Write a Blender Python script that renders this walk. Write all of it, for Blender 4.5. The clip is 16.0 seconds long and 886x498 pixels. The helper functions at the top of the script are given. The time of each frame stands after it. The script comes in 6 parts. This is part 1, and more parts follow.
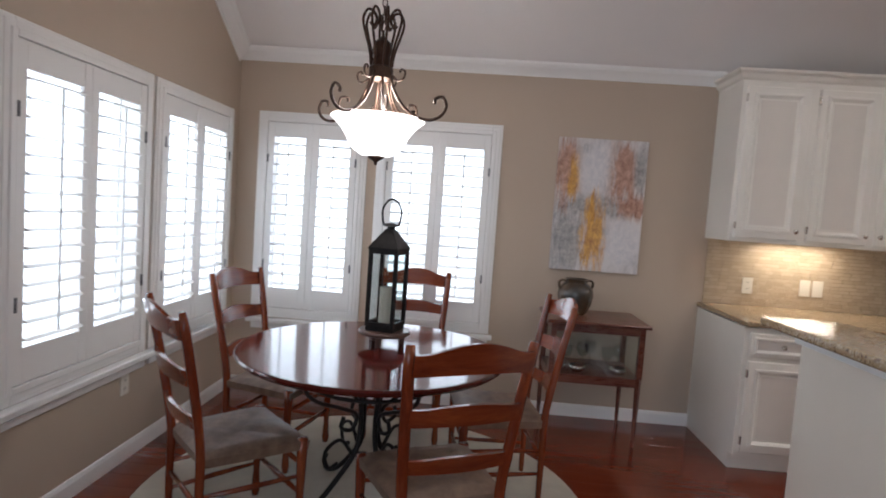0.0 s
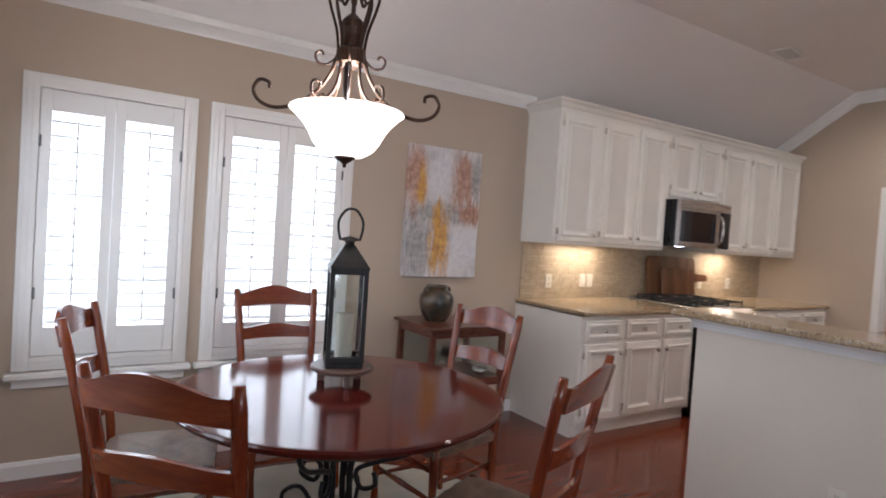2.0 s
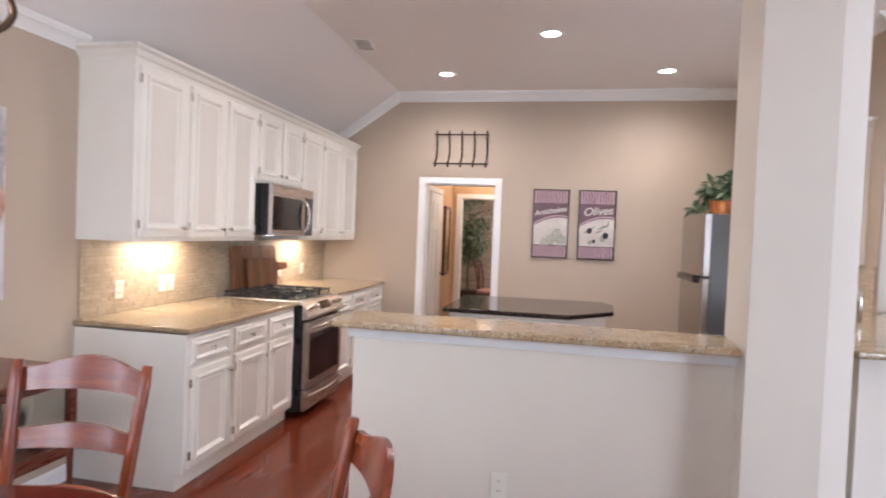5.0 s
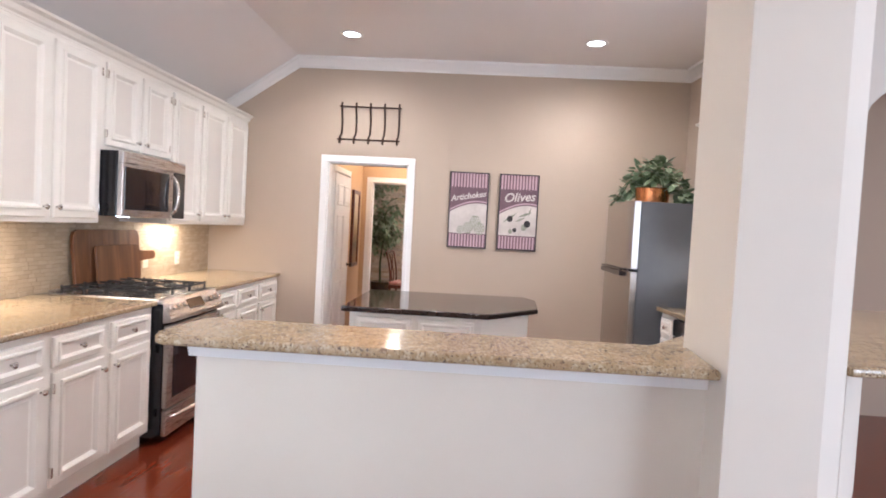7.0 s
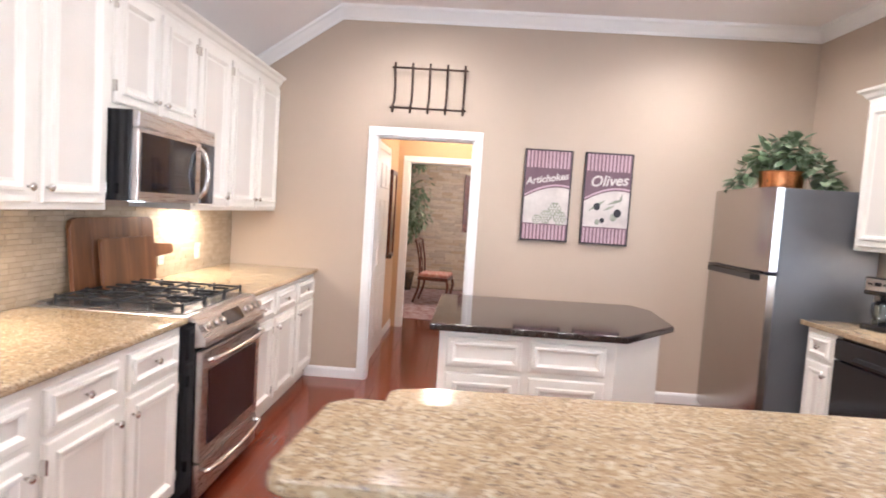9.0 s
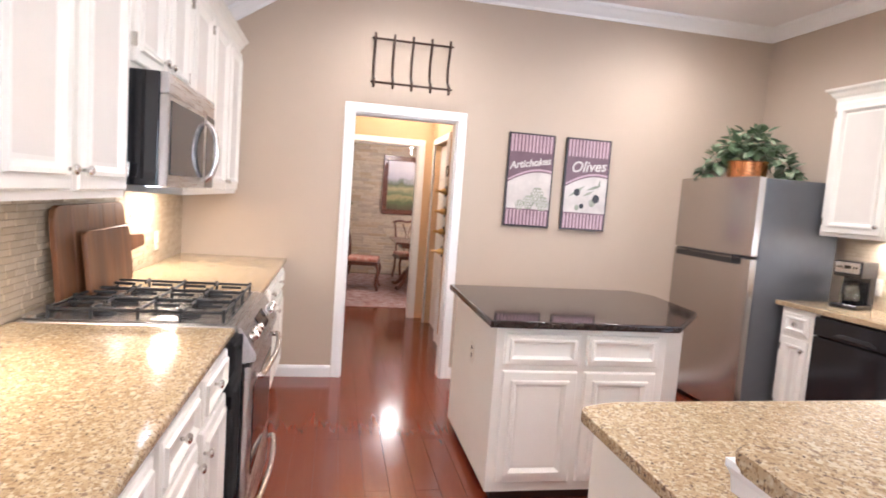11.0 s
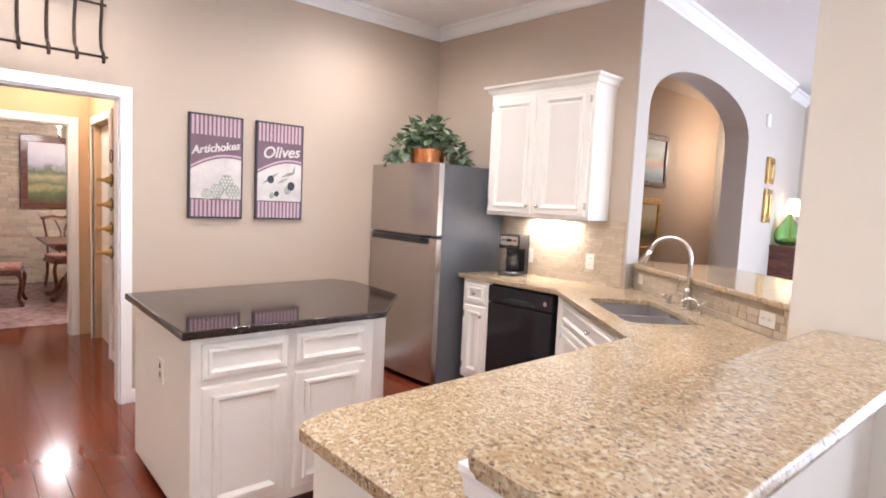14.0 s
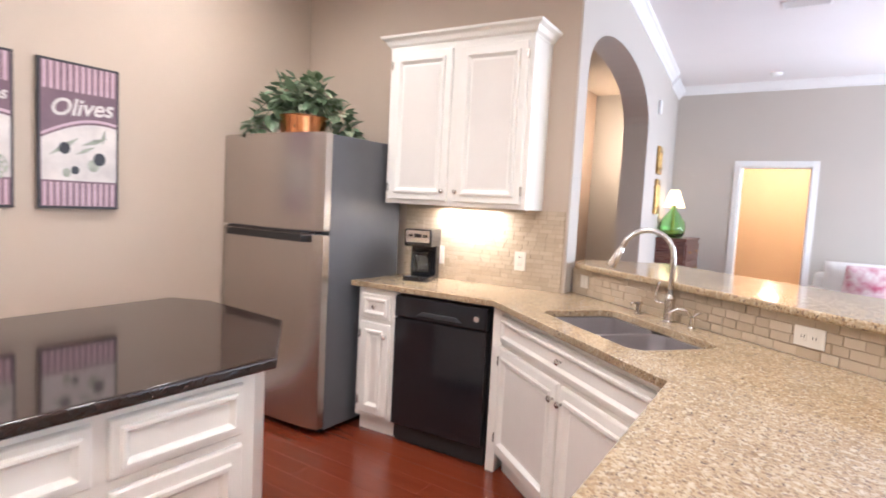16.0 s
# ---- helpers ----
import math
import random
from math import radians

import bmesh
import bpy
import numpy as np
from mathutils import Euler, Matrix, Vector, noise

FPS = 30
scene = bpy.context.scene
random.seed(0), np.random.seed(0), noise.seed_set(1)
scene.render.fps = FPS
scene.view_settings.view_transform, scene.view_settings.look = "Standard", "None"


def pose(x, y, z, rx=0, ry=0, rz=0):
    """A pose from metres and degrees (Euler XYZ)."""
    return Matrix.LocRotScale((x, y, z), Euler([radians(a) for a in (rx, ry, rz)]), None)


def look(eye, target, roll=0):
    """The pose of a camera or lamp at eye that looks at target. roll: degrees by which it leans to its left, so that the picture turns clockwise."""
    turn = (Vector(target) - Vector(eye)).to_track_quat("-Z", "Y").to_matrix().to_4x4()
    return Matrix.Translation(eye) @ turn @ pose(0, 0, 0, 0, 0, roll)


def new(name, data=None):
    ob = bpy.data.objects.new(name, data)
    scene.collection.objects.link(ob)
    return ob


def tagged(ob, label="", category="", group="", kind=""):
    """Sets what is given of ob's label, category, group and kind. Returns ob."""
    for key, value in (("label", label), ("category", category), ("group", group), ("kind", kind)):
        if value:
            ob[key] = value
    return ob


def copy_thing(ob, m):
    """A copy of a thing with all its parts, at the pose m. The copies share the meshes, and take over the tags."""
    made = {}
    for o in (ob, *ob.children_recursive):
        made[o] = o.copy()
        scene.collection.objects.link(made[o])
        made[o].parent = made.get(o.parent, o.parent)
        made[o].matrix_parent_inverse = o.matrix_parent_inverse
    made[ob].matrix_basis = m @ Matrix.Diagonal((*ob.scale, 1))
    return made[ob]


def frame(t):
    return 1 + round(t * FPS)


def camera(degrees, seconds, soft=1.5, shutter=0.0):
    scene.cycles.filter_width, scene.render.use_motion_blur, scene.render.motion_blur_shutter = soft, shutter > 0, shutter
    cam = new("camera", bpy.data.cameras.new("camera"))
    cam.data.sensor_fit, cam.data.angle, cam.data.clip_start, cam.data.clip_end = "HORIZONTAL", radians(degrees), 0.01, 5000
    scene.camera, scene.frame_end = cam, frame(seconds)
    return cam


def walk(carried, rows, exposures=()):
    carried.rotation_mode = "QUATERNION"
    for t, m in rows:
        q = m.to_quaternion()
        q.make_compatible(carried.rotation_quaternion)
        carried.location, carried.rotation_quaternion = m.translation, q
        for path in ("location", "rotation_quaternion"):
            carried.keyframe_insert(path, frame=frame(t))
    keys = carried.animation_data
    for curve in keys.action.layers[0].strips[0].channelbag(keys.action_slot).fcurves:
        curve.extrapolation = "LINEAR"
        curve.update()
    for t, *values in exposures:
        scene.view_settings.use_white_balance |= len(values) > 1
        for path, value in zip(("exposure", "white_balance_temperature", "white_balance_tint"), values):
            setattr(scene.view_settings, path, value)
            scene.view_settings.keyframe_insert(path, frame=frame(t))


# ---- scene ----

# camera and its walk
cam = camera(75.8, 16.0, soft=1.8, shutter=0.4)
PATH = [
    (0, (0.51, 0.557, 1.459), (0.409, 2.55, 1.322), 4.0),
    (0.5, (0.186, 0.714, 1.438), (0.377, 2.701, 1.326), 4.1),
    (1, (-0.218, 0.816, 1.427), (0.317, 2.741, 1.341), 4.1),
    (1.5, (-0.554, 1.004, 1.417), (0.282, 2.82, 1.355), 3.8),
    (2, (-0.836, 1.157, 1.42), (0.232, 2.847, 1.362), 3.8),
    (2.5, (-1.052, 1.327, 1.457), (0.275, 2.821, 1.382), 3.7),
    (3, (-1.069, 1.528, 1.444), (0.454, 2.823, 1.372), 3.3),
    (3.5, (-0.962, 1.72, 1.463), (0.693, 2.84, 1.389), 3.1),
    (4, (-0.833, 1.894, 1.5), (0.956, 2.784, 1.428), 2.9),
    (4.5, (-0.721, 1.988, 1.496), (1.178, 2.613, 1.435), 2.5),
    (5, (-0.622, 2.027, 1.507), (1.338, 2.421, 1.452), 2.3),
    (5.2, (-0.604, 2.054, 1.518), (1.373, 2.353, 1.461), 2.3),
    (7.3, (0.178, 2.047, 1.475), (2.174, 2.146, 1.394), 3.0),
    (7.5, (0.248, 2.097, 1.499), (2.243, 2.195, 1.409), 2.9),
    (8, (0.57, 2.275, 1.501), (2.566, 2.349, 1.4), 3.3),
    (8.5, (0.79, 2.506, 1.509), (2.785, 2.568, 1.38), 3.2),
    (9, (0.988, 2.748, 1.486), (2.982, 2.827, 1.35), 3.7),
    (9.2, (1.005, 2.937, 1.524), (2.998, 2.976, 1.361), 3.7),
    (11.3, (1.293, 3.664, 1.465), (3.22, 3.153, 1.303), 3.9),
    (11.5, (1.285, 3.691, 1.463), (3.179, 3.068, 1.309), 3.6),
    (12, (1.254, 3.75, 1.475), (3.033, 2.847, 1.331), 3.2),
    (12.5, (1.235, 3.754, 1.478), (2.901, 2.656, 1.34), 2.8),
    (13, (1.241, 3.74, 1.475), (2.809, 2.507, 1.336), 2.6),
    (13.5, (1.3, 3.691, 1.481), (2.822, 2.402, 1.33), 2.5),
    (14, (1.449, 3.577, 1.491), (2.958, 2.274, 1.323), 2.7),
    (14.5, (1.655, 3.487, 1.488), (3.152, 2.174, 1.306), 2.9),
    (15, (1.91, 3.394, 1.463), (3.357, 2.025, 1.283), 3.1),
    (15.3, (2.084, 3.304, 1.465), (3.443, 1.849, 1.272), 3.1),
    (15.5, (2.171, 3.225, 1.442), (3.478, 1.722, 1.266), 3.1),
    (16, (2.446, 3.063, 1.414), (3.549, 1.403, 1.254), 3.0),
]
EXPOSURES = [(0.0, -0.48, 5850, 11), (1.0, -0.35, 5850, 12), (1.5, -0.2, 5880, 12), (2.0, -0.25, 5880, 13), (2.5, -0.36, 5850, 13), (3.0, -0.1, 5900, 13), (3.5, 0.05, 5900, 13), (5.0, 0.6, 5750, 14), (7.5, 0.9, 5650, 13), (9.0, 1.16, 5650, 13), (11.5, 1.17, 5650, 13), (16.0, 1.14, 5650, 13)]
walk(cam, [(t, look(eye, target, roll)) for t, eye, target, roll in PATH], EXPOSURES)

# world and daylight
world = bpy.data.worlds.new("sky")
scene.world = world
world.use_nodes = True
_n = world.node_tree.nodes
_sky = _n.new("ShaderNodeTexSky")
_sky.sky_type, _sky.sun_disc = "NISHITA", False
_sky.sun_elevation, _sky.sun_rotation = radians(40), radians(150)
world.node_tree.links.new(_sky.outputs[0], _n["Background"].inputs[0])
_n["Background"].inputs[1].default_value = 0.12
_sun = new("sun", bpy.data.lights.new("sun", "SUN"))
_sun.data.energy, _sun.data.angle, _sun.data.color = 2.0, radians(0.5), (1.0, 0.95, 0.88)
_sun.matrix_world = look((0, 0, 0), (0.6, 1.0, -1.0))


def area_lamp(name, eye, target, w, h, power, color):
    lamp = new(name, bpy.data.lights.new(name, "AREA"))
    lamp.data.shape, lamp.data.size, lamp.data.size_y = "RECTANGLE", w, h
    lamp.data.energy, lamp.data.color = power, color
    lamp.matrix_world = look(eye, target)
    return lamp


DAY = (0.86, 0.93, 1.0)
WARM = (1.0, 0.82, 0.60)
SOFT = (1.0, 0.90, 0.79)
# plan, metres
WX, EX, NY, SY, FY = -1.28, 5.74, 4.75, -0.02, -5.05
CEIL, EAVE, KNEE = 3.10, 2.51, 3.87
WINDOWS_W = [(2.66, 3.52), (3.70, 4.55)]
WINDOWS_N = [(-1.05, -0.38), (-0.16, 0.60)]
area_lamp("daylight", (WX - 0.60, 3.6, 1.40), (0, 3.6, 1.40), 3.0, 2.4, 80, DAY)
area_lamp("daylight", (-0.25, NY + 0.60, 1.40), (-0.25, 0, 1.40), 2.6, 2.4, 42, DAY)
# tall windows of the living room, out of view
for y0 in (-3.9, -2.0):
    area_lamp("daylight", (WX - 0.05, y0, 1.4), (0, y0, 1.4), 1.5, 1.9, 62, DAY)
area_lamp("daylight", (0.0, FY - 0.05, 1.4), (0.0, 0, 1.4), 1.8, 1.9, 62, DAY)
CANS = [(5.00, 3.19), (5.01, 1.10), (3.94, 2.15), (2.80, 3.17), (2.80, 1.1)]
# the south run stands a little off square
SOUTH = pose(4.79, 0, 0) @ pose(0, 0, 0, 0, 0, 3.0) @ pose(-4.79, 0, 0)


def south(ob):
    """Turns a thing of the south run with its wall."""
    ob.matrix_basis = SOUTH @ ob.matrix_basis
    return ob


def turned(x, y):
    p = SOUTH @ Vector((x, y, 0))
    return (p.x, p.y)


for x, y in CANS:
    s = new("downlight", bpy.data.lights.new("downlight", "SPOT"))
    s.data.energy, s.data.color, s.data.spot_size, s.data.spot_blend, s.data.shadow_soft_size = 68, SOFT, radians(172), 1.0, 0.15
    s.matrix_world = look((x, y, CEIL - 0.03), (x, y, 0))
for x, y, px in ((2.80, 4.60, 0.5), (4.85, 4.60, 0.4)):
    area_lamp("under_cabinet_lamp", (x, y, 1.385), (x, y, 0), px, 0.04, 5.5, WARM)
area_lamp("under_cabinet_lamp", (4.30, 0.03, 1.385), (4.30, 0.03, 0), 0.4, 0.04, 4, SOFT)
# the second lights for the chandelier; the others are added fills without a fixture
for i, (x, y, z, e) in enumerate(((7.35, 2.95, 2.4, 13), (10.2, 2.6, 2.22, 13), (9.3, 0.5, 2.3, 75), (4.45, -4.5, 2.3, 28), (3.0, -6.2, 2.3, 60))):
    l = new("room_lamp", bpy.data.lights.new("room_lamp", "POINT"))
    l.data.energy, l.data.color, l.data.shadow_soft_size = e, (SOFT if x > 9 else WARM), 0.14
    l.location = (x, y, z)
p = new("pendant_lamp", bpy.data.lights.new("pendant_lamp", "POINT"))
p.data.energy, p.data.color, p.data.shadow_soft_size = 22, SOFT, 0.09
p.location = (0.02, 3.28, 1.97)


# materials
def nodes(name):
    m = bpy.data.materials.new(name)
    m.use_nodes = True
    nt = m.node_tree
    return m, nt, nt.nodes["Principled BSDF"]


def node(nt, kind, **values):
    n = nt.nodes.new(kind)
    for k, v in values.items():
        n.inputs[k].default_value = v
    return n


def ramp(nt, fac, stops):
    r = nt.nodes.new("ShaderNodeValToRGB")
    e = r.color_ramp.elements
    while len(e) < len(stops):
        e.new(0.5)
    for el, (p, c) in zip(e, stops):
        el.position, el.color = p, (*c, 1)
    nt.links.new(fac, r.inputs[0])
    return r.outputs[0]


def coords(nt, scale=(1, 1, 1)):
    t = nt.nodes.new("ShaderNodeTexCoord")
    mp = node(nt, "ShaderNodeMapping", Scale=scale)
    nt.links.new(t.outputs["Object"], mp.inputs[0])
    return mp.outputs[0]


def noise_tex(nt, vec, scale, detail=4.0, rough=0.5, dist=0.0):
    n = node(nt, "ShaderNodeTexNoise", Scale=scale, Detail=detail, Roughness=rough, Distortion=dist)
    nt.links.new(vec, n.inputs["Vector"])
    return n.outputs["Fac"]


def bump(nt, bsdf, height, strength, distance=0.002):
    b = node(nt, "ShaderNodeBump", Strength=strength, Distance=distance)
    nt.links.new(height, b.inputs["Height"])
    nt.links.new(b.outputs[0], bsdf.inputs["Normal"])


def mottled(name, c1, c2, rough=0.5, scale=3.0, grain=120.0, relief=0.15, metal=0.0, coat=0.0, stretch=(1, 1, 1), rough2=None):
    """A surface that wanders between two colours, with a fine relief."""
    m, nt, b = nodes(name)
    v = coords(nt, stretch)
    a = noise_tex(nt, v, scale, 5.0, 0.6)
    nt.links.new(ramp(nt, a, [(0.3, c1), (0.7, c2)]), b.inputs["Base Color"])
    g = noise_tex(nt, v, grain, 3.0)
    r2 = rough2 if rough2 is not None else min(1.0, rough * 1.25)
    nt.links.new(ramp(nt, a, [(0.3, (rough,) * 3), (0.7, (r2,) * 3)]), b.inputs["Roughness"])
    bump(nt, b, g, relief)
    b.inputs["Metallic"].default_value = metal
    b.inputs["Coat Weight"].default_value = coat
    b.inputs["Coat Roughness"].default_value = 0.08
    return m


def wood(name, dark, mid, light, rough=0.3, coat=0.3, axis=0, scale=6.0, random=True):
    m, nt, b = nodes(name)
    s = [9.0, 9.0, 9.0]
    s[axis] = 0.9
    v = coords(nt, s)
    if random:
        info = nt.nodes.new("ShaderNodeObjectInfo")
        add = nt.nodes.new("ShaderNodeVectorMath")
        add.operation = "MULTIPLY_ADD"
        add.inputs[1].default_value = (13, 7, 5)
        nt.links.new(info.outputs["Random"], add.inputs[0])
        nt.links.new(v, add.inputs[2])
        v = add.outputs[0]
    a = noise_tex(nt, v, scale / 3, 6.0, 0.62, 0.6)
    f = noise_tex(nt, v, scale * 3, 3.0, 0.5)
    mix = nt.nodes.new("ShaderNodeMath")
    mix.operation = "MULTIPLY_ADD"
    mix.inputs[1].default_value = 0.3
    nt.links.new(f, mix.inputs[0])
    nt.links.new(a, mix.inputs[2])
    nt.links.new(ramp(nt, mix.outputs[0], [(0.42, dark), (0.63, mid), (0.85, light)]), b.inputs["Base Color"])
    nt.links.new(ramp(nt, f, [(0.3, (rough * 0.8,) * 3), (0.7, (rough * 1.2,) * 3)]), b.inputs["Roughness"])
    bump(nt, b, f, 0.06)
    b.inputs["Coat Weight"].default_value = coat
    b.inputs["Coat Roughness"].default_value = 0.1
    return m


def glow(name, color, strength):
    m, nt, b = nodes(name)
    b.inputs["Base Color"].default_value = (*color, 1)
    b.inputs["Emission Color"].default_value = (*color, 1)
    b.inputs["Emission Strength"].default_value = strength
    return m


def glass(name, color=(1, 1, 1), rough=0.02):
    m, nt, b = nodes(name)
    b.inputs["Base Color"].default_value = (*color, 1)
    b.inputs["Roughness"].default_value = rough
    b.inputs["Transmission Weight"].default_value = 1.0
    b.inputs["IOR"].default_value = 1.45
    return m


def thin_glass(name, tint=(1, 1, 1)):
    m, nt, b = nodes(name)
    tr = nt.nodes.new("ShaderNodeBsdfTransparent")
    tr.inputs[0].default_value = (*tint, 1)
    gl = nt.nodes.new("ShaderNodeBsdfGlossy")
    gl.inputs["Roughness"].default_value = 0.02
    mx = nt.nodes.new("ShaderNodeMixShader")
    mx.inputs[0].default_value = 0.06
    nt.links.new(tr.outputs[0], mx.inputs[1])
    nt.links.new(gl.outputs[0], mx.inputs[2])
    nt.links.new(mx.outputs[0], nt.nodes["Material Output"].inputs[0])
    return m


def granite():
    m, nt, b = nodes("gold_granite")
    v = coords(nt)
    big = noise_tex(nt, v, 9.0, 6.0, 0.65, 0.4)
    base = ramp(nt, big, [(0.25, (0.31, 0.215, 0.12)), (0.5, (0.40, 0.295, 0.175)), (0.75, (0.47, 0.365, 0.235))])
    prev = base
    for scale, lo, hi, col in ((70.0, 0.50, 0.64, (0.52, 0.43, 0.30)), (115.0, 0.54, 0.66, (0.27, 0.175, 0.09)), (52.0, 0.63, 0.68, (0.22, 0.15, 0.10)), (95.0, 0.63, 0.68, (0.11, 0.08, 0.06)), (190.0, 0.61, 0.68, (0.13, 0.095, 0.07))):
        f = noise_tex(nt, v, scale, 2.0, 0.5, 0.3)
        r = ramp(nt, f, [(lo, (0, 0, 0)), (hi, (1, 1, 1))])
        mx = nt.nodes.new("ShaderNodeMix")
        mx.data_type = "RGBA"
        nt.links.new(r, mx.inputs[0])
        nt.links.new(prev, mx.inputs[6])
        mx.inputs[7].default_value = (*col, 1)
        prev = mx.outputs[2]
    nt.links.new(prev, b.inputs["Base Color"])
    b.inputs["Roughness"].default_value = 0.12
    b.inputs["Specular IOR Level"].default_value = 0.5
    return m


def brushed(name, color, rough, axis=2):
    m, nt, b = nodes(name)
    s = [60.0, 60.0, 60.0]
    s[axis] = 1.0
    v = coords(nt, s)
    f = noise_tex(nt, v, 6.0, 3.0)
    nt.links.new(ramp(nt, f, [(0.3, (rough * 0.85,) * 3), (0.7, (rough * 1.2,) * 3)]), b.inputs["Roughness"])
    b.inputs["Base Color"].default_value = (*color, 1)
    b.inputs["Metallic"].default_value = 1.0
    bump(nt, b, f, 0.01, 0.0005)
    return m


def plain_metal(name, color, rough):
    """Rolled steel with a barely uneven gloss."""
    m, nt, b = nodes(name)
    f = noise_tex(nt, coords(nt, (40, 40, 400)), 2.0, 2.0)
    nt.links.new(ramp(nt, f, [(0.2, (rough * 0.94,) * 3), (0.8, (rough * 1.08,) * 3)]), b.inputs["Roughness"])
    b.inputs["Base Color"].default_value = (*color, 1)
    b.inputs["Metallic"].default_value = 1.0
    return m


def varied(name, cols, rough=0.5, relief=0.3, grain=60.0, scale=8.0, distance=0.003):
    """Pieces of which each takes its own shade."""
    m, nt, b = nodes(name)
    v = coords(nt)
    info = nt.nodes.new("ShaderNodeObjectInfo")
    geo = nt.nodes.new("ShaderNodeNewGeometry")
    add = nt.nodes.new("ShaderNodeMath")
    nt.links.new(info.outputs["Random"], add.inputs[0])
    nt.links.new(geo.outputs["Random Per Island"], add.inputs[1])
    fr = nt.nodes.new("ShaderNodeMath")
    fr.operation = "FRACT"
    nt.links.new(add.outputs[0], fr.inputs[0])
    n = noise_tex(nt, v, scale, 5.0, 0.6)
    mix = nt.nodes.new("ShaderNodeMath")
    mix.operation = "MULTIPLY_ADD"
    mix.inputs[1].default_value = 0.6
    sc = nt.nodes.new("ShaderNodeMath")
    sc.operation = "MULTIPLY"
    sc.inputs[1].default_value = 0.5
    nt.links.new(n, sc.inputs[0])
    nt.links.new(fr.outputs[0], mix.inputs[0])
    nt.links.new(sc.outputs[0], mix.inputs[2])
    k = len(cols)
    nt.links.new(ramp(nt, mix.outputs[0], [(0.15 + 0.65 * i / max(1, k - 1), c) for i, c in enumerate(cols)]), b.inputs["Base Color"])
    b.inputs["Roughness"].default_value = rough
    bump(nt, b, noise_tex(nt, v, grain, 4.0), relief, distance)
    return m


M = {}
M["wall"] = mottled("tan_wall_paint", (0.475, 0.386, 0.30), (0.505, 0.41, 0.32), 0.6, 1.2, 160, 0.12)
M["wall_light"] = mottled("beige_wall_paint", (0.50, 0.455, 0.40), (0.53, 0.48, 0.42), 0.6, 1.2, 160, 0.12)
# the beige raised in albedo so that half wall and pillar come out brighter
M["wall_cream"] = mottled("cream_wall_paint", (0.67, 0.61, 0.53), (0.71, 0.65, 0.565), 0.6, 1.2, 160, 0.12)
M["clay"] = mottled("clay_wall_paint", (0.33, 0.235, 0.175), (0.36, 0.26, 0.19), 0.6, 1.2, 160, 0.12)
M["wall_orange"] = mottled("ochre_wall_paint", (0.57, 0.375, 0.21), (0.60, 0.40, 0.235), 0.6, 1.2, 160, 0.12)
M["ceiling"] = mottled("ceiling_paint", (0.82, 0.785, 0.765), (0.84, 0.805, 0.785), 0.8, 1.5, 220, 0.25)
M["trim"] = mottled("white_trim_paint", (0.83, 0.82, 0.80), (0.86, 0.85, 0.83), 0.3, 2.0, 90, 0.04)
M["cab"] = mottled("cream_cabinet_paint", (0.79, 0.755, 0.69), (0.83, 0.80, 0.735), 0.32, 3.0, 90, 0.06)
# the cabinet cream in a darker tone, for the recessed centre panels
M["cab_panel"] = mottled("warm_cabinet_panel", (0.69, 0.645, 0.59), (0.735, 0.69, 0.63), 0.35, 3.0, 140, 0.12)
M["granite"] = granite()
M["dark_top"] = mottled("dark_brown_stone", (0.016, 0.009, 0.007), (0.028, 0.016, 0.013), 0.06, 40, 200, 0.01)
M["steel"] = plain_metal("brushed_steel", (0.49, 0.45, 0.42), 0.25)
M["steel_h"] = brushed("brushed_steel_across", (0.50, 0.48, 0.47), 0.28, 0)
M["chrome"] = brushed("satin_nickel", (0.70, 0.67, 0.63), 0.2)
M["grey_side"] = mottled("grey_enamel", (0.10, 0.105, 0.115), (0.12, 0.125, 0.135), 0.35, 4, 300, 0.1)
M["black"] = mottled("black_gloss", (0.008, 0.008, 0.010), (0.014, 0.014, 0.017), 0.10, 6, 200, 0.01)
M["iron_black"] = mottled("black_cast_iron", (0.012, 0.012, 0.013), (0.022, 0.022, 0.024), 0.5, 30, 200, 0.2)
M["black_glass"] = mottled("black_oven_glass", (0.010, 0.010, 0.014), (0.013, 0.013, 0.018), 0.04, 6, 200, 0.0)
M["bronze"] = mottled("dark_bronze_iron", (0.035, 0.020, 0.014), (0.085, 0.048, 0.032), 0.35, 20, 120, 0.15, metal=0.7)
M["iron"] = mottled("dark_iron", (0.010, 0.009, 0.009), (0.020, 0.017, 0.016), 0.35, 20, 120, 0.15)
M["cherry"] = wood("cherry_wood", (0.105, 0.016, 0.006), (0.165, 0.030, 0.009), (0.235, 0.052, 0.014), 0.22, 0.35, 2)
M["cherry_x"] = wood("cherry_wood_across", (0.105, 0.016, 0.006), (0.165, 0.030, 0.009), (0.235, 0.052, 0.014), 0.22, 0.35, 0)
M["table_wood"] = wood("dark_cherry_tabletop", (0.050, 0.006, 0.004), (0.068, 0.009, 0.006), (0.090, 0.014, 0.008), 0.11, 0.12, 0, 4)
M["floor"] = wood("red_floor_board", (0.142, 0.025, 0.010), (0.155, 0.029, 0.0115), (0.172, 0.034, 0.0135), 0.16, 0.2, 0, 5)
M["floor_base"] = mottled("dark_floor_joint", (0.03, 0.01, 0.005), (0.05, 0.014, 0.008), 0.5)
M["mahogany"] = wood("mahogany", (0.05, 0.012, 0.008), (0.10, 0.026, 0.015), (0.15, 0.045, 0.024), 0.3, 0.3, 0)
M["walnut"] = wood("worn_walnut", (0.035, 0.016, 0.011), (0.075, 0.035, 0.026), (0.13, 0.075, 0.058), 0.4, 0.1, 0)
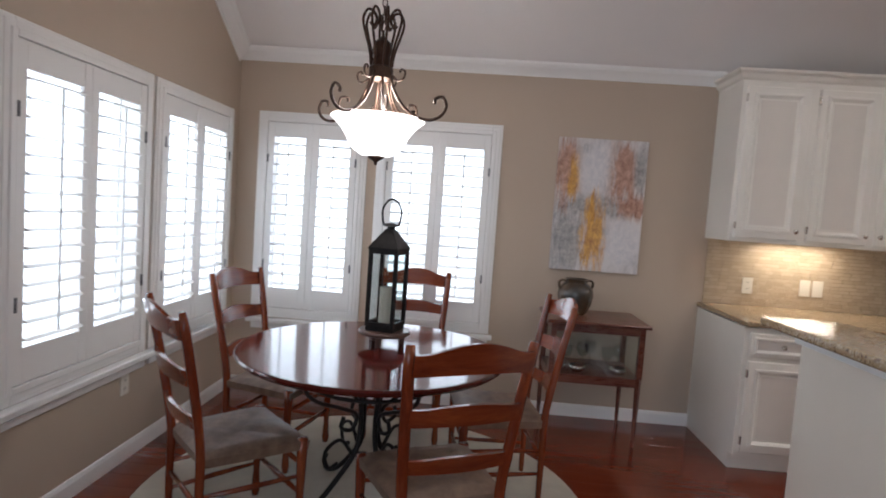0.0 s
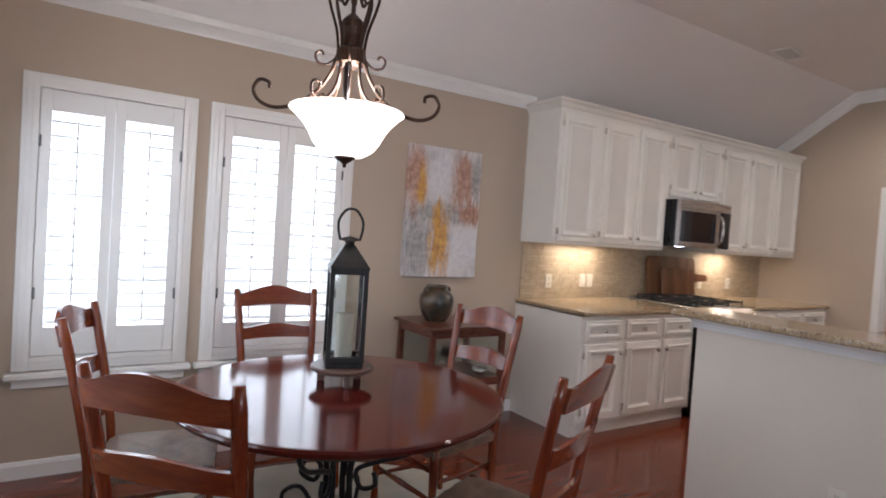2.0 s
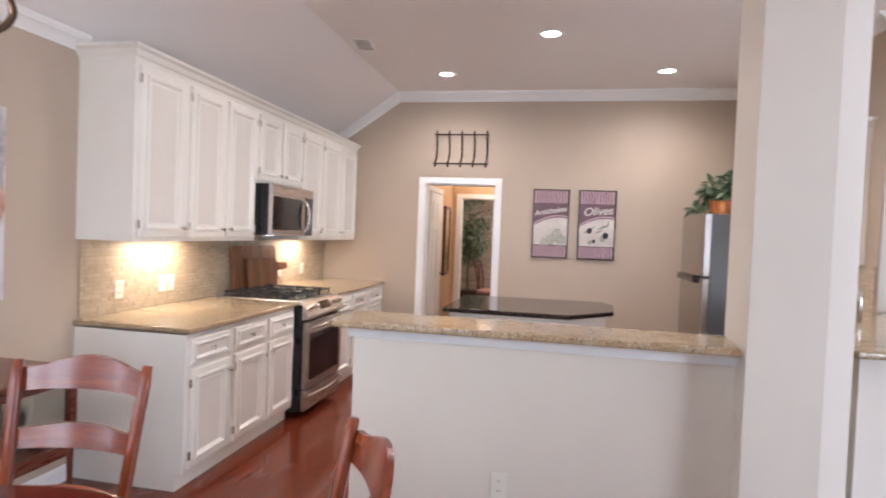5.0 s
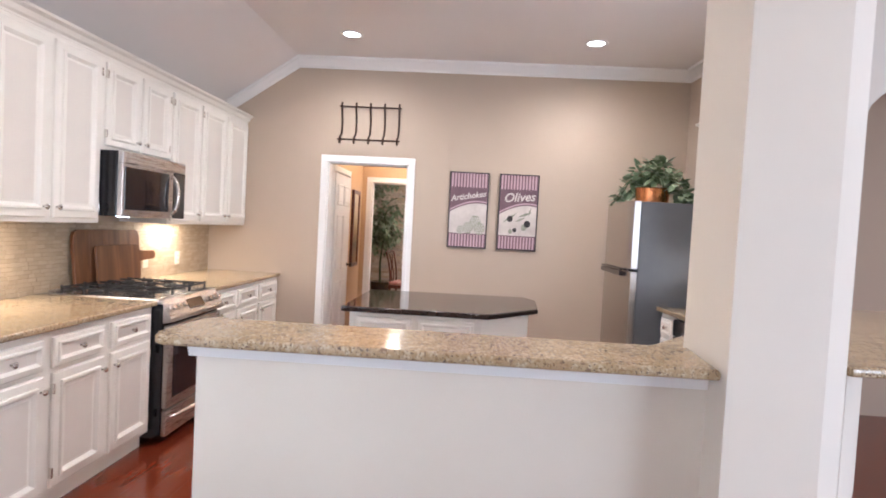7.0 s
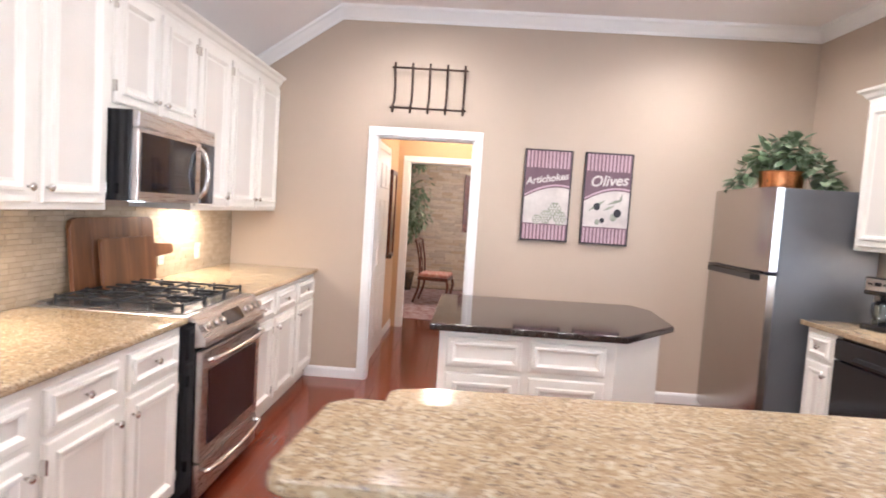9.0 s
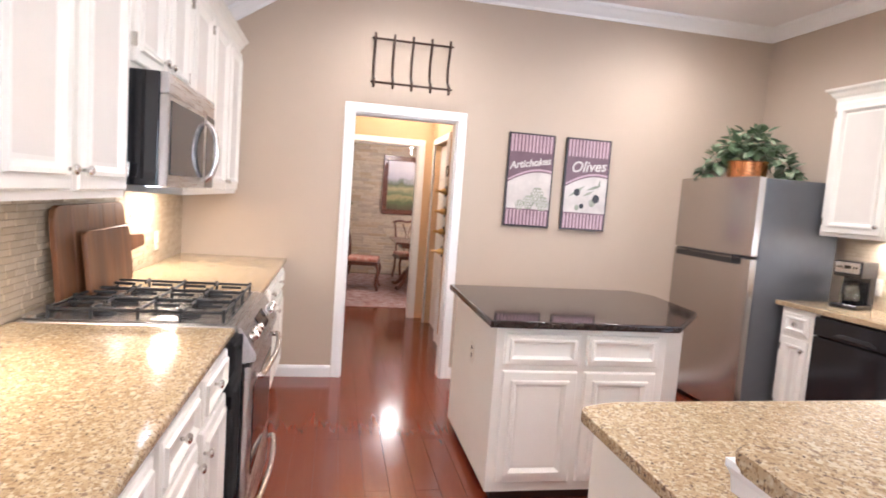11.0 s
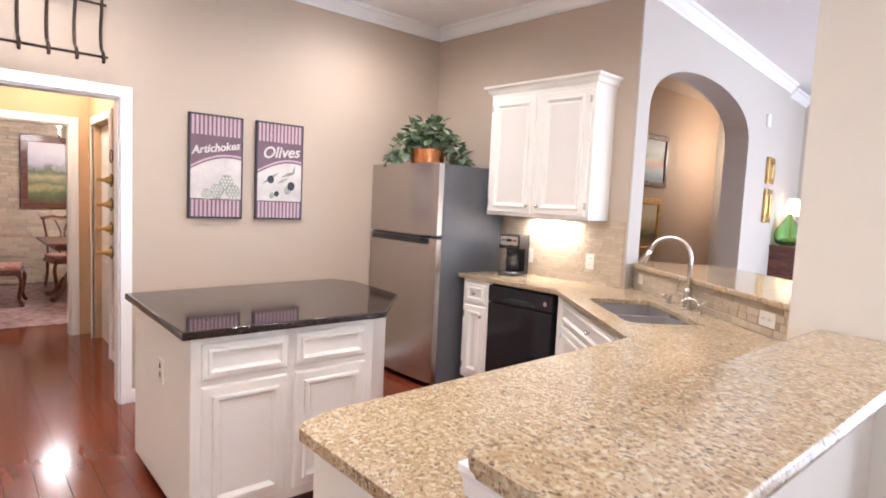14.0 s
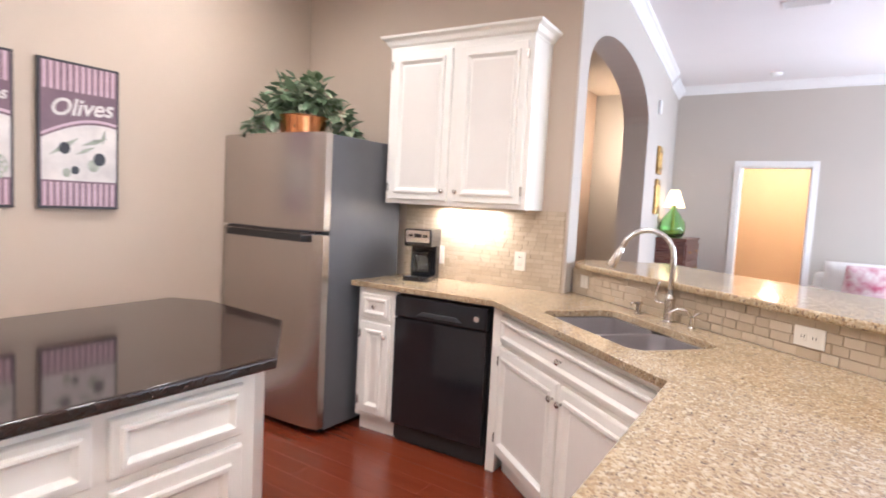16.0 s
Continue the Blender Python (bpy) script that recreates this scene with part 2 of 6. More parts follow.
M["board"] = wood("old_board_wood", (0.085, 0.03, 0.012), (0.17, 0.065, 0.024), (0.26, 0.115, 0.046), 0.4, 0.1, 1, 3)
M["rush"] = mottled("woven_rush", (0.11, 0.062, 0.04), (0.24, 0.16, 0.11), 0.5, 14, 90, 0.6, coat=0.12)
M["rug"] = mottled("flat_beige_rug", (0.42, 0.38, 0.31), (0.52, 0.47, 0.39), 0.9, 5, 260, 0.8)
M["tile"] = varied("tumbled_tile", [(0.42, 0.33, 0.225), (0.47, 0.38, 0.27), (0.52, 0.43, 0.315)], 0.5, 0.3)
M["grout"] = mottled("sand_grout", (0.30, 0.24, 0.16), (0.36, 0.29, 0.20), 0.8, 20)
M["stone"] = varied("stacked_stone", [(0.38, 0.28, 0.18), (0.48, 0.38, 0.27), (0.58, 0.50, 0.39), (0.44, 0.37, 0.30)], 0.8, 0.8, 30, 6, 0.01)
M["mortar"] = mottled("stone_joint", (0.10, 0.07, 0.045), (0.16, 0.11, 0.07), 0.9, 20)
M["plate"] = mottled("ivory_plastic", (0.72, 0.68, 0.60), (0.76, 0.72, 0.64), 0.3, 5, 100, 0.0)
# near-black that paints the shade inside socket slots and the vent duct
M["dark_hole"] = mottled("dark_slot", (0.01, 0.01, 0.01), (0.02, 0.02, 0.02), 0.8)
M["copper"] = mottled("hammered_copper", (0.50, 0.19, 0.07), (0.72, 0.32, 0.14), 0.22, 14, 60, 0.4, metal=1.0)
M["leaf"] = varied("ivy_leaf", [(0.06, 0.11, 0.05), (0.15, 0.22, 0.12), (0.34, 0.40, 0.27)], 0.45, 0.2, 60, 20)
M["stem"] = mottled("green_stem", (0.03, 0.05, 0.02), (0.06, 0.08, 0.03), 0.6)
M["gold"] = mottled("gilt", (0.35, 0.20, 0.06), (0.62, 0.42, 0.16), 0.32, 20, 80, 0.4, metal=0.9)
M["candle"] = mottled("ivory_wax", (0.62, 0.58, 0.47), (0.68, 0.64, 0.54), 0.45, 6, 50, 0.05)
M["pane"] = thin_glass("window_glass")
M["clear"] = thin_glass("clear_glass", (0.93, 0.96, 0.96))
M["green_glass"] = glass("green_glass", (0.58, 0.88, 0.52), 0.03)
M["white_cloth"] = mottled("white_cotton", (0.68, 0.66, 0.63), (0.76, 0.74, 0.71), 0.9, 6, 200, 0.5)
M["opal"] = glow("opal_glass", (1.0, 0.90, 0.80), 4.0)
M["daylight"] = glow("bright_garden_haze", (0.90, 0.97, 1.0), 1.9)
M["sink_steel"] = mottled("sink_steel", (0.36, 0.33, 0.33), (0.42, 0.39, 0.39), 0.4, 5, 200, 0.05, metal=0.8)
M["lamp_face"] = glow("downlight_lens", (1.0, 0.93, 0.84), 6.0)
M["shade_lit"] = glow("lit_lampshade", (1.0, 0.72, 0.40), 1.6)
M["well"] = mottled("grey_enamel_well", (0.16, 0.155, 0.15), (0.20, 0.19, 0.185), 0.2, 8, 100, 0.02, metal=0.6)
M["hood_led"] = glow("cooktop_lamp_lens", (0.8, 0.88, 1.0), 12.0)
M["flame_bulb"] = glow("candle_bulb", (1.0, 0.75, 0.4), 20.0)
M["iron"].node_tree.nodes["Principled BSDF"].inputs["Specular IOR Level"].default_value = 0.2
M["glaze"] = mottled("dark_glaze", (0.012, 0.022, 0.024), (0.10, 0.055, 0.025), 0.15, 7, 60, 0.1, coat=0.5)


# mesh helpers
def empty(name, x=0, y=0, z=0, rz=0, **tags):
    ob = new(name)
    ob.empty_display_size = 0.1
    ob.matrix_basis = pose(x, y, z, 0, 0, rz)
    return tagged(ob, **tags)


def firm(ob):
    """Keeps large flat faces flat beside their rounded edges."""
    w = ob.modifiers.new("flat_faces", "WEIGHTED_NORMAL")
    w.keep_sharp = True


def part(name, bm, material, parent=None, label="", smooth=False, **tags):
    """Links a bmesh as one mesh object, under parent if there is one."""
    me = bpy.data.meshes.new(name)
    bmesh.ops.recalc_face_normals(bm, faces=bm.faces)
    bm.to_mesh(me)
    bm.free()
    for m in material if isinstance(material, (list, tuple)) else (material,):
        me.materials.append(m)
    if smooth:
        me.shade_smooth()
        if smooth is not True:
            me.set_sharp_from_angle(angle=radians(smooth))
    ob = new(name, me)
    ob.parent = parent
    if smooth and smooth is not True:
        firm(ob)
    return tagged(ob, label=label, **tags)


def again(ob, parent, m=None, label=""):
    """Another object on the same mesh."""
    o = new(ob.name.split(".")[0], ob.data)
    o.parent = parent
    o.matrix_basis = m or Matrix.Identity(4)
    return tagged(o, label=label or ob.get("label", ""))


def box(bm, x0, x1, y0, y1, z0, z1, bevel=0.0, seg=1, m=None, mat=0):
    vs = [bm.verts.new((x, y, z)) for x in (x0, x1) for y in (y0, y1) for z in (z0, z1)]
    fs = [bm.faces.new([vs[i] for i in f]) for f in ((0, 1, 3, 2), (4, 6, 7, 5), (0, 4, 5, 1), (2, 3, 7, 6), (0, 2, 6, 4), (1, 5, 7, 3))]
    for f in fs:
        f.material_index = mat
    if m is not None:
        bmesh.ops.transform(bm, matrix=m, verts=vs)
    if bevel:
        es = list({e for f in fs for e in f.edges})
        bmesh.ops.bevel(bm, geom=es, offset=bevel, segments=seg, profile=0.5, affect="EDGES")
    return bm


def B(*a, **k):
    return box(bmesh.new(), *a, **k)


def prism(pts, z0, z1, bevel=0.0, seg=1, bm=None, m=None, top_only=False):
    """An outline in plan, raised from z0 to z1."""
    bm = bm or bmesh.new()
    lo = [bm.verts.new((x, y, z0)) for x, y in pts]
    hi = [bm.verts.new((x, y, z1)) for x, y in pts]
    k = len(pts)
    f0, f1 = bm.faces.new(lo[::-1]), bm.faces.new(hi)
    for i in range(k):
        bm.faces.new((lo[i], lo[(i + 1) % k], hi[(i + 1) % k], hi[i]))
    if m is not None:
        bmesh.ops.transform(bm, matrix=m, verts=lo + hi)
    if bevel:
        bmesh.ops.bevel(bm, geom=list(f1.edges) + ([] if top_only else list(f0.edges)), offset=bevel, segments=seg, profile=0.5, affect="EDGES")
    return bm


def lathe(profile, seg=24, bm=None, m=None):
    """Turned about z: (radius, height) from bottom to top."""
    bm = bm or bmesh.new()
    rings, made = [], []
    for r, z in profile:
        if r < 1e-5:
            ring = [bm.verts.new((0, 0, z))]
        else:
            ring = [bm.verts.new((r * math.cos(2 * math.pi * i / seg), r * math.sin(2 * math.pi * i / seg), z)) for i in range(seg)]
        rings.append(ring)
        made += ring
    for a, b in zip(rings, rings[1:]):
        for i in range(seg):
            j = (i + 1) % seg
            q = [a[i % len(a)], a[j % len(a)], b[j % len(b)], b[i % len(b)]]
            u = []
            for v in q:
                if v not in u:
                    u.append(v)
            if len(u) > 2:
                bm.faces.new(u)
    for ring, flip in ((rings[0], True), (rings[-1], False)):
        if len(ring) > 2:
            bm.faces.new(ring[::-1] if flip else ring)
    if m is not None:
        bmesh.ops.transform(bm, matrix=m, verts=made)
    return bm


def tube(points, r, seg=8, bm=None, taper=None, flat=1.0):
    """A rod along points; taper gives the radius's share at each point."""
    bm = bm or bmesh.new()
    pts = [Vector(p) for p in points]
    k = len(pts)
    rings = []
    side = None
    for i, p in enumerate(pts):
        d = (pts[min(i + 1, k - 1)] - pts[max(i - 1, 0)]).normalized()
        if side is None:
            side = d.cross(Vector((0, 0, 1))) if abs(d.z) < 0.9 else d.cross(Vector((0, 1, 0)))
        side = (side - d * side.dot(d)).normalized()
        up = d.cross(side).normalized()
        s = r * (taper[i] if taper else 1.0)
        rings.append([bm.verts.new(p + side * (s * math.cos(2 * math.pi * j / seg)) + up * (s * flat * math.sin(2 * math.pi * j / seg))) for j in range(seg)])
    for a, b in zip(rings, rings[1:]):
        for j in range(seg):
            bm.faces.new((a[j], a[(j + 1) % seg], b[(j + 1) % seg], b[j]))
    bm.faces.new(rings[0][::-1])
    bm.faces.new(rings[-1])
    return bm


def spline(points, steps=6):
    """A smooth curve through points."""
    p = [Vector(q) for q in points]
    p = [2 * p[0] - p[1]] + p + [2 * p[-1] - p[-2]]
    out = []
    for i in range(1, len(p) - 2):
        for s in range(steps):
            t = s / steps
            out.append(0.5 * ((2 * p[i]) + (p[i + 1] - p[i - 1]) * t + (2 * p[i - 1] - 5 * p[i] + 4 * p[i + 1] - p[i + 2]) * t * t + (3 * p[i] - p[i - 1] - 3 * p[i + 1] + p[i + 2]) * t ** 3))
    return out + [p[-2]]


def rings_panel(w, h, rings, thick=0.02, m=None, bm=None, inner=0):
    """A moulded board w by h, in the plane x, z with its front towards -y; rings are (inset, depth forward of the back + thick)."""
    bm = bm or bmesh.new()
    made = []

    def loop(inset, y):
        c = [(inset, inset), (w - inset, inset), (w - inset, h - inset), (inset, h - inset)]
        vs = [bm.verts.new((x, y, z)) for x, z in c]
        made.extend(vs)
        return vs
    loops = [loop(0, 0)] + [loop(i, -(thick + d)) for i, d in rings]
    bm.faces.new(loops[0])
    for a, b in zip(loops, loops[1:]):
        for i in range(4):
            bm.faces.new((a[i], a[(i + 1) % 4], b[(i + 1) % 4], b[i]))
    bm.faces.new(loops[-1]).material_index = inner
    if m is not None:
        bmesh.ops.transform(bm, matrix=m, verts=made)
    return bm


DOOR_RINGS = [(0.0, -0.006), (0.006, 0.0), (0.042, 0.0), (0.046, 0.012), (0.058, 0.012), (0.068, 0.002), (0.075, -0.006), (0.088, -0.004)]
DRAWER_RINGS = [(0.0, -0.006), (0.005, 0.0), (0.022, 0.0), (0.025, 0.010), (0.034, 0.010), (0.042, 0.0), (0.047, -0.005)]


def sweep(path, profile, closed=False, bm=None):
    """A moulding: a profile of (out, up) carried along a path in plan [(x, y, z)], out being to its left, mitred at the corners."""
    bm = bm or bmesh.new()
    pts = [Vector(p) for p in path]
    k = len(pts)
    rings = []
    for i in range(k):
        a = pts[i] - pts[i - 1] if (i > 0 or closed) else pts[1] - pts[0]
        b = pts[(i + 1) % k] - pts[i] if (i < k - 1 or closed) else a
        a2, b2 = Vector((a.x, a.y)).normalized(), Vector((b.x, b.y)).normalized()
        na, nb = Vector((-a2.y, a2.x)), Vector((-b2.y, b2.x))
        n = (na + nb).normalized()
        n = n / max(0.3, n.dot(na))
        rings.append([bm.verts.new((pts[i].x + n.x * o, pts[i].y + n.y * o, pts[i].z + u)) for o, u in profile])
    q = len(profile)
    for i in range(k if closed else k - 1):
        a, b = rings[i], rings[(i + 1) % k]
        for j in range(q):
            bm.faces.new((a[j], a[(j + 1) % q], b[(j + 1) % q], b[j]))
    if not closed:
        bm.faces.new(rings[0][::-1])
        bm.faces.new(rings[-1])
    return bm


CROWN = [(0, 0), (0, -0.105), (0.012, -0.105), (0.016, -0.085), (0.040, -0.060), (0.062, -0.030), (0.080, -0.020), (0.085, 0)]
BASE = [(0, 0), (0.014, 0), (0.014, 0.07), (0.008, 0.088), (0, 0.092)]


def wall_with_holes(name, axis, at, thick, a0, a1, z0, z1, holes, material, top=None, label=""):
    """A wall on the plane axis = at, from a0 to a1, with rectangular holes (b0, b1, c0, c1), built of butted blocks in one mesh.
    top: heights at points along it, for a gable."""
    bm = bmesh.new()
    xs = sorted({a0, a1, *[v for h in holes for v in h[:2]], *([p[0] for p in top] if top else [])})
    xs = [x for x in xs if a0 <= x <= a1]

    def height(a):
        if not top:
            return z1
        for (p, q), (r, s) in zip(top, top[1:]):
            if p <= a <= r:
                return q + (s - q) * (a - p) / (r - p) if r > p else s
        return z1
    for u, v in zip(xs, xs[1:]):
        mid = (u + v) / 2
        hs = sorted([h for h in holes if h[0] <= mid <= h[1]], key=lambda h: h[2])
        z = z0
        for h in hs + [None]:
            lo, hi = z, (h[2] if h else None)
            if h is None:
                tu, tv = height(u + 1e-6), height(v - 1e-6)
            else:
                tu = tv = hi
            if tu - lo > 1e-4:
                pts = [(u, lo), (v, lo), (v, tv), (u, tu)]
                vs = []
                for d in (0, thick):
                    for a, zz in pts:
                        vs.append(bm.verts.new((at + d, a, zz) if axis == "x" else (a, at + d, zz)))
                for f in ((0, 1, 2, 3), (7, 6, 5, 4), (0, 4, 5, 1), (1, 5, 6, 2), (2, 6, 7, 3), (3, 7, 4, 0)):
                    bm.faces.new([vs[i] for i in f])
            if h:
                z = h[3]
    bmesh.ops.remove_doubles(bm, verts=bm.verts, dist=1e-5)
    seen = {}
    for f in list(bm.faces):
        key = tuple(sorted((round(v.co.x, 4), round(v.co.y, 4), round(v.co.z, 4)) for v in f.verts))
        seen.setdefault(key, []).append(f)
    inner = [f for fs in seen.values() if len(fs) > 1 for f in fs]
    if inner:
        bmesh.ops.delete(bm, geom=inner, context="FACES_ONLY")
    return part(name, bm, material, kind="structure", label=label)


# the large structure
OPEN_Z = 2.07
DOOR_Y = (2.735, 3.54)
W_TOP, W_BOT = 2.022, 0.64


def A(y):
    """The arch wall's face: it leans a little off square."""
    return 3.662 - 0.106 * y


gable = [(-5.3, CEIL), (KNEE, CEIL), (NY, EAVE), (NY + 0.2, EAVE)]
part("floor_base", B(WX - 0.15, 12.4, -8.0, 7.0, -0.10, -0.012), M["floor_base"], kind="structure")
wall_with_holes("wall_north", "y", NY, 0.15, WX - 0.15, 12.2, -0.012, EAVE + 0.06, [(a, b, W_BOT, W_TOP) for a, b in WINDOWS_N], M["wall"])
wall_with_holes("wall_west", "x", WX - 0.15, 0.15, FY - 0.15, NY, -0.012, CEIL, [(a, b, W_BOT, W_TOP - 0.02) for a, b in WINDOWS_W] + [(-4.65, -3.15, 0.45, 2.35), (-2.75, -1.25, 0.45, 2.35)], M["wall"], top=gable)
wall_with_holes("wall_east", "x", EX, 0.12, SY + 0.04, NY, -0.012, CEIL, [(DOOR_Y[0], DOOR_Y[1], -0.012, OPEN_Z)], M["wall"], top=gable)
south(wall_with_holes("wall_south", "y", SY - 0.15, 0.15, A(SY) + 0.014, EX + 0.12, -0.012, CEIL, [], M["wall"]))
wall_with_holes("wall_living_south", "y", FY - 0.15, 0.15, WX - 0.15, 6.4, -0.012, CEIL, [(2.62, 3.38, -0.012, OPEN_Z), (-0.9, 0.9, 0.45, 2.35)], M["wall_light"])

# the wall with the arch
bm = bmesh.new()
y0, y1, spring, crown_z, thick = -0.28, -2.70, 2.20, 2.66, 0.24
arc = []
for i in range(1, 24):
    a = math.pi * i / 24
    arc.append(((y0 + y1) / 2 - (y0 - y1) / 2 * math.cos(a), spring + (crown_z - spring) * math.sin(a) ** 0.8))
loop = [(y1, spring)] + arc + [(y0, spring)]
# strips above the arch, then the two piers
ys = [p[0] for p in loop]


def slab(q, bm=bm, thick=thick):
    front = [bm.verts.new((A(y), y, z)) for y, z in q]
    back = [bm.verts.new((A(y) + thick, y, z)) for y, z in q]
    bm.faces.new(front)
    bm.faces.new(back[::-1])
    return front, back


for (ya, za), (yb, zb) in zip(loop, loop[1:]):
    f, b = slab([(ya, za), (yb, zb), (yb, CEIL), (ya, CEIL)])
    bm.faces.new((f[0], f[1], b[1], b[0]))
ARCH_END = SY - 0.064
for ya, yb in ((FY, y1), (y0, ARCH_END)):
    f, b = slab([(ya, -0.012), (yb, -0.012), (yb, spring), (ya, spring)])
    bm.faces.new((f[1], f[2], b[2], b[1]))
    bm.faces.new((f[0], f[3], b[3], b[0]))
    f, b = slab([(ya, spring), (yb, spring), (yb, CEIL), (ya, CEIL)])
    if yb == ARCH_END:
        bm.faces.new((f[1], f[2], b[2], b[1]))
bmesh.ops.remove_doubles(bm, verts=bm.verts, dist=1e-5)
part("wall_arch", bm, M["wall_light"], kind="structure")
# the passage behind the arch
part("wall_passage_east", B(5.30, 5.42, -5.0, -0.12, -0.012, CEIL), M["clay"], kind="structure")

# ceilings
bm = bmesh.new()
prof = [(FY - 0.15, CEIL), (KNEE, CEIL), (NY + 0.15, EAVE - 0.09)]
vs = [[bm.verts.new((x, y, z + d)) for y, z in prof] for x, d in ((WX - 0.15, 0), (EX + 0.12, 0), (EX + 0.12, 0.12), (WX - 0.15, 0.12))]
for a in range(4):
    for i in range(2):
        bm.faces.new((vs[a][i], vs[a][i + 1], vs[(a + 1) % 4][i + 1], vs[(a + 1) % 4][i]))
bm.faces.new([v[0] for v in vs])
bm.faces.new([v[2] for v in vs])
part("ceiling", bm, M["ceiling"], kind="structure", label="white painted ceiling that slopes down over the windows")

# glowing boards outside the windows, standing in for the garden's overexposed daylight
part("backdrop", B(WX - 1.6, WX - 1.55, 0.5, 8.5, -0.5, 4.0), M["daylight"], kind="structure")
part("backdrop", B(-4.5, 2.0, NY + 1.55, NY + 1.60, -0.5, 4.0), M["daylight"], kind="structure")

# the hall and the dining room behind the doorway
HY0, HY1, DX = 2.56, 3.64, 8.0
wall_with_holes("wall_hall_south", "y", HY0 - 0.12, 0.12, EX + 0.12, DX, -0.012, 2.6, [(6.95, 7.75, -0.012, 2.05)], M["wall_orange"])
wall_with_holes("wall_hall_north", "y", HY1, 0.12, EX + 0.12, DX, -0.012, 2.6, [], M["wall_orange"])
wall_with_holes("wall_dining_west", "x", DX, 0.12, -1.0, NY, -0.012, 2.6, [(2.72, 3.50, -0.012, 2.05)], M["wall_orange"])
part("ceiling_hall", B(EX + 0.12, DX + 0.12, 1.0, HY1 + 0.12, 2.6, 2.68), M["ceiling"], kind="structure")
part("ceiling_dining", B(DX + 0.12, 12.3, -1.0, NY, 2.6, 2.68), M["ceiling"], kind="structure")
part("wall_dining_south", B(DX, 12.3, -1.12, -1.0, -0.012, 2.6), M["wall_orange"], kind="structure")
part("wall_side_room", B(EX + 0.12, DX, 0.9, 1.0, -0.012, 2.6), M["wall_orange"], kind="structure")
# behind the far door of the living room
for n, q in (("wall_back_room_south", (1.5, 6.4, -7.6, -7.5)), ("wall_back_room_west", (1.4, 1.5, -7.6, FY - 0.15)), ("wall_back_room_east", (6.4, 6.5, -7.6, -0.1))):
    part(n, B(*q, -0.012, CEIL), M["wall_orange"], kind="structure")
part("ceiling_back_room", B(1.4, 6.5, -7.6, FY - 0.15, 2.6, 2.7), M["ceiling"], kind="structure")
part("ceiling_passage", B(EX + 0.12, 6.5, FY - 0.15, -0.15, CEIL, CEIL + 0.1), M["ceiling"], kind="structure")
# tan sheet under the white ceiling; its colour holds the orange bounced light
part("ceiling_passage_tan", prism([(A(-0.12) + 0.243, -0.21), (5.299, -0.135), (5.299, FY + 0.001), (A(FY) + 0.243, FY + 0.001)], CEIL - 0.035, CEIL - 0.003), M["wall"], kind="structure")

# half wall, pillar and diagonal half wall
PX0, PX1, PY0, PY1 = 1.885, 2.05, 1.29, 2.935
part("half_wall", B(PX0, PX1, PY0, PY1, -0.012, 1.07), M["wall_cream"], kind="structure", label="beige painted half wall under the raised granite bar")
PILLAR = [(1.705, 1.04), (1.90, 0.86), (2.12, 0.93), (2.195, 1.15), (2.175, 1.262), (1.705, 1.31)]
part("pillar", prism(PILLAR, -0.012, CEIL), M["wall_cream"], kind="structure", label="beige painted square pillar at the end of the half wall")
DG0, DG1 = Vector((2.20, 0.82)), Vector((3.665, -0.205))
DIAG = [tuple(DG0), tuple(DG1), (3.665, -0.38), (2.02, 0.78)]
part("half_wall_diagonal", prism(DIAG, -0.012, 1.07), M["wall_cream"], kind="structure")


# trim
def moulding(name, path, profile, closed=False, label=""):
    return part(name, sweep(path, profile, closed), M["trim"], kind="structure", label=label)


slope = (CEIL - EAVE) / (NY - KNEE)
CROWN_EAVE = [(0, 0.01), (0, -0.052), (0.010, -0.052), (0.014, -0.040), (0.030, -0.018), (0.046, -0.002), (0.058, 0.006), (0.066, 0.024), (0.066, 0.042), (0.030, 0.02)]
moulding("crown_north", [(2.19, NY, EAVE), (WX, NY, EAVE)], CROWN_EAVE)
moulding("crown_south", [(*turned(3.68, SY), CEIL), (*turned(EX, SY), CEIL)], CROWN)
moulding("crown_east", [(EX, SY + 0.05, CEIL), (EX, KNEE, CEIL)], CROWN)
moulding("crown_east", [(EX, KNEE, CEIL), (EX, NY - 0.05, EAVE + 0.05 * slope)], CROWN)
moulding("crown_west", [(WX, KNEE, CEIL), (WX, FY, CEIL)], CROWN)
moulding("crown_west", [(WX, NY - 0.05, EAVE + 0.05 * slope), (WX, KNEE, CEIL)], CROWN)
moulding("crown_arch_wall", [(A(-4.2), -4.2, CEIL), (A(ARCH_END), ARCH_END, CEIL)], CROWN)
moulding("crown_arch_wall", [(A(FY) + 0.0, FY, CEIL - 0.05), (A(-4.2), -4.2, CEIL - 0.05)], CROWN)
moulding("crown_living_south", [(WX, FY, CEIL), (A(FY), FY, CEIL)], CROWN)
moulding("baseboard", [(2.18, NY, 0), (WX, NY, 0), (WX, FY, 0), (2.55, FY, 0)], BASE)
moulding("baseboard", [(EX, DOOR_Y[1] + 0.073, 0), (EX, 4.06, 0)], BASE)
moulding("baseboard", [(EX, SY + 0.06, 0), (EX, DOOR_Y[0] - 0.073, 0)], BASE)
moulding("baseboard", [(PX0, PY0, 0), (PX0, PY1, 0), (PX1, PY1, 0)], BASE)
moulding("baseboard", [(EX + 0.12, HY0, 0), (6.86, HY0, 0)], BASE)
moulding("baseboard", [(DX, HY1, 0), (EX + 0.12, HY1, 0)], BASE)
moulding("baseboard", [(3.45, FY, 0), (A(FY), FY, 0), (A(-2.72), -2.72, 0)], BASE)


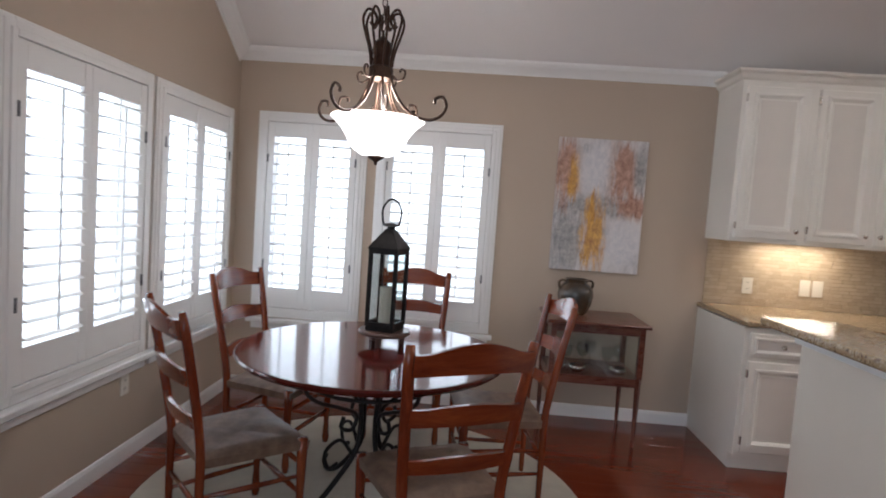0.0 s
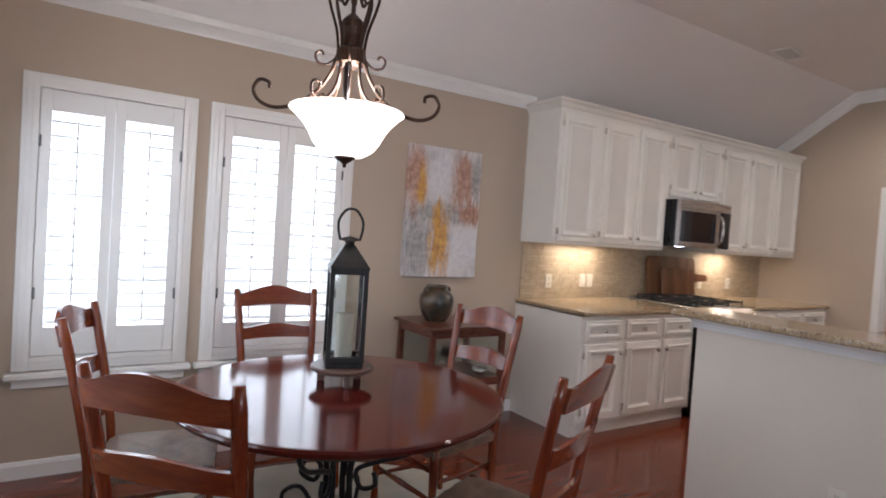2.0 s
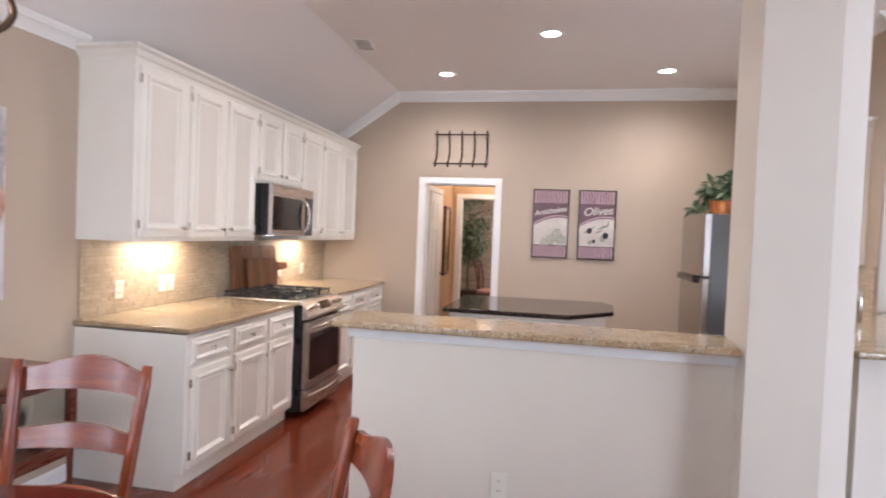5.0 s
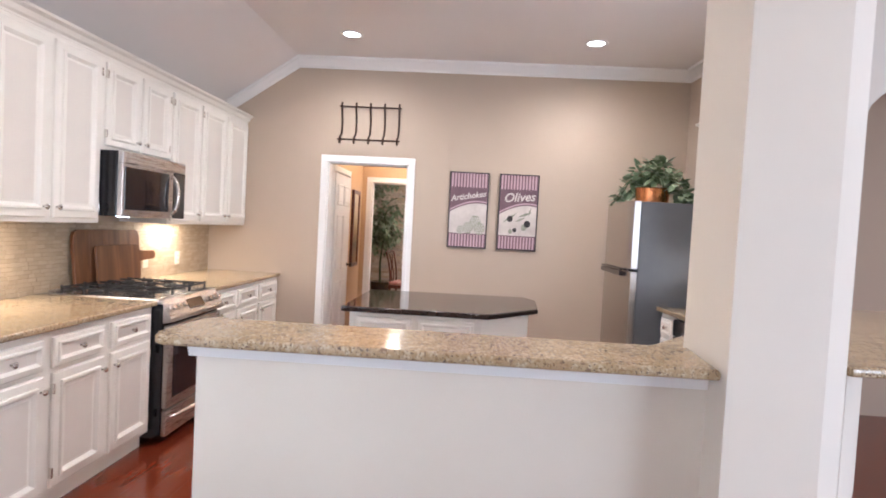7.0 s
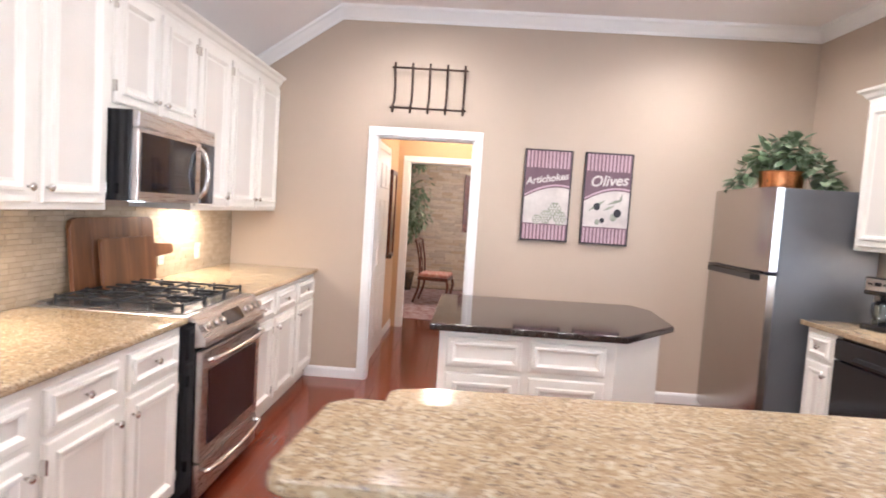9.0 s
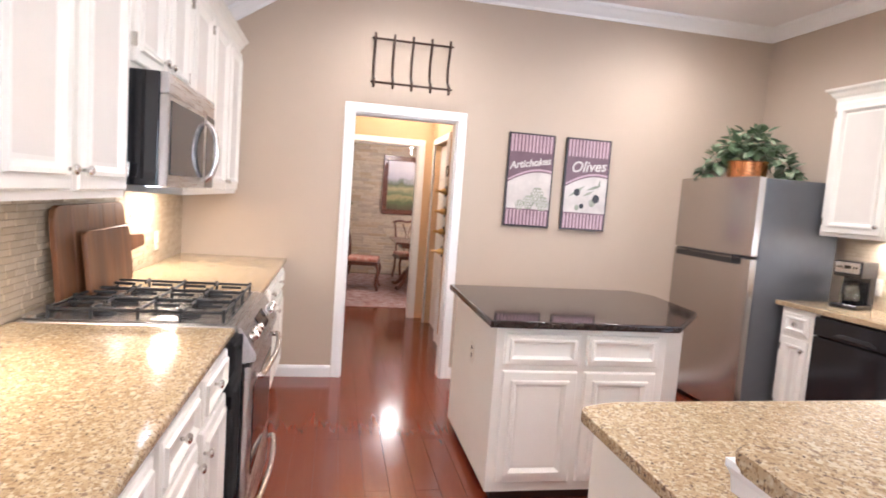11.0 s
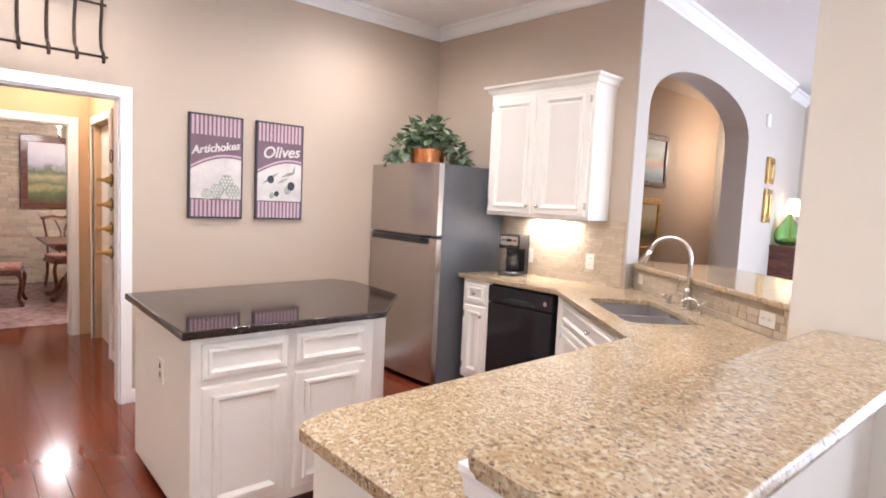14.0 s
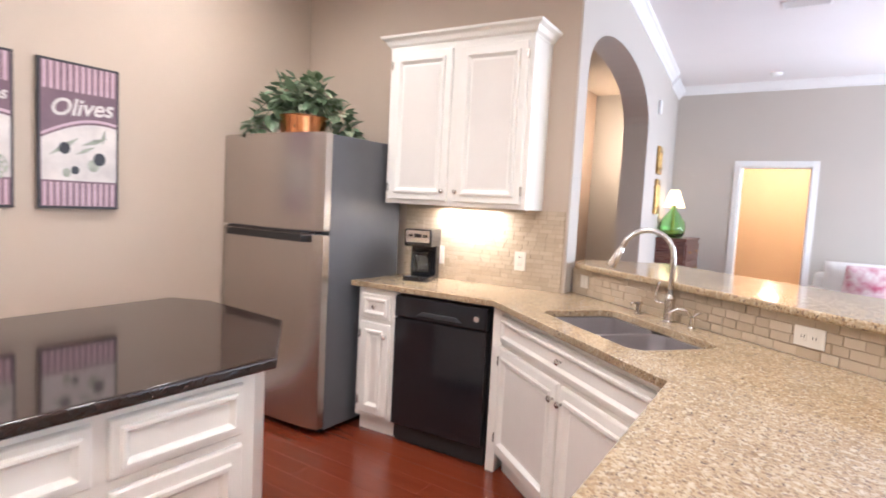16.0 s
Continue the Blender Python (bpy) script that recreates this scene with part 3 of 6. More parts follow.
def casing(name, axis, at, out, a0, a1, z0, z1, w=0.072, sill=False):
    """A moulded frame round an opening, standing out to the side given by out (+1 or -1)."""
    bm = bmesh.new()
    for inset, d in ((0.0, 0.016), (w * 0.55, 0.024)):
        ww = w - inset
        for (p, q, r, s) in ((a0 - ww, a0, z0, z1), (a1, a1 + ww, z0, z1), (a0 - ww, a1 + ww, z1, z1 + ww)) + (((a0 - ww, a1 + ww, z0 - ww, z0),) if sill else ()):
            if axis == "x":
                lo, hi = sorted((at, at + out * d))
                box(bm, lo, hi, p, q, r, s, 0.003)
            else:
                lo, hi = sorted((at, at + out * d))
                box(bm, p, q, lo, hi, r, s, 0.003)
    return part(name, bm, M["trim"], kind="structure")


casing("door_trim_kitchen", "x", EX, -1, *DOOR_Y, 0.0, OPEN_Z)
casing("door_trim_hall", "x", EX + 0.12, 1, *DOOR_Y, 0.0, OPEN_Z)
casing("door_trim_dining", "x", DX, -1, 2.72, 3.50, 0.0, 2.05)
casing("door_trim_side", "y", HY0, 1, 6.95, 7.75, 0.0, 2.05)
casing("door_trim_living", "y", FY, 1, 2.62, 3.38, 0.0, OPEN_Z)
for nm, bb in (("jamb_kitchen", [(EX + 0.001, EX + 0.119, DOOR_Y[0], DOOR_Y[0] + 0.012, 0, OPEN_Z), (EX + 0.001, EX + 0.119, DOOR_Y[1] - 0.012, DOOR_Y[1], 0, OPEN_Z), (EX + 0.001, EX + 0.119, DOOR_Y[0] + 0.012, DOOR_Y[1] - 0.012, OPEN_Z - 0.012, OPEN_Z)]),
               ("jamb_dining", [(DX + 0.001, DX + 0.119, 2.72, 2.732, 0, 2.05), (DX + 0.001, DX + 0.119, 3.488, 3.50, 0, 2.05), (DX + 0.001, DX + 0.119, 2.732, 3.488, 2.038, 2.05)]),
               ("jamb_living", [(2.62, 2.632, FY - 0.149, FY - 0.001, 0, OPEN_Z), (3.368, 3.38, FY - 0.149, FY - 0.001, 0, OPEN_Z), (2.632, 3.368, FY - 0.149, FY - 0.001, OPEN_Z - 0.012, OPEN_Z)])):
    bm = bmesh.new()
    for q in bb:
        box(bm, *q)
    part(nm, bm, M["trim"], kind="structure")


# windows with plantation shutters
def shutter_window(x, y, rz, w, h, n):
    """A window as a thing; its front is towards -y and its lower corner at the origin."""
    win = empty(f"window_{n}", x, y, W_BOT, rz, kind="structure", label="window with white plantation shutters, their louvers open to bright daylight")
    bm = bmesh.new()
    for inset, d in ((0.0, 0.016), (0.018, 0.022), (0.045, 0.030)):
        c = 0.075 - inset
        for q in ((-c, 0, -c, h + c), (w, w + c, -c, h + c), (0, w, h, h + c), (0, w, -c, 0)):
            box(bm, q[0], q[1], -d, 0.0, q[2], q[3], 0.003)
    part("window_casing", bm, M["trim"], win)
    part("window_sill", B(-0.10, w + 0.10, -0.055, 0.0, -0.115, -0.08, 0.006), M["trim"], win)
    part("window_apron", B(-0.07, w + 0.07, -0.02, 0.0, -0.165, -0.116, 0.004), M["trim"], win)
    bm = bmesh.new()
    for q in ((0, 0.04, 0, h), (w - 0.04, w, 0, h), (0.04, w - 0.04, 0, 0.05), (0.04, w - 0.04, h - 0.05, h)):
        box(bm, q[0], q[1], 0.10, 0.14, q[2], q[3])
    part("window_frame", bm, M["trim"], win)
    bm = bmesh.new()
    for q in ((0.0005, 0.03, 0.0005, h - 0.0005), (w - 0.03, w - 0.0005, 0.0005, h - 0.0005), (0.0305, w - 0.0305, 0.0005, 0.03), (0.0305, w - 0.0305, h - 0.03, h - 0.0005)):
        box(bm, q[0], q[1], 0.006, 0.099, q[2], q[3])
    part("window_jamb", bm, M["trim"], win)
    g = part("pane", B(0.041, w - 0.041, 0.118, 0.122, 0.051, h - 0.051), M["pane"], win)
    g.visible_shadow = False
    half = w / 2
    louver = None
    for k in range(2):
        a, b = k * half + (0.003 if k == 0 else 0.0008), (k + 1) * half - (0.0008 if k == 0 else 0.003)
        sh = part("shutter", B(a, a + 0.05, -0.024, 0.004, 0.003, h - 0.003, 0.002), M["trim"], win)
        box_bm = bmesh.new()
        box_bm.from_mesh(sh.data)
        box(box_bm, b - 0.05, b, -0.024, 0.004, 0.003, h - 0.003, 0.002)
        box(box_bm, a + 0.05, b - 0.05, -0.022, 0.002, h - 0.11, h - 0.003, 0.002)
        box(box_bm, a + 0.05, b - 0.05, -0.022, 0.002, 0.003, 0.15, 0.002)
        box_bm.to_mesh(sh.data)
        box_bm.free()
        lw = b - a - 0.104
        z = 0.185
        while z < h - 0.135:
            m = Matrix.Translation((a + 0.052, -0.010, z)) @ Matrix.Rotation(radians(14), 4, "X")
            if louver is None:
                louver = part("louver", prism([(-0.038, 0), (-0.016, -0.006), (0.016, -0.006), (0.038, 0), (0.016, 0.006), (-0.016, 0.006)], 0, lw, m=Matrix(((0, 0, 1, 0), (1, 0, 0, 0), (0, 1, 0, 0), (0, 0, 0, 1)))), M["trim"], sh)
                louver.matrix_basis = m
            else:
                again(louver, sh, m)
            z += 0.074
        part("tilt_rod", B((a + b) / 2 - 0.005, (a + b) / 2 + 0.005, -0.052, -0.042, 0.19, h - 0.15, 0.002), M["trim"], sh)
        ex = a - 0.001 if k == 0 else b - 0.009
        for hz in (0.3, h - 0.3):
            part("hinge", B(ex, ex + 0.010, -0.031, -0.022, hz, hz + 0.06), M["grey_side"], sh, "small metal hinge")
    return win


n = 1
for a, b in WINDOWS_W:
    shutter_window(WX, a, 90, b - a, W_TOP - 0.02 - W_BOT, n)
    n += 1
for a, b in WINDOWS_N:
    shutter_window(a, NY, 0, b - a, W_TOP - W_BOT, n)
    n += 1


# kitchen cabinets
KNOB = None


def knob(parent, x, y, z, rz=0):
    global KNOB
    m = pose(x, y, z, 90, 0, rz)
    if KNOB is None:
        KNOB = part("knob", lathe([(0.006, 0), (0.005, 0.012), (0.014, 0.018), (0.016, 0.024), (0.010, 0.030), (0, 0.032)], 12), M["chrome"], parent, "round satin nickel knob", smooth=True)
        KNOB.matrix_basis = m
        return KNOB
    return again(KNOB, parent, m)


def door_leaf(parent, x, z, w, h, knob_side=1, low=True, y=0.0, drawer=False, hinge=True):
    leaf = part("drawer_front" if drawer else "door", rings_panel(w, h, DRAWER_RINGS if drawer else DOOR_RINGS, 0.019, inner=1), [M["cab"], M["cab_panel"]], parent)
    leaf.matrix_basis = pose(x, y, z)
    if drawer:
        knob(leaf, w / 2, -0.013, h / 2)
    else:
        kx = w - 0.022 if knob_side > 0 else 0.022
        knob(leaf, kx, -0.019, h - 0.07 if low else 0.06)
        if hinge:
            hx = -0.006 if knob_side > 0 else w - 0.004
            for hz in (0.05, h - 0.10):
                part("hinge", B(hx, hx + 0.010, -0.024, -0.004, hz, hz + 0.05, 0.001), M["chrome"], leaf, "small nickel hinge")
    return leaf


def base_unit(x, y, rz, w, depth=0.60, h=0.885, knob_side=1, label="cream painted base cabinet with a drawer above a moulded door", two=False, drawers=True, wide=False):
    """Its front is towards -y; the origin is at its front left foot."""
    u = empty("base_cabinet", x, y, 0, rz, label=label, category="cabinet", group="base cabinets")
    bm = bmesh.new()
    if wide:
        box(bm, 0, w, 0, depth, 0.10, h - 0.26)
        box(bm, 0, w, 0, 0.02, h - 0.259, h)
    else:
        box(bm, 0, w, 0, depth, 0.10, h)
    part("body", bm, M["cab"], u)
    part("toe_kick", B(0, w, 0.05, depth, 0.0, 0.10), M["cab"], u)
    k = 2 if two else 1
    if wide:
        door_leaf(u, 0.03, h - 0.175, w - 0.06, 0.145, drawer=True)
    dw = (w - 0.03 * (k + 1)) / k
    for i in range(k):
        xx = 0.03 + i * (dw + 0.03)
        side = knob_side if not two else (1 if i == 0 else -1)
        if drawers:
            if not wide:
                door_leaf(u, xx, h - 0.175, dw, 0.145, drawer=True)
            door_leaf(u, xx, 0.125, dw, h - 0.175 - 0.025 - 0.125, side)
        else:
            door_leaf(u, xx, 0.125, dw, h - 0.30 - 0.02, side)
    return u


def wall_unit(x, y, rz, w, z0, z1, depth, doors, sides, label):
    u = empty("wall_cabinet", x, y, z0, rz, label=label, category="cabinet", group="wall cabinets")
    h = z1 - z0
    part("body", B(0, w, 0, depth, 0, h), M["cab"], u)
    edge, gap = 0.028, 0.05
    dw = (w - 2 * edge - gap * (doors - 1)) / doors
    for i in range(doors):
        door_leaf(u, edge + i * (dw + gap), 0.025, dw, h - 0.05, sides[i], low=False)
    return u


CAB_CROWN = [(-0.012, 0.0005), (0.003, 0.0005), (0.003, 0.012), (0.018, 0.024), (0.030, 0.048), (0.052, 0.062), (0.055, 0.076), (-0.012, 0.076)]
CTR = 0.925
NF = 4.02          # face of the north base cabinets
NX = [2.175, 2.62, 3.055, 3.49]
for i in range(3):
    base_unit(NX[i], NF, 0, NX[i + 1] - NX[i], NY - NF, CTR - 0.04, knob_side=1 if i < 2 else -1)
NX2 = [4.27, 4.74, 5.22, 5.735]
for i in range(3):
    base_unit(NX2[i], NF, 0, NX2[i + 1] - NX2[i], NY - NF, CTR - 0.04, knob_side=-1)
UF, UB, UT = 4.38, 1.39, 2.415
wall_unit(2.175, UF, 0, 0.455, UB, UT, NY - UF, 1, [1], "tall cream painted wall cabinet with a moulded door")
wall_unit(2.63, UF, 0, 0.86, UB, UT, NY - UF, 2, [1, -1], "cream painted wall cabinet with two moulded doors")
wall_unit(3.49, UF, 0, 0.79, 1.85, UT, NY - UF, 2, [1, -1], "short cream painted wall cabinet above the microwave")
wall_unit(4.28, UF, 0, 0.47, UB, UT, NY - UF, 1, [1], "cream painted wall cabinet beside the microwave")
wall_unit(4.75, UF, 0, 0.985, UB, UT, NY - UF, 2, [1, -1], "cream painted wall cabinet with two moulded doors")
part("cabinet_crown", sweep([(5.735, UF, UT), (2.175, UF, UT), (2.175, NY, UT)], CAB_CROWN), M["cab"], kind="structure", label="cream painted crown along the wall cabinets")

# cabinets on the south side
SF = 0.49
south(wall_unit(4.79, 0.245, 180, 0.955, 1.40, 2.345, 0.245 - SY, 2, [1, -1], "cream painted wall cabinet with two moulded doors above the coffee maker"))
part("cabinet_crown", sweep([(*turned(x, y), 2.345) for x, y in ((3.835, SY), (3.835, 0.245), (4.79, 0.245), (4.79, SY))], CAB_CROWN), M["cab"], kind="structure")
south(base_unit(4.77, SF, 180, 0.27, SF - SY, CTR - 0.04, knob_side=1, label="narrow cream painted base cabinet between fridge and dishwasher"))
base_unit(2.70, 1.30, 90, 1.58, 0.55, CTR - 0.04, two=True, label="cream painted peninsula base cabinet")
# the sink cabinet stands across the corner
p0, p1 = Vector((3.805, 0.425)), Vector((2.78, 1.25))
ang = math.degrees(math.atan2(p1.y - p0.y, p1.x - p0.x))
sink_unit = base_unit(p0.x, p0.y, ang, (p1 - p0).length, 0.42, CTR - 0.04, two=True, wide=True, label="cream painted sink cabinet standing across the corner")
south(part("end_panel", B(3.82, 3.87, SY + 0.01, SF, 0.0, CTR - 0.042), M["cab"], kind="structure"))
part("end_panel", B(2.16, 2.69, 2.881, 2.90, 0.0, CTR - 0.042), M["cab"], kind="structure")

# counters
GT = 0.032
slabs = (("countertop", [(2.165, NY - 0.001), (2.165, NF - 0.035), (3.495, NF - 0.035), (3.495, NY - 0.001)], CTR, "mottled gold granite worktop beside the gas range"),
         ("countertop", [(4.263, NY - 0.001), (4.263, NF - 0.035), (5.738, NF - 0.035), (5.738, NY - 0.001)], CTR, "mottled gold granite worktop between range and wall"))
for nm, pts, top, lab in slabs:
    part(nm, prism(pts, top - GT, top, 0.010, 3), M["granite"], smooth=35, label=lab, category="worktop")

SINK = Vector((3.13, 0.622))
u = (p1 - p0).normalized()
v = Vector((-u.y, u.x)) * -1.0
if v.dot(Vector((-1, -1))) < 0:
    v = -v


def rounded(cx, cy, a, b, r, k=5):
    """A rounded rectangle about a place, a along u and b along v."""
    out = []
    for sx, sy, a0 in ((1, 1, 0), (-1, 1, 90), (-1, -1, 180), (1, -1, 270)):
        for i in range(k + 1):
            t = radians(a0 + 90 * i / k)
            p, q = sx * (a - r) + r * math.cos(t), sy * (b - r) + r * math.sin(t)
            out.append((cx + u.x * p + v.x * q, cy + u.y * p + v.y * q))
    return out


lower = [(2.06, 2.95), (2.06, 1.31), (2.18, 1.266), (2.20, 1.15), (2.202, 0.825), (3.667, -0.200), (3.70, SY - 0.055), turned(4.79, SY + 0.001), (4.785, 0.525), (3.84, 0.475), (2.79, 1.31), (2.745, 2.83), (2.70, 2.95)]
hole = rounded(SINK.x, SINK.y, 0.37, 0.20, 0.07)


def holed_slab(outer, inner, z0, z1):
    """A slab with a hole, its top and bottom filled between the two outlines."""
    bm = bmesh.new()
    rows = []
    for z in (z1, z0):
        o = [bm.verts.new((x, y, z)) for x, y in outer]
        i = [bm.verts.new((x, y, z)) for x, y in inner]
        es = [bm.edges.new((q[j], q[(j + 1) % len(q)])) for q in (o, i) for j in range(len(q))]
        bmesh.ops.triangle_fill(bm, use_beauty=True, edges=es)
        rows.append((o, i))
    for k in (0, 1):
        a, b = rows[0][k], rows[1][k]
        for j in range(len(a)):
            bm.faces.new((a[j], a[(j + 1) % len(a)], b[(j + 1) % len(b)], b[j]))
    return bm


def soft(pts, r=0.03, k=4, only=None):
    """An outline with its corners rounded."""
    out = []
    q = len(pts)
    for i, p in enumerate(pts):
        if only is not None and i not in only:
            out.append(p)
            continue
        p, a, b = Vector(p), Vector(pts[i - 1]), Vector(pts[(i + 1) % q])
        s, e = p + (a - p).normalized() * r, p + (b - p).normalized() * r
        for j in range(k + 1):
            t = j / k
            w = s * (1 - t) ** 2 + p * 2 * t * (1 - t) + e * t * t
            out.append((w.x, w.y))
    return out


low_top = part("countertop", holed_slab(soft(lower, 0.035, 4, {0, 11, 12}), hole, CTR - GT, CTR), M["granite"], label="mottled gold granite worktop with an undermounted sink", category="worktop")
bv = low_top.modifiers.new("edge", "BEVEL")
bv.width, bv.segments, bv.limit_method, bv.angle_limit = 0.009, 3, "ANGLE", radians(50)
low_top.data.shade_smooth()
low_top.data.set_sharp_from_angle(angle=radians(50))
firm(low_top)

BAR = 1.108
bar_main = soft([(1.735, 3.01), (1.735, 1.315), (2.072, 1.285), (2.072, 2.985)], 0.04, 4, {0, 3})
part("bar_top", prism(bar_main, BAR - GT, BAR, 0.010, 3), M["granite"], smooth=35, label="raised gold granite bar top on the half wall", category="worktop")
bar_diag = [(2.17, 0.895), (3.63, -0.118), (3.655, -0.24), (3.67, -0.45), (3.25, -0.72), (1.95, 0.20), (1.90, 0.84), (2.12, 0.925)]
part("bar_top", prism(bar_diag, BAR - GT, BAR, 0.010, 3), M["granite"], smooth=35, label="raised gold granite bar top on the diagonal half wall", category="worktop")
part("bar_moulding", sweep([(PX0, PY0, BAR - GT - 0.001), (PX0, PY1, BAR - GT - 0.001), (PX1 + 0.04, PY1, BAR - GT - 0.001)], [(0, 0), (0, -0.06), (0.018, -0.06), (0.022, -0.03), (0.035, -0.012), (0.035, 0)]), M["trim"], kind="structure", label="white moulding under the bar top")


# range and microwave
def cylinder(r, h, seg=16, m=None, bm=None):
    return lathe([(r, 0), (r, h)], seg, bm, m)


RX, RW, RF = 3.505, 0.748, 3.99
rng = empty("gas_range", RX, RF, 0, 0, label="stainless steel gas range with black oven glass and cast iron grates", category="oven")
part("body", B(0, RW, -0.035, NY - RF - 0.02, 0.05, 0.90), M["black"], rng, "black enamelled body")
part("oven_door", B(0.012, RW - 0.012, -0.070, -0.036, 0.235, 0.765, 0.008, 2), M["steel_h"], rng)
part("oven_window", B(0.075, RW - 0.075, -0.074, -0.069, 0.295, 0.665, 0.002), M["black_glass"], rng, "black oven glass")
part("drawer", B(0.012, RW - 0.012, -0.068, -0.036, 0.06, 0.225, 0.008, 2), M["steel_h"], rng)
YZX = Matrix(((0, 0, 1, 0), (1, 0, 0, 0), (0, 1, 0, 0), (0, 0, 0, 1)))
part("control_panel", prism([(-0.030, 0.780), (-0.088, 0.790), (-0.088, 0.815), (-0.022, 0.925), (-0.010, 0.925)], 0.002, RW - 0.002, 0.004, 1, m=YZX), M["steel_h"], rng)
part("display", B(RW / 2 - 0.105, RW / 2 + 0.105, -0.004, 0.001, -0.036, 0.036, 0.002), M["black_glass"], rng, "dark glass display").matrix_basis = pose(0, -0.0567, 0.8710, -31)
for i, zz in ((0, 0.725), (1, 0.190)):
    bm = tube(spline([(0.05, -0.070, zz), (0.06, -0.105, zz), (RW / 2, -0.125, zz), (RW - 0.06, -0.105, zz), (RW - 0.05, -0.070, zz)], 6), 0.012, 10)
    part("handle", bm, M["chrome"], rng, "bowed stainless handle", smooth=True)
for x in (0.06, 0.13, 0.20, RW - 0.20, RW - 0.13, RW - 0.06):
    k = part("burner_knob", lathe([(0.022, 0), (0.022, 0.006), (0.017, 0.010), (0.016, 0.030), (0.012, 0.034), (0, 0.034)], 16), M["chrome"], rng, "round steel burner knob", smooth=40)
    k.matrix_basis = pose(x, -0.0555, 0.8705, 59)
part("cooktop", B(-0.004, RW + 0.004, -0.008, NY - RF - 0.02, 0.901, 0.928, 0.006, 2), M["steel_h"], rng, "steel cooktop")
part("cooktop_well", B(0.03, RW - 0.03, 0.03, NY - RF - 0.08, 0.9285, 0.931), M["well"], rng, "grey enamelled burner well")
part("oven_vent", B(0.02, RW - 0.02, NY - RF - 0.075, NY - RF - 0.03, 0.93, 0.945, 0.003), M["steel_h"], rng)
for gx in (0.035, 0.035 + 0.228, 0.035 + 0.456):
    g = bmesh.new()
    gw, gy0, gy1 = 0.222, 0.04, NY - RF - 0.10
    for q in ((gx, gx + 0.009, gy0, gy1), (gx + gw - 0.009, gx + gw, gy0, gy1), (gx + 0.009, gx + gw - 0.009, gy0, gy0 + 0.009), (gx + 0.009, gx + gw - 0.009, gy1 - 0.009, gy1)):
        box(g, *q, 0.962, 0.973, 0.002)
    mid = (gy0 + gy1) / 2
    box(g, gx + 0.009, gx + gw - 0.009, mid - 0.0045, mid + 0.0045, 0.962, 0.974, 0.002)
    for cy in ((gy0 + mid) / 2, (gy1 + mid) / 2):
        for x0, x1 in ((gx + 0.009, gx + 0.085), (gx + gw - 0.085, gx + gw - 0.009)):
            box(g, x0, x1, cy - 0.004, cy + 0.004, 0.964, 0.976, 0.002)
        for ya, yb in ((cy - 0.125, cy - 0.035), (cy + 0.035, cy + 0.125)):
            box(g, gx + gw / 2 - 0.004, gx + gw / 2 + 0.004, ya, yb, 0.964, 0.976, 0.002)
    for yy in (gy0, gy1 - 0.012, mid - 0.006, (gy0 + mid) / 2, (gy1 + mid) / 2):
        for xx in (gx, gx + gw - 0.010):
            box(g, xx, xx + 0.010, yy, yy + 0.012, 0.931, 0.982, 0.003)
    part("grate", g, M["iron_black"], rng, "black cast iron grate")
    for yy in ((gy0 + mid) / 2, (gy1 + mid) / 2):
        part("burner", lathe([(0.045, 0.931), (0.045, 0.940), (0.036, 0.944), (0.032, 0.952), (0, 0.953)], 16, m=Matrix.Translation((gx + gw / 2, yy, 0))), M["iron_black"], rng, "black burner cap")

mw = empty("microwave", 3.505, 4.255, 1.435, 0, label="stainless steel microwave with a dark door hung under the short cabinet", category="microwave")
part("body", B(0, 0.765, 0.02, 0.49, 0, 0.412, 0.004), M["black"], mw, "black sides")
part("top_vent", B(0, 0.765, -0.012, 0.02, 0.335, 0.412, 0.004), M["steel_h"], mw)
part("door", B(0.0, 0.60, -0.014, 0.02, 0.0, 0.333, 0.006, 2), M["steel_h"], mw)
part("window", B(0.02, 0.535, -0.018, -0.013, 0.045, 0.315, 0.002), M["black_glass"], mw, "dark microwave window")
part("control_panel", B(0.602, 0.765, -0.014, 0.02, 0.0, 0.333, 0.004), M["black_glass"], mw)
part("handle", tube(spline([(0.575, -0.014, 0.03), (0.575, -0.05, 0.07), (0.575, -0.068, 0.165), (0.575, -0.05, 0.26), (0.575, -0.014, 0.30)], 6), 0.013, 10), M["chrome"], mw, "bowed steel handle", smooth=True)
part("lamp_lens", B(0.10, 0.18, 0.05, 0.09, -0.003, 0.001), M["hood_led"], mw, "small lit lamp lens")

# fridge: its doors face the range
fr = empty("refrigerator", 4.81, 0.05, 0, 0, label="stainless steel top-freezer refrigerator with dark grey sides", category="refrigerator")
FW, FH = 0.92, 1.775
part("body", B(0, FW, 0, 0.64, 0.03, FH, 0.008, 2), M["grey_side"], fr, "dark grey enamelled cabinet")


def fridge_door(z0, z1, name):
    pts = [(0.0, 0.615), (FW, 0.615)] + [(FW * (1 - i / 12), 0.665 + 0.038 * math.sin(math.pi * i / 12) ** 0.55) for i in range(13)]
    return part(name, prism([(x, y + 0.03) for x, y in pts], z0, z1, 0.006, 2), M["steel"], fr, smooth=30)


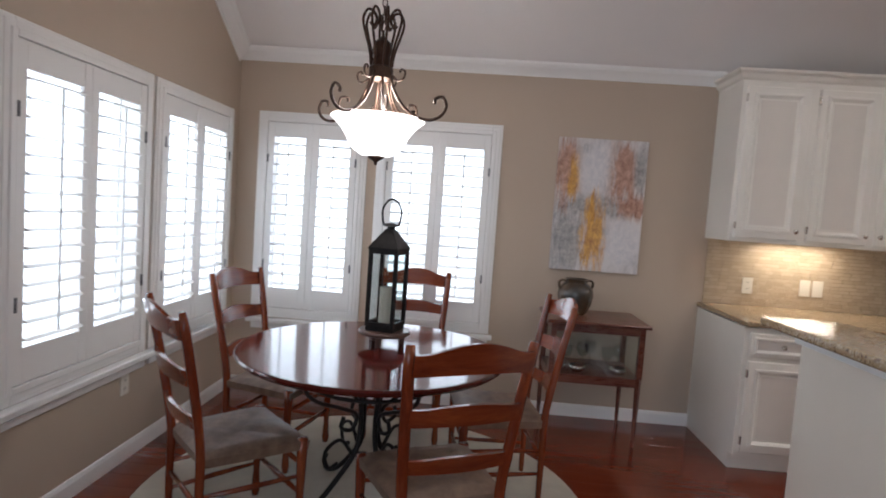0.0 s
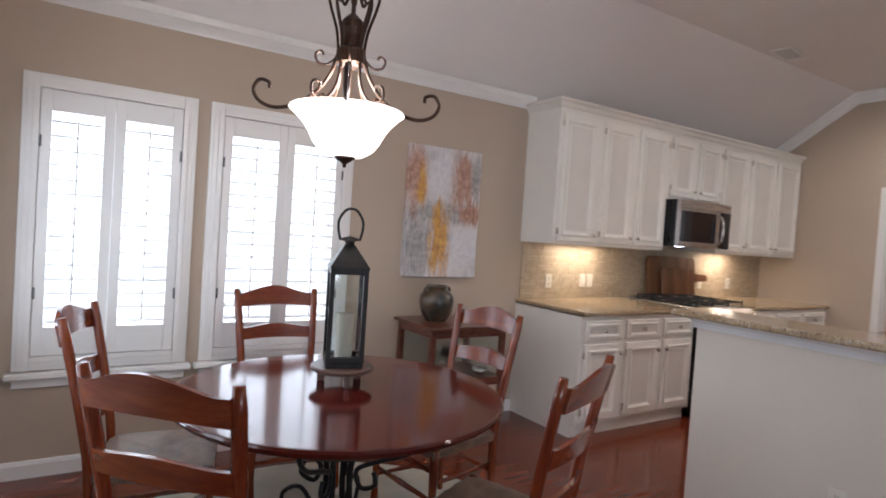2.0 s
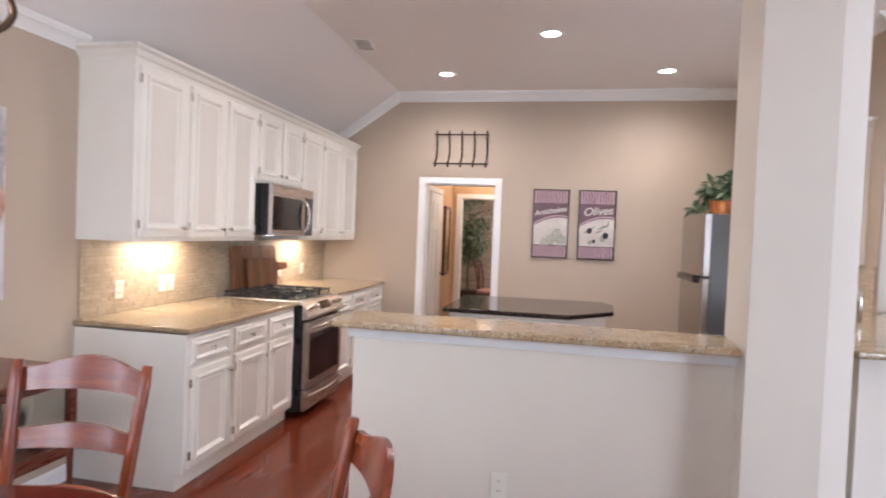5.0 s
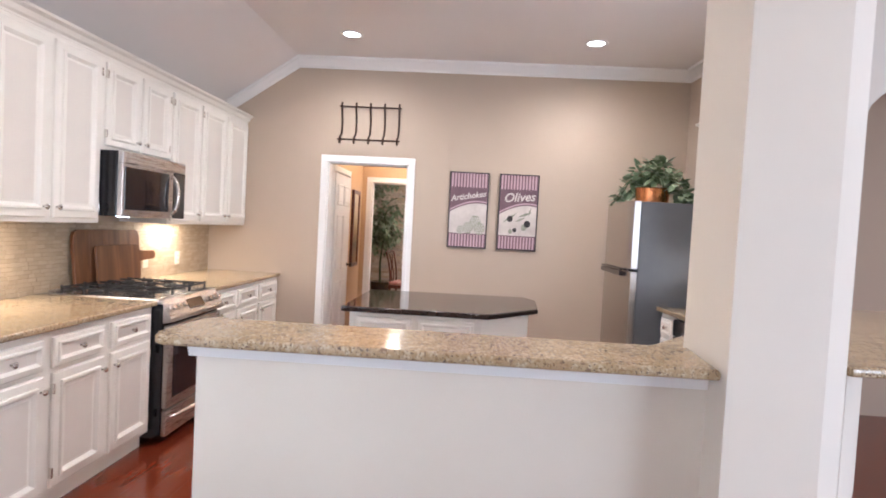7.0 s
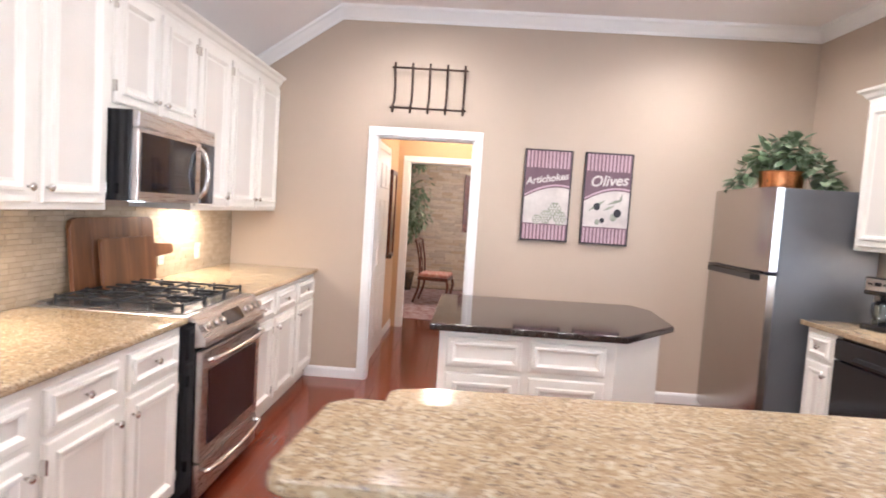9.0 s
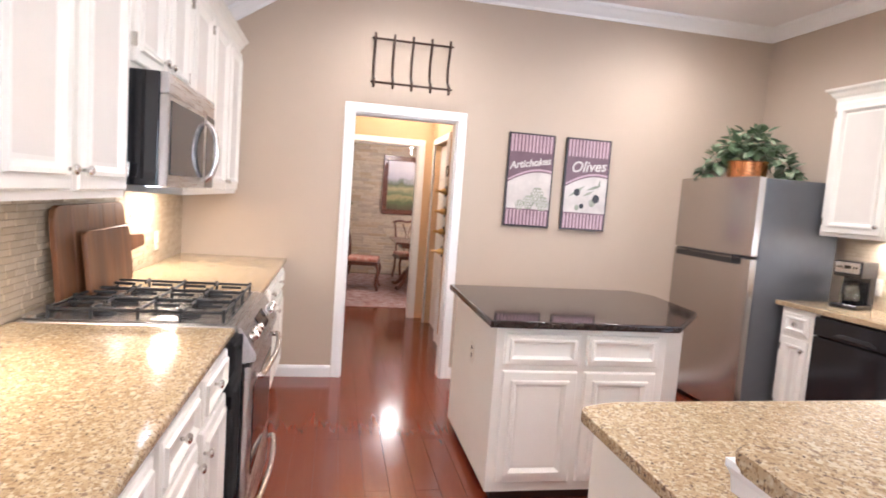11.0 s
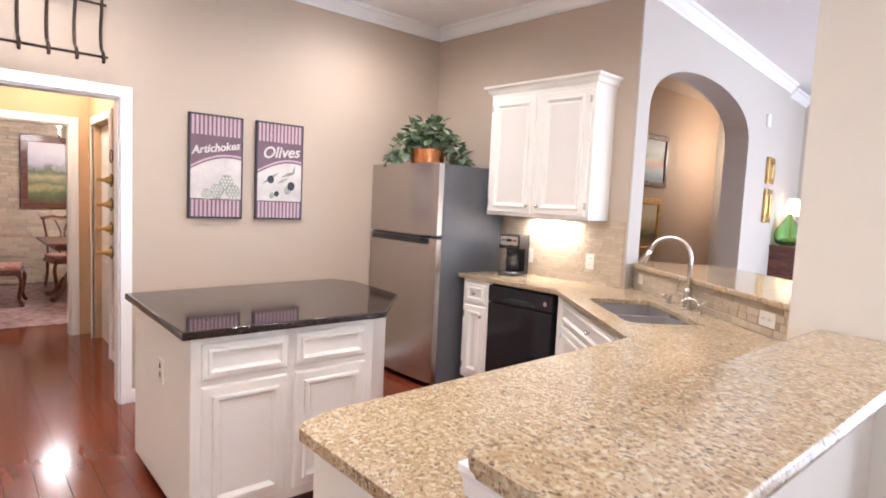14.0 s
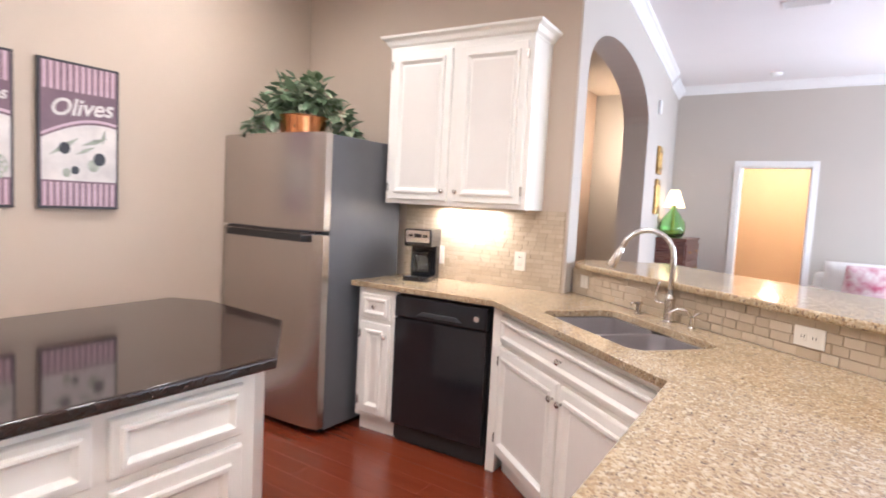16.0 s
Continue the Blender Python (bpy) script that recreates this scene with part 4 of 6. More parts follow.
fridge_door(0.05, 1.195, "fridge_door")
fridge_door(1.215, FH + 0.005, "freezer_door")
for z0, z1 in ((1.150, 1.192), (1.198, 1.212)):
    part("grip", prism([(0.06, 0.70), (0.86, 0.70), (0.80, 0.757), (0.12, 0.757)], z0, z1, 0.006, 2), M["black"], fr, "dark recessed handle grip")
for x in (0.05, FW - 0.09):
    for y in (0.05, 0.58):
        part("foot", B(x, x + 0.04, y, y + 0.04, 0, 0.03), M["iron_black"], fr)

# dishwasher
dw = empty("dishwasher", 4.495, SF, 0, 180, label="black dishwasher built in under the worktop", category="dishwasher")
part("body", B(0.004, 0.600, 0.02, 0.50, 0.02, CTR - 0.045), M["iron_black"], dw)
part("door", B(0.006, 0.598, -0.022, 0.02, 0.115, 0.745, 0.006, 2), M["black"], dw)
part("control_panel", B(0.006, 0.598, -0.026, 0.02, 0.750, CTR - 0.05, 0.008, 2), M["black"], dw)
part("pocket_handle", prism([(0.16, 0.775), (0.45, 0.775), (0.41, 0.80), (0.20, 0.80)], 0, 0.012, 0.003, 1, m=pose(0, -0.024, 0, 90)), M["iron_black"], dw)
part("dial", cylinder(0.016, 0.008, 16, pose(0.54, -0.026, 0.81, 90)), M["chrome"], dw, "round steel button")
part("toe_panel", B(0.006, 0.598, 0.03, 0.05, 0.0, 0.11), M["iron_black"], dw)
south(dw)

# island
isl = empty("kitchen_island", 0, 0, 0, 0, label="cream painted kitchen island with a dark polished stone top", category="kitchen island")
ITOP = [(3.79, 2.90), (3.79, 1.92), (4.19, 1.555), (4.72, 1.515), (4.90, 1.60), (4.83, 2.89)]
IBODY = [(3.84, 2.85), (3.84, 1.96), (4.21, 1.62), (4.78, 1.60), (4.78, 2.85)]
part("body", prism(IBODY, 0.06, 0.885, 0.0), M["cab"], isl)
part("plinth", prism([(3.88, 2.81), (3.88, 1.99), (4.22, 1.66), (4.74, 1.64), (4.74, 2.81)], 0.0, 0.06), M["floor_base"], isl, "dark recessed plinth")
part("top", prism(ITOP, 0.885, 0.922, 0.010, 3), M["dark_top"], isl, "dark brown polished stone top", smooth=35)
for k, (ya, yb) in enumerate(((2.81, 2.43), (2.39, 2.01))):
    w = ya - yb
    for nm, z0, h, rg in (("drawer_front", 0.70, 0.155, DRAWER_RINGS), ("door", 0.11, 0.56, DOOR_RINGS)):
        o = part(nm, rings_panel(w, h, rg, 0.019), M["cab"], isl)
        o.matrix_basis = pose(3.84, ya, z0, 0, 0, -90)
op = part("outlet_plate", B(0, 0.07, -0.008, 0, 0, 0.115, 0.002), M["plate"], isl, "ivory outlet plate")
op.matrix_basis = pose(4.30, 2.85, 0.58, 0, 0, 180)
for dz in (0.030, 0.072):
    o = part("socket", B(0.026, 0.044, -0.0095, -0.0082, dz, dz + 0.022), M["dark_hole"], isl)
    o.matrix_basis = pose(4.30, 2.85, 0.58, 0, 0, 180)

# round dining table on a scrolled iron base
TX, TY, TZ, TR = 0.07, 3.27, 0.765, 0.645
table = empty("dining_table", TX, TY, 0, 0, label="round dark cherry dining table on a scrolled iron base", category="table")
part("tabletop", lathe([(0, TZ - 0.042), (TR - 0.05, TZ - 0.042), (TR - 0.022, TZ - 0.034), (TR - 0.015, TZ - 0.022), (TR - 0.002, TZ - 0.018), (TR, TZ - 0.010), (TR - 0.006, TZ - 0.002), (TR - 0.016, TZ), (0, TZ)], 96), M["table_wood"], table, smooth=30)
part("table_collar", lathe([(0.20, 0.690), (0.22, 0.700), (0.22, 0.722), (0, 0.722)], 32), M["iron"], table)
for i in range(4):
    a = radians(45 + 90 * i)
    c, s = math.cos(a), math.sin(a)
    pts = spline([(0.045, 0.69), (0.06, 0.55), (0.05, 0.40), (0.07, 0.27), (0.16, 0.16), (0.27, 0.06), (0.36, 0.02), (0.40, 0.05), (0.38, 0.09)], 6)
    pts2 = spline([(0.20, 0.70), (0.30, 0.68), (0.36, 0.62), (0.30, 0.55), (0.18, 0.50), (0.08, 0.45), (0.10, 0.38), (0.16, 0.40), (0.15, 0.45)], 6)
    pts3 = spline([(0.08, 0.24), (0.16, 0.34), (0.24, 0.30), (0.22, 0.22), (0.17, 0.23)], 6)
    for nm, pp, r in (("leg", pts, 0.013), ("scroll", pts2, 0.010), ("scroll", pts3, 0.009)):
        part(nm, tube([(p[0] * c, p[0] * s, p[1]) for p in pp], r, 8), M["iron"], table, smooth=True)
bm = tube([(0.30 * math.cos(radians(t)), 0.30 * math.sin(radians(t)), 0.60) for t in range(0, 361, 12)], 0.009, 8)
part("hoop", bm, M["iron"], table, smooth=True)


# ladder-back chairs
def chair_proto():
    """Its sitter faces +y; the back stands at -y."""
    ch = empty("dining_chair", 0, 0, 0, 0, label="cherry ladder-back dining chair with a woven rush seat", category="chair", group="chairs round the table")
    post = [(0, 0.00), (0, 0.22), (0, 0.44), (-0.02, 0.60), (-0.058, 0.82), (-0.097, 1.018)]
    for sx in (-1, 1):
        lean = [(sx * (0.190 + (0.035 * max(0, z - 0.44) / 0.55)), -0.20 + y, z) for y, z in post]
        part("back_post", tube(spline(lean, 3), 0.021, 8, taper=[0.8 + 0.25 * min(1, i / 5) for i in range(15)] + [0.8], flat=0.85), M["cherry"], ch, smooth=True)
        part("front_leg", tube([(sx * 0.225, 0.21, z) for z in (0, 0.03, 0.12, 0.25, 0.38, 0.445)], 0.021, 10, taper=[0.75, 1.0, 0.7, 0.9, 1.1, 1.1]), M["cherry"], ch, smooth=True)
        for z in (0.16, 0.28):
            part("side_rung", tube([(sx * 0.188, -0.20, z), (sx * 0.21, 0.0, z), (sx * 0.225, 0.21, z)], 0.010, 8, taper=[0.8, 1.25, 0.8]), M["cherry"], ch, smooth=True)
    for z in (0.20, 0.33):
        part("front_rung", tube([(-0.225, 0.21, z), (0, 0.212, z), (0.225, 0.21, z)], 0.011, 8, taper=[0.8, 1.3, 0.8]), M["cherry_x"], ch, smooth=True)
    part("back_rung", tube([(-0.185, -0.20, 0.24), (0.185, -0.20, 0.24)], 0.011, 8), M["cherry_x"], ch, smooth=True)
    for z, h, arch in ((0.55, 0.055, 0.012), (0.73, 0.065, 0.018), (0.912, 0.078, 0.042)):
        bm = bmesh.new()
        rows = []
        k = 14
        for i in range(k + 1):
            s = -1 + 2 * i / k
            yy = -0.20 - (0.0 + 0.23 * max(0.0, z - 0.50)) - 0.030 * (1 - s * s)
            x = s * (0.188 + 0.035 * (z - 0.44) / 0.57)
            top = z + h + arch * max(0.0, math.cos(s * math.pi * 0.62)) ** 1.1
            bot = z + arch * 0.25 * (1 - s * s)
            rows.append([bm.verts.new(p) for p in ((x, yy - 0.008, bot), (x, yy + 0.008, bot), (x, yy + 0.008 - 0.23 * (top - z), top), (x, yy - 0.008 - 0.23 * (top - z), top))])
        for a, b in zip(rows, rows[1:]):
            for j in range(4):
                bm.faces.new((a[j], a[(j + 1) % 4], b[(j + 1) % 4], b[j]))
        bm.faces.new(rows[0][::-1])
        bm.faces.new(rows[-1])
        part("back_slat", bm, M["cherry_x"], ch, smooth=40)
    # the rush seat: four woven wedges that meet over the middle
    bm = bmesh.new()
    zs = 0.455
    co = [(-0.205, -0.20), (0.205, -0.20), (0.245, 0.235), (-0.245, 0.235)]
    k = 12
    grid = []
    for i in range(k + 1):
        row = []
        for j in range(k + 1):
            a, b = i / k, j / k
            x = (co[0][0] * (1 - a) + co[1][0] * a) * (1 - b) + (co[3][0] * (1 - a) + co[2][0] * a) * b
            y = co[0][1] * (1 - b) + co[3][1] * b
            d = min(a, 1 - a, b, 1 - b)
            ridge = abs(abs(a - 0.5) - abs(b - 0.5))
            z = zs - 0.020 * (1 - min(1, d * 12)) - 0.014 * max(0, 1 - ridge * 9) * min(1, d * 5) + 0.004 * math.sin(40 * a) * math.sin(37 * b)
            row.append(bm.verts.new((x, y, z)))
        grid.append(row)
    for i in range(k):
        for j in range(k):
            bm.faces.new((grid[i][j], grid[i + 1][j], grid[i + 1][j + 1], grid[i][j + 1]))
    rim = [grid[i][0] for i in range(k)] + [grid[k][j] for j in range(k)] + [grid[k - i][k] for i in range(k)] + [grid[0][k - j] for j in range(k)]
    low = [bm.verts.new((q.co.x * 0.98, q.co.y * 0.98, zs - 0.058)) for q in rim]
    for i in range(len(rim)):
        bm.faces.new((rim[i], rim[(i + 1) % len(rim)], low[(i + 1) % len(rim)], low[i]))
    bm.faces.new(low)
    part("seat", bm, M["rush"], ch, "woven rush seat", smooth=50)
    return ch


CHAIRS = [(0.14, 4.20, 180), (0.71, 3.53, 98), (0.42, 2.69, 25), (-0.455, 2.90, -46), (-0.55, 3.72, -103)]
first = chair_proto()
for i, (x, y, rz) in enumerate(CHAIRS):
    m = pose(x, y, 0.008, 0, 0, rz)
    if i == 0:
        first.matrix_basis = m
    else:
        copy_thing(first, m)


# pendant over the table
PX, PY = 0.02, 3.28
pend = empty("pendant_light", PX, PY, 1.66, 0, label="bronze scrolled pendant light with a glowing opal glass bowl", category="pendant light")
part("glass_bowl", lathe([(0.0, 0.030), (0.03, 0.030), (0.07, 0.034), (0.105, 0.055), (0.13, 0.085), (0.150, 0.125), (0.175, 0.160), (0.200, 0.185), (0.224, 0.205), (0.220, 0.212), (0.196, 0.193), (0.170, 0.170), (0.143, 0.130), (0.122, 0.09), (0.10, 0.064), (0.0, 0.042)], 40), M["opal"], pend, "glowing opal glass bowl", smooth=True).visible_shadow = False
part("finial", lathe([(0, -0.012), (0.008, -0.008), (0.006, 0.000), (0.014, 0.008), (0.034, 0.020), (0.045, 0.032), (0, 0.034)], 20), M["bronze"], pend, smooth=True)
part("centre_rod", tube([(0, 0, 0.04), (0, 0, 0.62)], 0.006, 8), M["bronze"], pend, smooth=True)
part("crown_cup", lathe([(0.028, 0.44), (0.045, 0.455), (0.040, 0.50), (0.048, 0.53), (0.042, 0.56), (0.0, 0.60)], 12), M["bronze"], pend)
part("collar", lathe([(0.045, 0.385), (0.058, 0.395), (0.058, 0.445), (0.045, 0.455)], 12), M["bronze"], pend)
for i in range(4):
    a = radians(90 * i + 66)
    c, s = math.cos(a), math.sin(a)
    arm = [(0.052, 0.425), (0.075, 0.35), (0.13, 0.27), (0.20, 0.220), (0.275, 0.200), (0.335, 0.218), (0.360, 0.260), (0.340, 0.300), (0.305, 0.295), (0.300, 0.272)]
    up = [(0.048, 0.43), (0.060, 0.52), (0.085, 0.60), (0.098, 0.66), (0.080, 0.705), (0.050, 0.70), (0.035, 0.665), (0.050, 0.635), (0.065, 0.650)]
    small = [(0.055, 0.415), (0.09, 0.385), (0.125, 0.39), (0.135, 0.42), (0.115, 0.435), (0.105, 0.42)]
    for nm, q, r in (("arm", arm, 0.0075), ("top_scroll", up, 0.006), ("small_scroll", small, 0.005)):
        part(nm, tube([(p[0] * c, p[0] * s, p[1]) for p in spline([(x, z, 0) for x, z in q], 5)], r, 8), M["bronze"], pend, smooth=True)
    a += radians(45)
    c, s = math.cos(a), math.sin(a)
    inner = [(0.050, 0.42), (0.058, 0.33), (0.09, 0.26), (0.15, 0.225), (0.185, 0.245), (0.180, 0.285), (0.150, 0.290), (0.145, 0.27)]
    for nm, q, r in (("inner_arm", inner, 0.006), ("top_scroll", up, 0.006)):
        part(nm, tube([(p[0] * c, p[0] * s, p[1]) for p in spline([(x, z, 0) for x, z in q], 5)], r, 8), M["bronze"], pend, smooth=True)
zc = 0.62
link = None
while zc < CEIL - 1.66 - 0.05:
    if link is None:
        link = part("chain_link", tube([(0.011 * math.cos(radians(t)), 0, 0.022 * math.sin(radians(t))) for t in range(0, 361, 30)], 0.0028, 6), M["bronze"], pend, smooth=True)
        link.matrix_basis = pose(0, 0, zc + 0.02)
    else:
        again(link, pend, pose(0, 0, zc + 0.02, 0, 0, 90 * (round(zc * 1000) // 36 % 2)))
    zc += 0.036
part("canopy", lathe([(0.0, CEIL - 1.66 - 0.045), (0.03, CEIL - 1.66 - 0.04), (0.062, CEIL - 1.66 - 0.012), (0.065, CEIL - 1.661), (0, CEIL - 1.661)], 24), M["bronze"], pend, smooth=40)

# lantern on its little stool
LX, LY = 0.102, 3.37
stool = empty("lantern_stand", LX, LY, TZ, 20, label="small round walnut stand on short legs", category="stand")
part("stand_top", lathe([(0, 0.052), (0.118, 0.052), (0.130, 0.058), (0.132, 0.068), (0.125, 0.075), (0, 0.075)], 32), M["walnut"], stool, smooth=40)
for i in range(3):
    a = radians(120 * i)
    part("stand_leg", B(-0.014, 0.014, -0.012, 0.012, 0, 0.053, 0.003), M["walnut"], stool).matrix_basis = pose(0.09 * math.cos(a), 0.09 * math.sin(a), 0, 0, 0, 120 * i)
lan = empty("lantern", LX, LY, TZ + 0.075, -16, label="black metal candle lantern with glass sides and a looped handle", category="lantern")
w, h0, h1 = 0.068, 0.022, 0.405
part("base", B(-w - 0.006, w + 0.006, -w - 0.006, w + 0.006, 0, h0, 0.003), M["iron"], lan)
for sx in (-1, 1):
    for sy in (-1, 1):
        part("corner_post", B(sx * w - 0.009, sx * w + 0.009, sy * w - 0.009, sy * w + 0.009, h0, h1, 0.001), M["iron"], lan)
for i in range(4):
    m = pose(0, 0, 0, 0, 0, 90 * i)
    for z0, z1 in ((h0, h0 + 0.022), (h1 - 0.022, h1)):
        part("rail", B(-w + 0.009, w - 0.009, -w - 0.007, -w + 0.007, z0, z1), M["iron"], lan).matrix_basis = m
    part("glass_side", B(-w + 0.010, w - 0.010, -w - 0.001, -w + 0.001, h0 + 0.023, h1 - 0.023), M["clear"], lan, "clear glass side").matrix_basis = m
bm = bmesh.new()
k = w + 0.012
lo = [bm.verts.new(q) for q in ((-k, -k, h1), (k, -k, h1), (k, k, h1), (-k, k, h1))]
l2 = [bm.verts.new(q) for q in ((-k, -k, h1 + 0.008), (k, -k, h1 + 0.008), (k, k, h1 + 0.008), (-k, k, h1 + 0.008))]
k = 0.020
hi = [bm.verts.new(q) for q in ((-k, -k, h1 + 0.100), (k, -k, h1 + 0.100), (k, k, h1 + 0.100), (-k, k, h1 + 0.100))]
bm.faces.new(lo)
bm.faces.new(hi)
for a, b in ((lo, l2), (l2, hi)):
    for i in range(4):
        bm.faces.new((a[i], a[(i + 1) % 4], b[(i + 1) % 4], b[i]))
part("roof", bm, M["iron"], lan, "black pyramid roof")
part("vent_cap", lathe([(0.019, h1 + 0.098), (0.022, h1 + 0.112), (0.042, h1 + 0.116), (0.034, h1 + 0.126), (0.0, h1 + 0.134)], 20), M["iron"], lan, smooth=40)
part("handle", tube(spline([(-0.040, 0, h1 + 0.116), (-0.050, 0, h1 + 0.16), (-0.049, 0, h1 + 0.20), (-0.026, 0, h1 + 0.238), (0, 0, h1 + 0.248), (0.026, 0, h1 + 0.238), (0.049, 0, h1 + 0.20), (0.050, 0, h1 + 0.16), (0.040, 0, h1 + 0.116)], 4), 0.0055, 8), M["iron"], lan, "looped iron handle", smooth=True)
cd = part("candle", lathe([(0.0, 0.0), (0.038, 0.0), (0.038, 0.225), (0.036, 0.236), (0.031, 0.232), (0.012, 0.218), (0.0, 0.216)], 24), M["candle"], None, "thick ivory pillar candle inside the lantern", smooth=40, category="candle")
cd.matrix_basis = pose(LX, LY, TZ + 0.0975) @ Matrix.Diagonal((0.95, 0.95, 0.82, 1))

# abstract canvas over the sideboard
m, nt, b = nodes("abstract_paint")
n1 = noise_tex(nt, coords(nt, (3.2, 3.2, 1.6)), 2.4, 6, 0.7, 0.8)
streak = noise_tex(nt, coords(nt, (16, 16, 2.2)), 1.8, 7, 0.72, 0.4)
fine = noise_tex(nt, coords(nt, (9, 9, 7)), 3.0, 7, 0.75, 0.3)
paint = ramp(nt, n1, [(0.36, (0.34, 0.35, 0.37)), (0.48, (0.58, 0.55, 0.55)), (0.60, (0.70, 0.67, 0.66))])
tc = nt.nodes.new("ShaderNodeTexCoord")


def patch(prev, cx, cz, rx, rz, dark, light, edge=1.0):
    """A loose upright patch of brushed paint with a ragged edge."""
    mp = nt.nodes.new("ShaderNodeMapping")
    mp.inputs["Location"].default_value = (-cx / rx, 0, -cz / rz)
    mp.inputs["Scale"].default_value = (1 / rx, 0, 1 / rz)
    nt.links.new(tc.outputs["Object"], mp.inputs[0])
    ln = nt.nodes.new("ShaderNodeVectorMath")
    ln.operation = "LENGTH"
    nt.links.new(mp.outputs[0], ln.inputs[0])
    ad = nt.nodes.new("ShaderNodeMath")
    ad.operation = "MULTIPLY_ADD"
    nt.links.new(streak, ad.inputs[0])
    ad.inputs[1].default_value = 2.6
    nt.links.new(ln.outputs["Value"], ad.inputs[2])
    mask = ramp(nt, scaled(ad.outputs[0], 0.4), [(0.74, (0.9, 0.9, 0.9)), (0.98, (0, 0, 0))])
    mix = nt.nodes.new("ShaderNodeMix")
    mix.data_type = "RGBA"
    nt.links.new(mask, mix.inputs[0])
    nt.links.new(prev, mix.inputs[6])
    nt.links.new(ramp(nt, fine, [(0.38, dark), (0.62, light)]), mix.inputs[7])
    return mix.outputs[2]


def scaled(sock, k):
    mu = nt.nodes.new("ShaderNodeMath")
    mu.operation = "MULTIPLY"
    nt.links.new(sock, mu.inputs[0])
    mu.inputs[1].default_value = k
    return mu.outputs[0]


GREY = ((0.22, 0.22, 0.22), (0.50, 0.47, 0.45))
RUST = ((0.28, 0.12, 0.07), (0.58, 0.34, 0.24))
OCHRE = ((0.42, 0.17, 0.03), (0.78, 0.44, 0.08))
WHITE = ((0.60, 0.59, 0.62), (0.76, 0.73, 0.73))
for cx, cz, rx, rz, pair in ((0.30, 0.47, 0.40, 0.09, GREY), (0.10, 0.20, 0.15, 0.26, GREY), (0.56, 0.48, 0.12, 0.10, RUST), (0.07, 0.72, 0.12, 0.26, RUST), (0.12, 0.66, 0.05, 0.18, OCHRE), (0.46, 0.72, 0.13, 0.25, RUST), (0.27, 0.75, 0.13, 0.24, WHITE), (0.50, 0.20, 0.16, 0.18, WHITE), (0.59, 0.76, 0.05, 0.20, GREY), (0.29, 0.26, 0.09, 0.28, OCHRE), (0.27, 0.45, 0.04, 0.12, OCHRE)):
    paint = patch(paint, cx, cz, rx, rz, *pair)
nt.links.new(paint, b.inputs["Base Color"])
b.inputs["Roughness"].default_value = 0.6
bump(nt, b, streak, 0.5)
M["abstract"] = m
can = empty("abstract_canvas", 1.08, NY - 0.04, 1.09, 0, label="unframed abstract canvas in white, grey, rust and ochre", category="painting")
part("canvas", B(0, 0.63, 0, 0.039, 0, 0.95, 0.003), M["abstract"], can)

# glass-fronted sideboard on thin legs
SX0, SX1, SY0, SY1, SZ = 1.06, 1.66, 4.22, 4.68, 0.81
sb = empty("sideboard", SX0, SY0, 0, 0, label="small mahogany cabinet with glass sides on thin tapered legs", category="cabinet")
W, D = SX1 - SX0, SY1 - SY0
part("top", B(-0.03, W + 0.03, -0.03, D + 0.02, SZ - 0.022, SZ, 0.006, 2), M["mahogany"], sb)
for x in (0, W - 0.035):
    for y in (0, D - 0.035):
        part("leg", tube([(x + 0.0175, y + 0.0175, 0), (x + 0.0175, y + 0.0175, 0.40), (x + 0.0175, y + 0.0175, 0.46)], 0.021, 4, taper=[0.55, 0.95, 1.1]), M["mahogany"], sb)
        part("post", B(x, x + 0.035, y, y + 0.035, 0.46, SZ - 0.022), M["mahogany"], sb)
for z0, z1 in ((0.40, 0.455), (SZ - 0.075, SZ - 0.023)):
    for q in ((0.036, W - 0.036, 0.004, 0.028), (0.036, W - 0.036, D - 0.028, D - 0.004), (0.004, 0.028, 0.036, D - 0.036), (W - 0.028, W - 0.004, 0.036, D - 0.036)):
        part("rail", B(*q, z0, z1), M["mahogany"], sb)
part("shelf", B(0.029, W - 0.029, 0.029, D - 0.029, 0.44, 0.455), M["mahogany"], sb)
for q in ((0.037, W - 0.037, 0.014, 0.018), (0.014, 0.018, 0.037, D - 0.037), (W - 0.018, W - 0.014, 0.037, D - 0.037)):
    part("glass_panel", B(*q, 0.457, SZ - 0.077), M["clear"], sb, "clear glass panel")
rnd = random.Random(5)
for i, (x, y) in enumerate(((0.13, 0.14), (0.25, 0.20), (0.40, 0.13), (0.50, 0.22), (0.32, 0.30))):
    g = part("glass_goblet", lathe([(0, 0), (0.032, 0.001), (0.006, 0.008), (0.005, 0.07), (0.03, 0.09), (0.042, 0.13), (0.038, 0.17), (0.036, 0.17), (0.039, 0.13), (0.027, 0.093), (0, 0.082)], 16), M["clear"], None, "clear glass goblet standing in the sideboard", smooth=True, category="glass", group="goblets in the sideboard")
    g.matrix_basis = pose(SX0 + x, SY0 + y, 0.4555, 0, 0, 0)
for x, y in ((0.20, 0.09), (0.46, 0.09)):
    g = part("silver_bowl", lathe([(0.02, 0), (0.03, 0.003), (0.05, 0.02), (0.058, 0.045), (0.055, 0.045), (0.045, 0.022), (0, 0.008)], 20), M["chrome"], None, "small polished silver bowl standing in the sideboard", smooth=True, category="bowl", group="silver bowls")
    g.matrix_basis = pose(SX0 + x, SY0 + y, 0.4555)
jar = empty("ceramic_jar", 1.24, 4.48, SZ, 15, label="dark glazed ceramic jar with two small handles", category="jar")
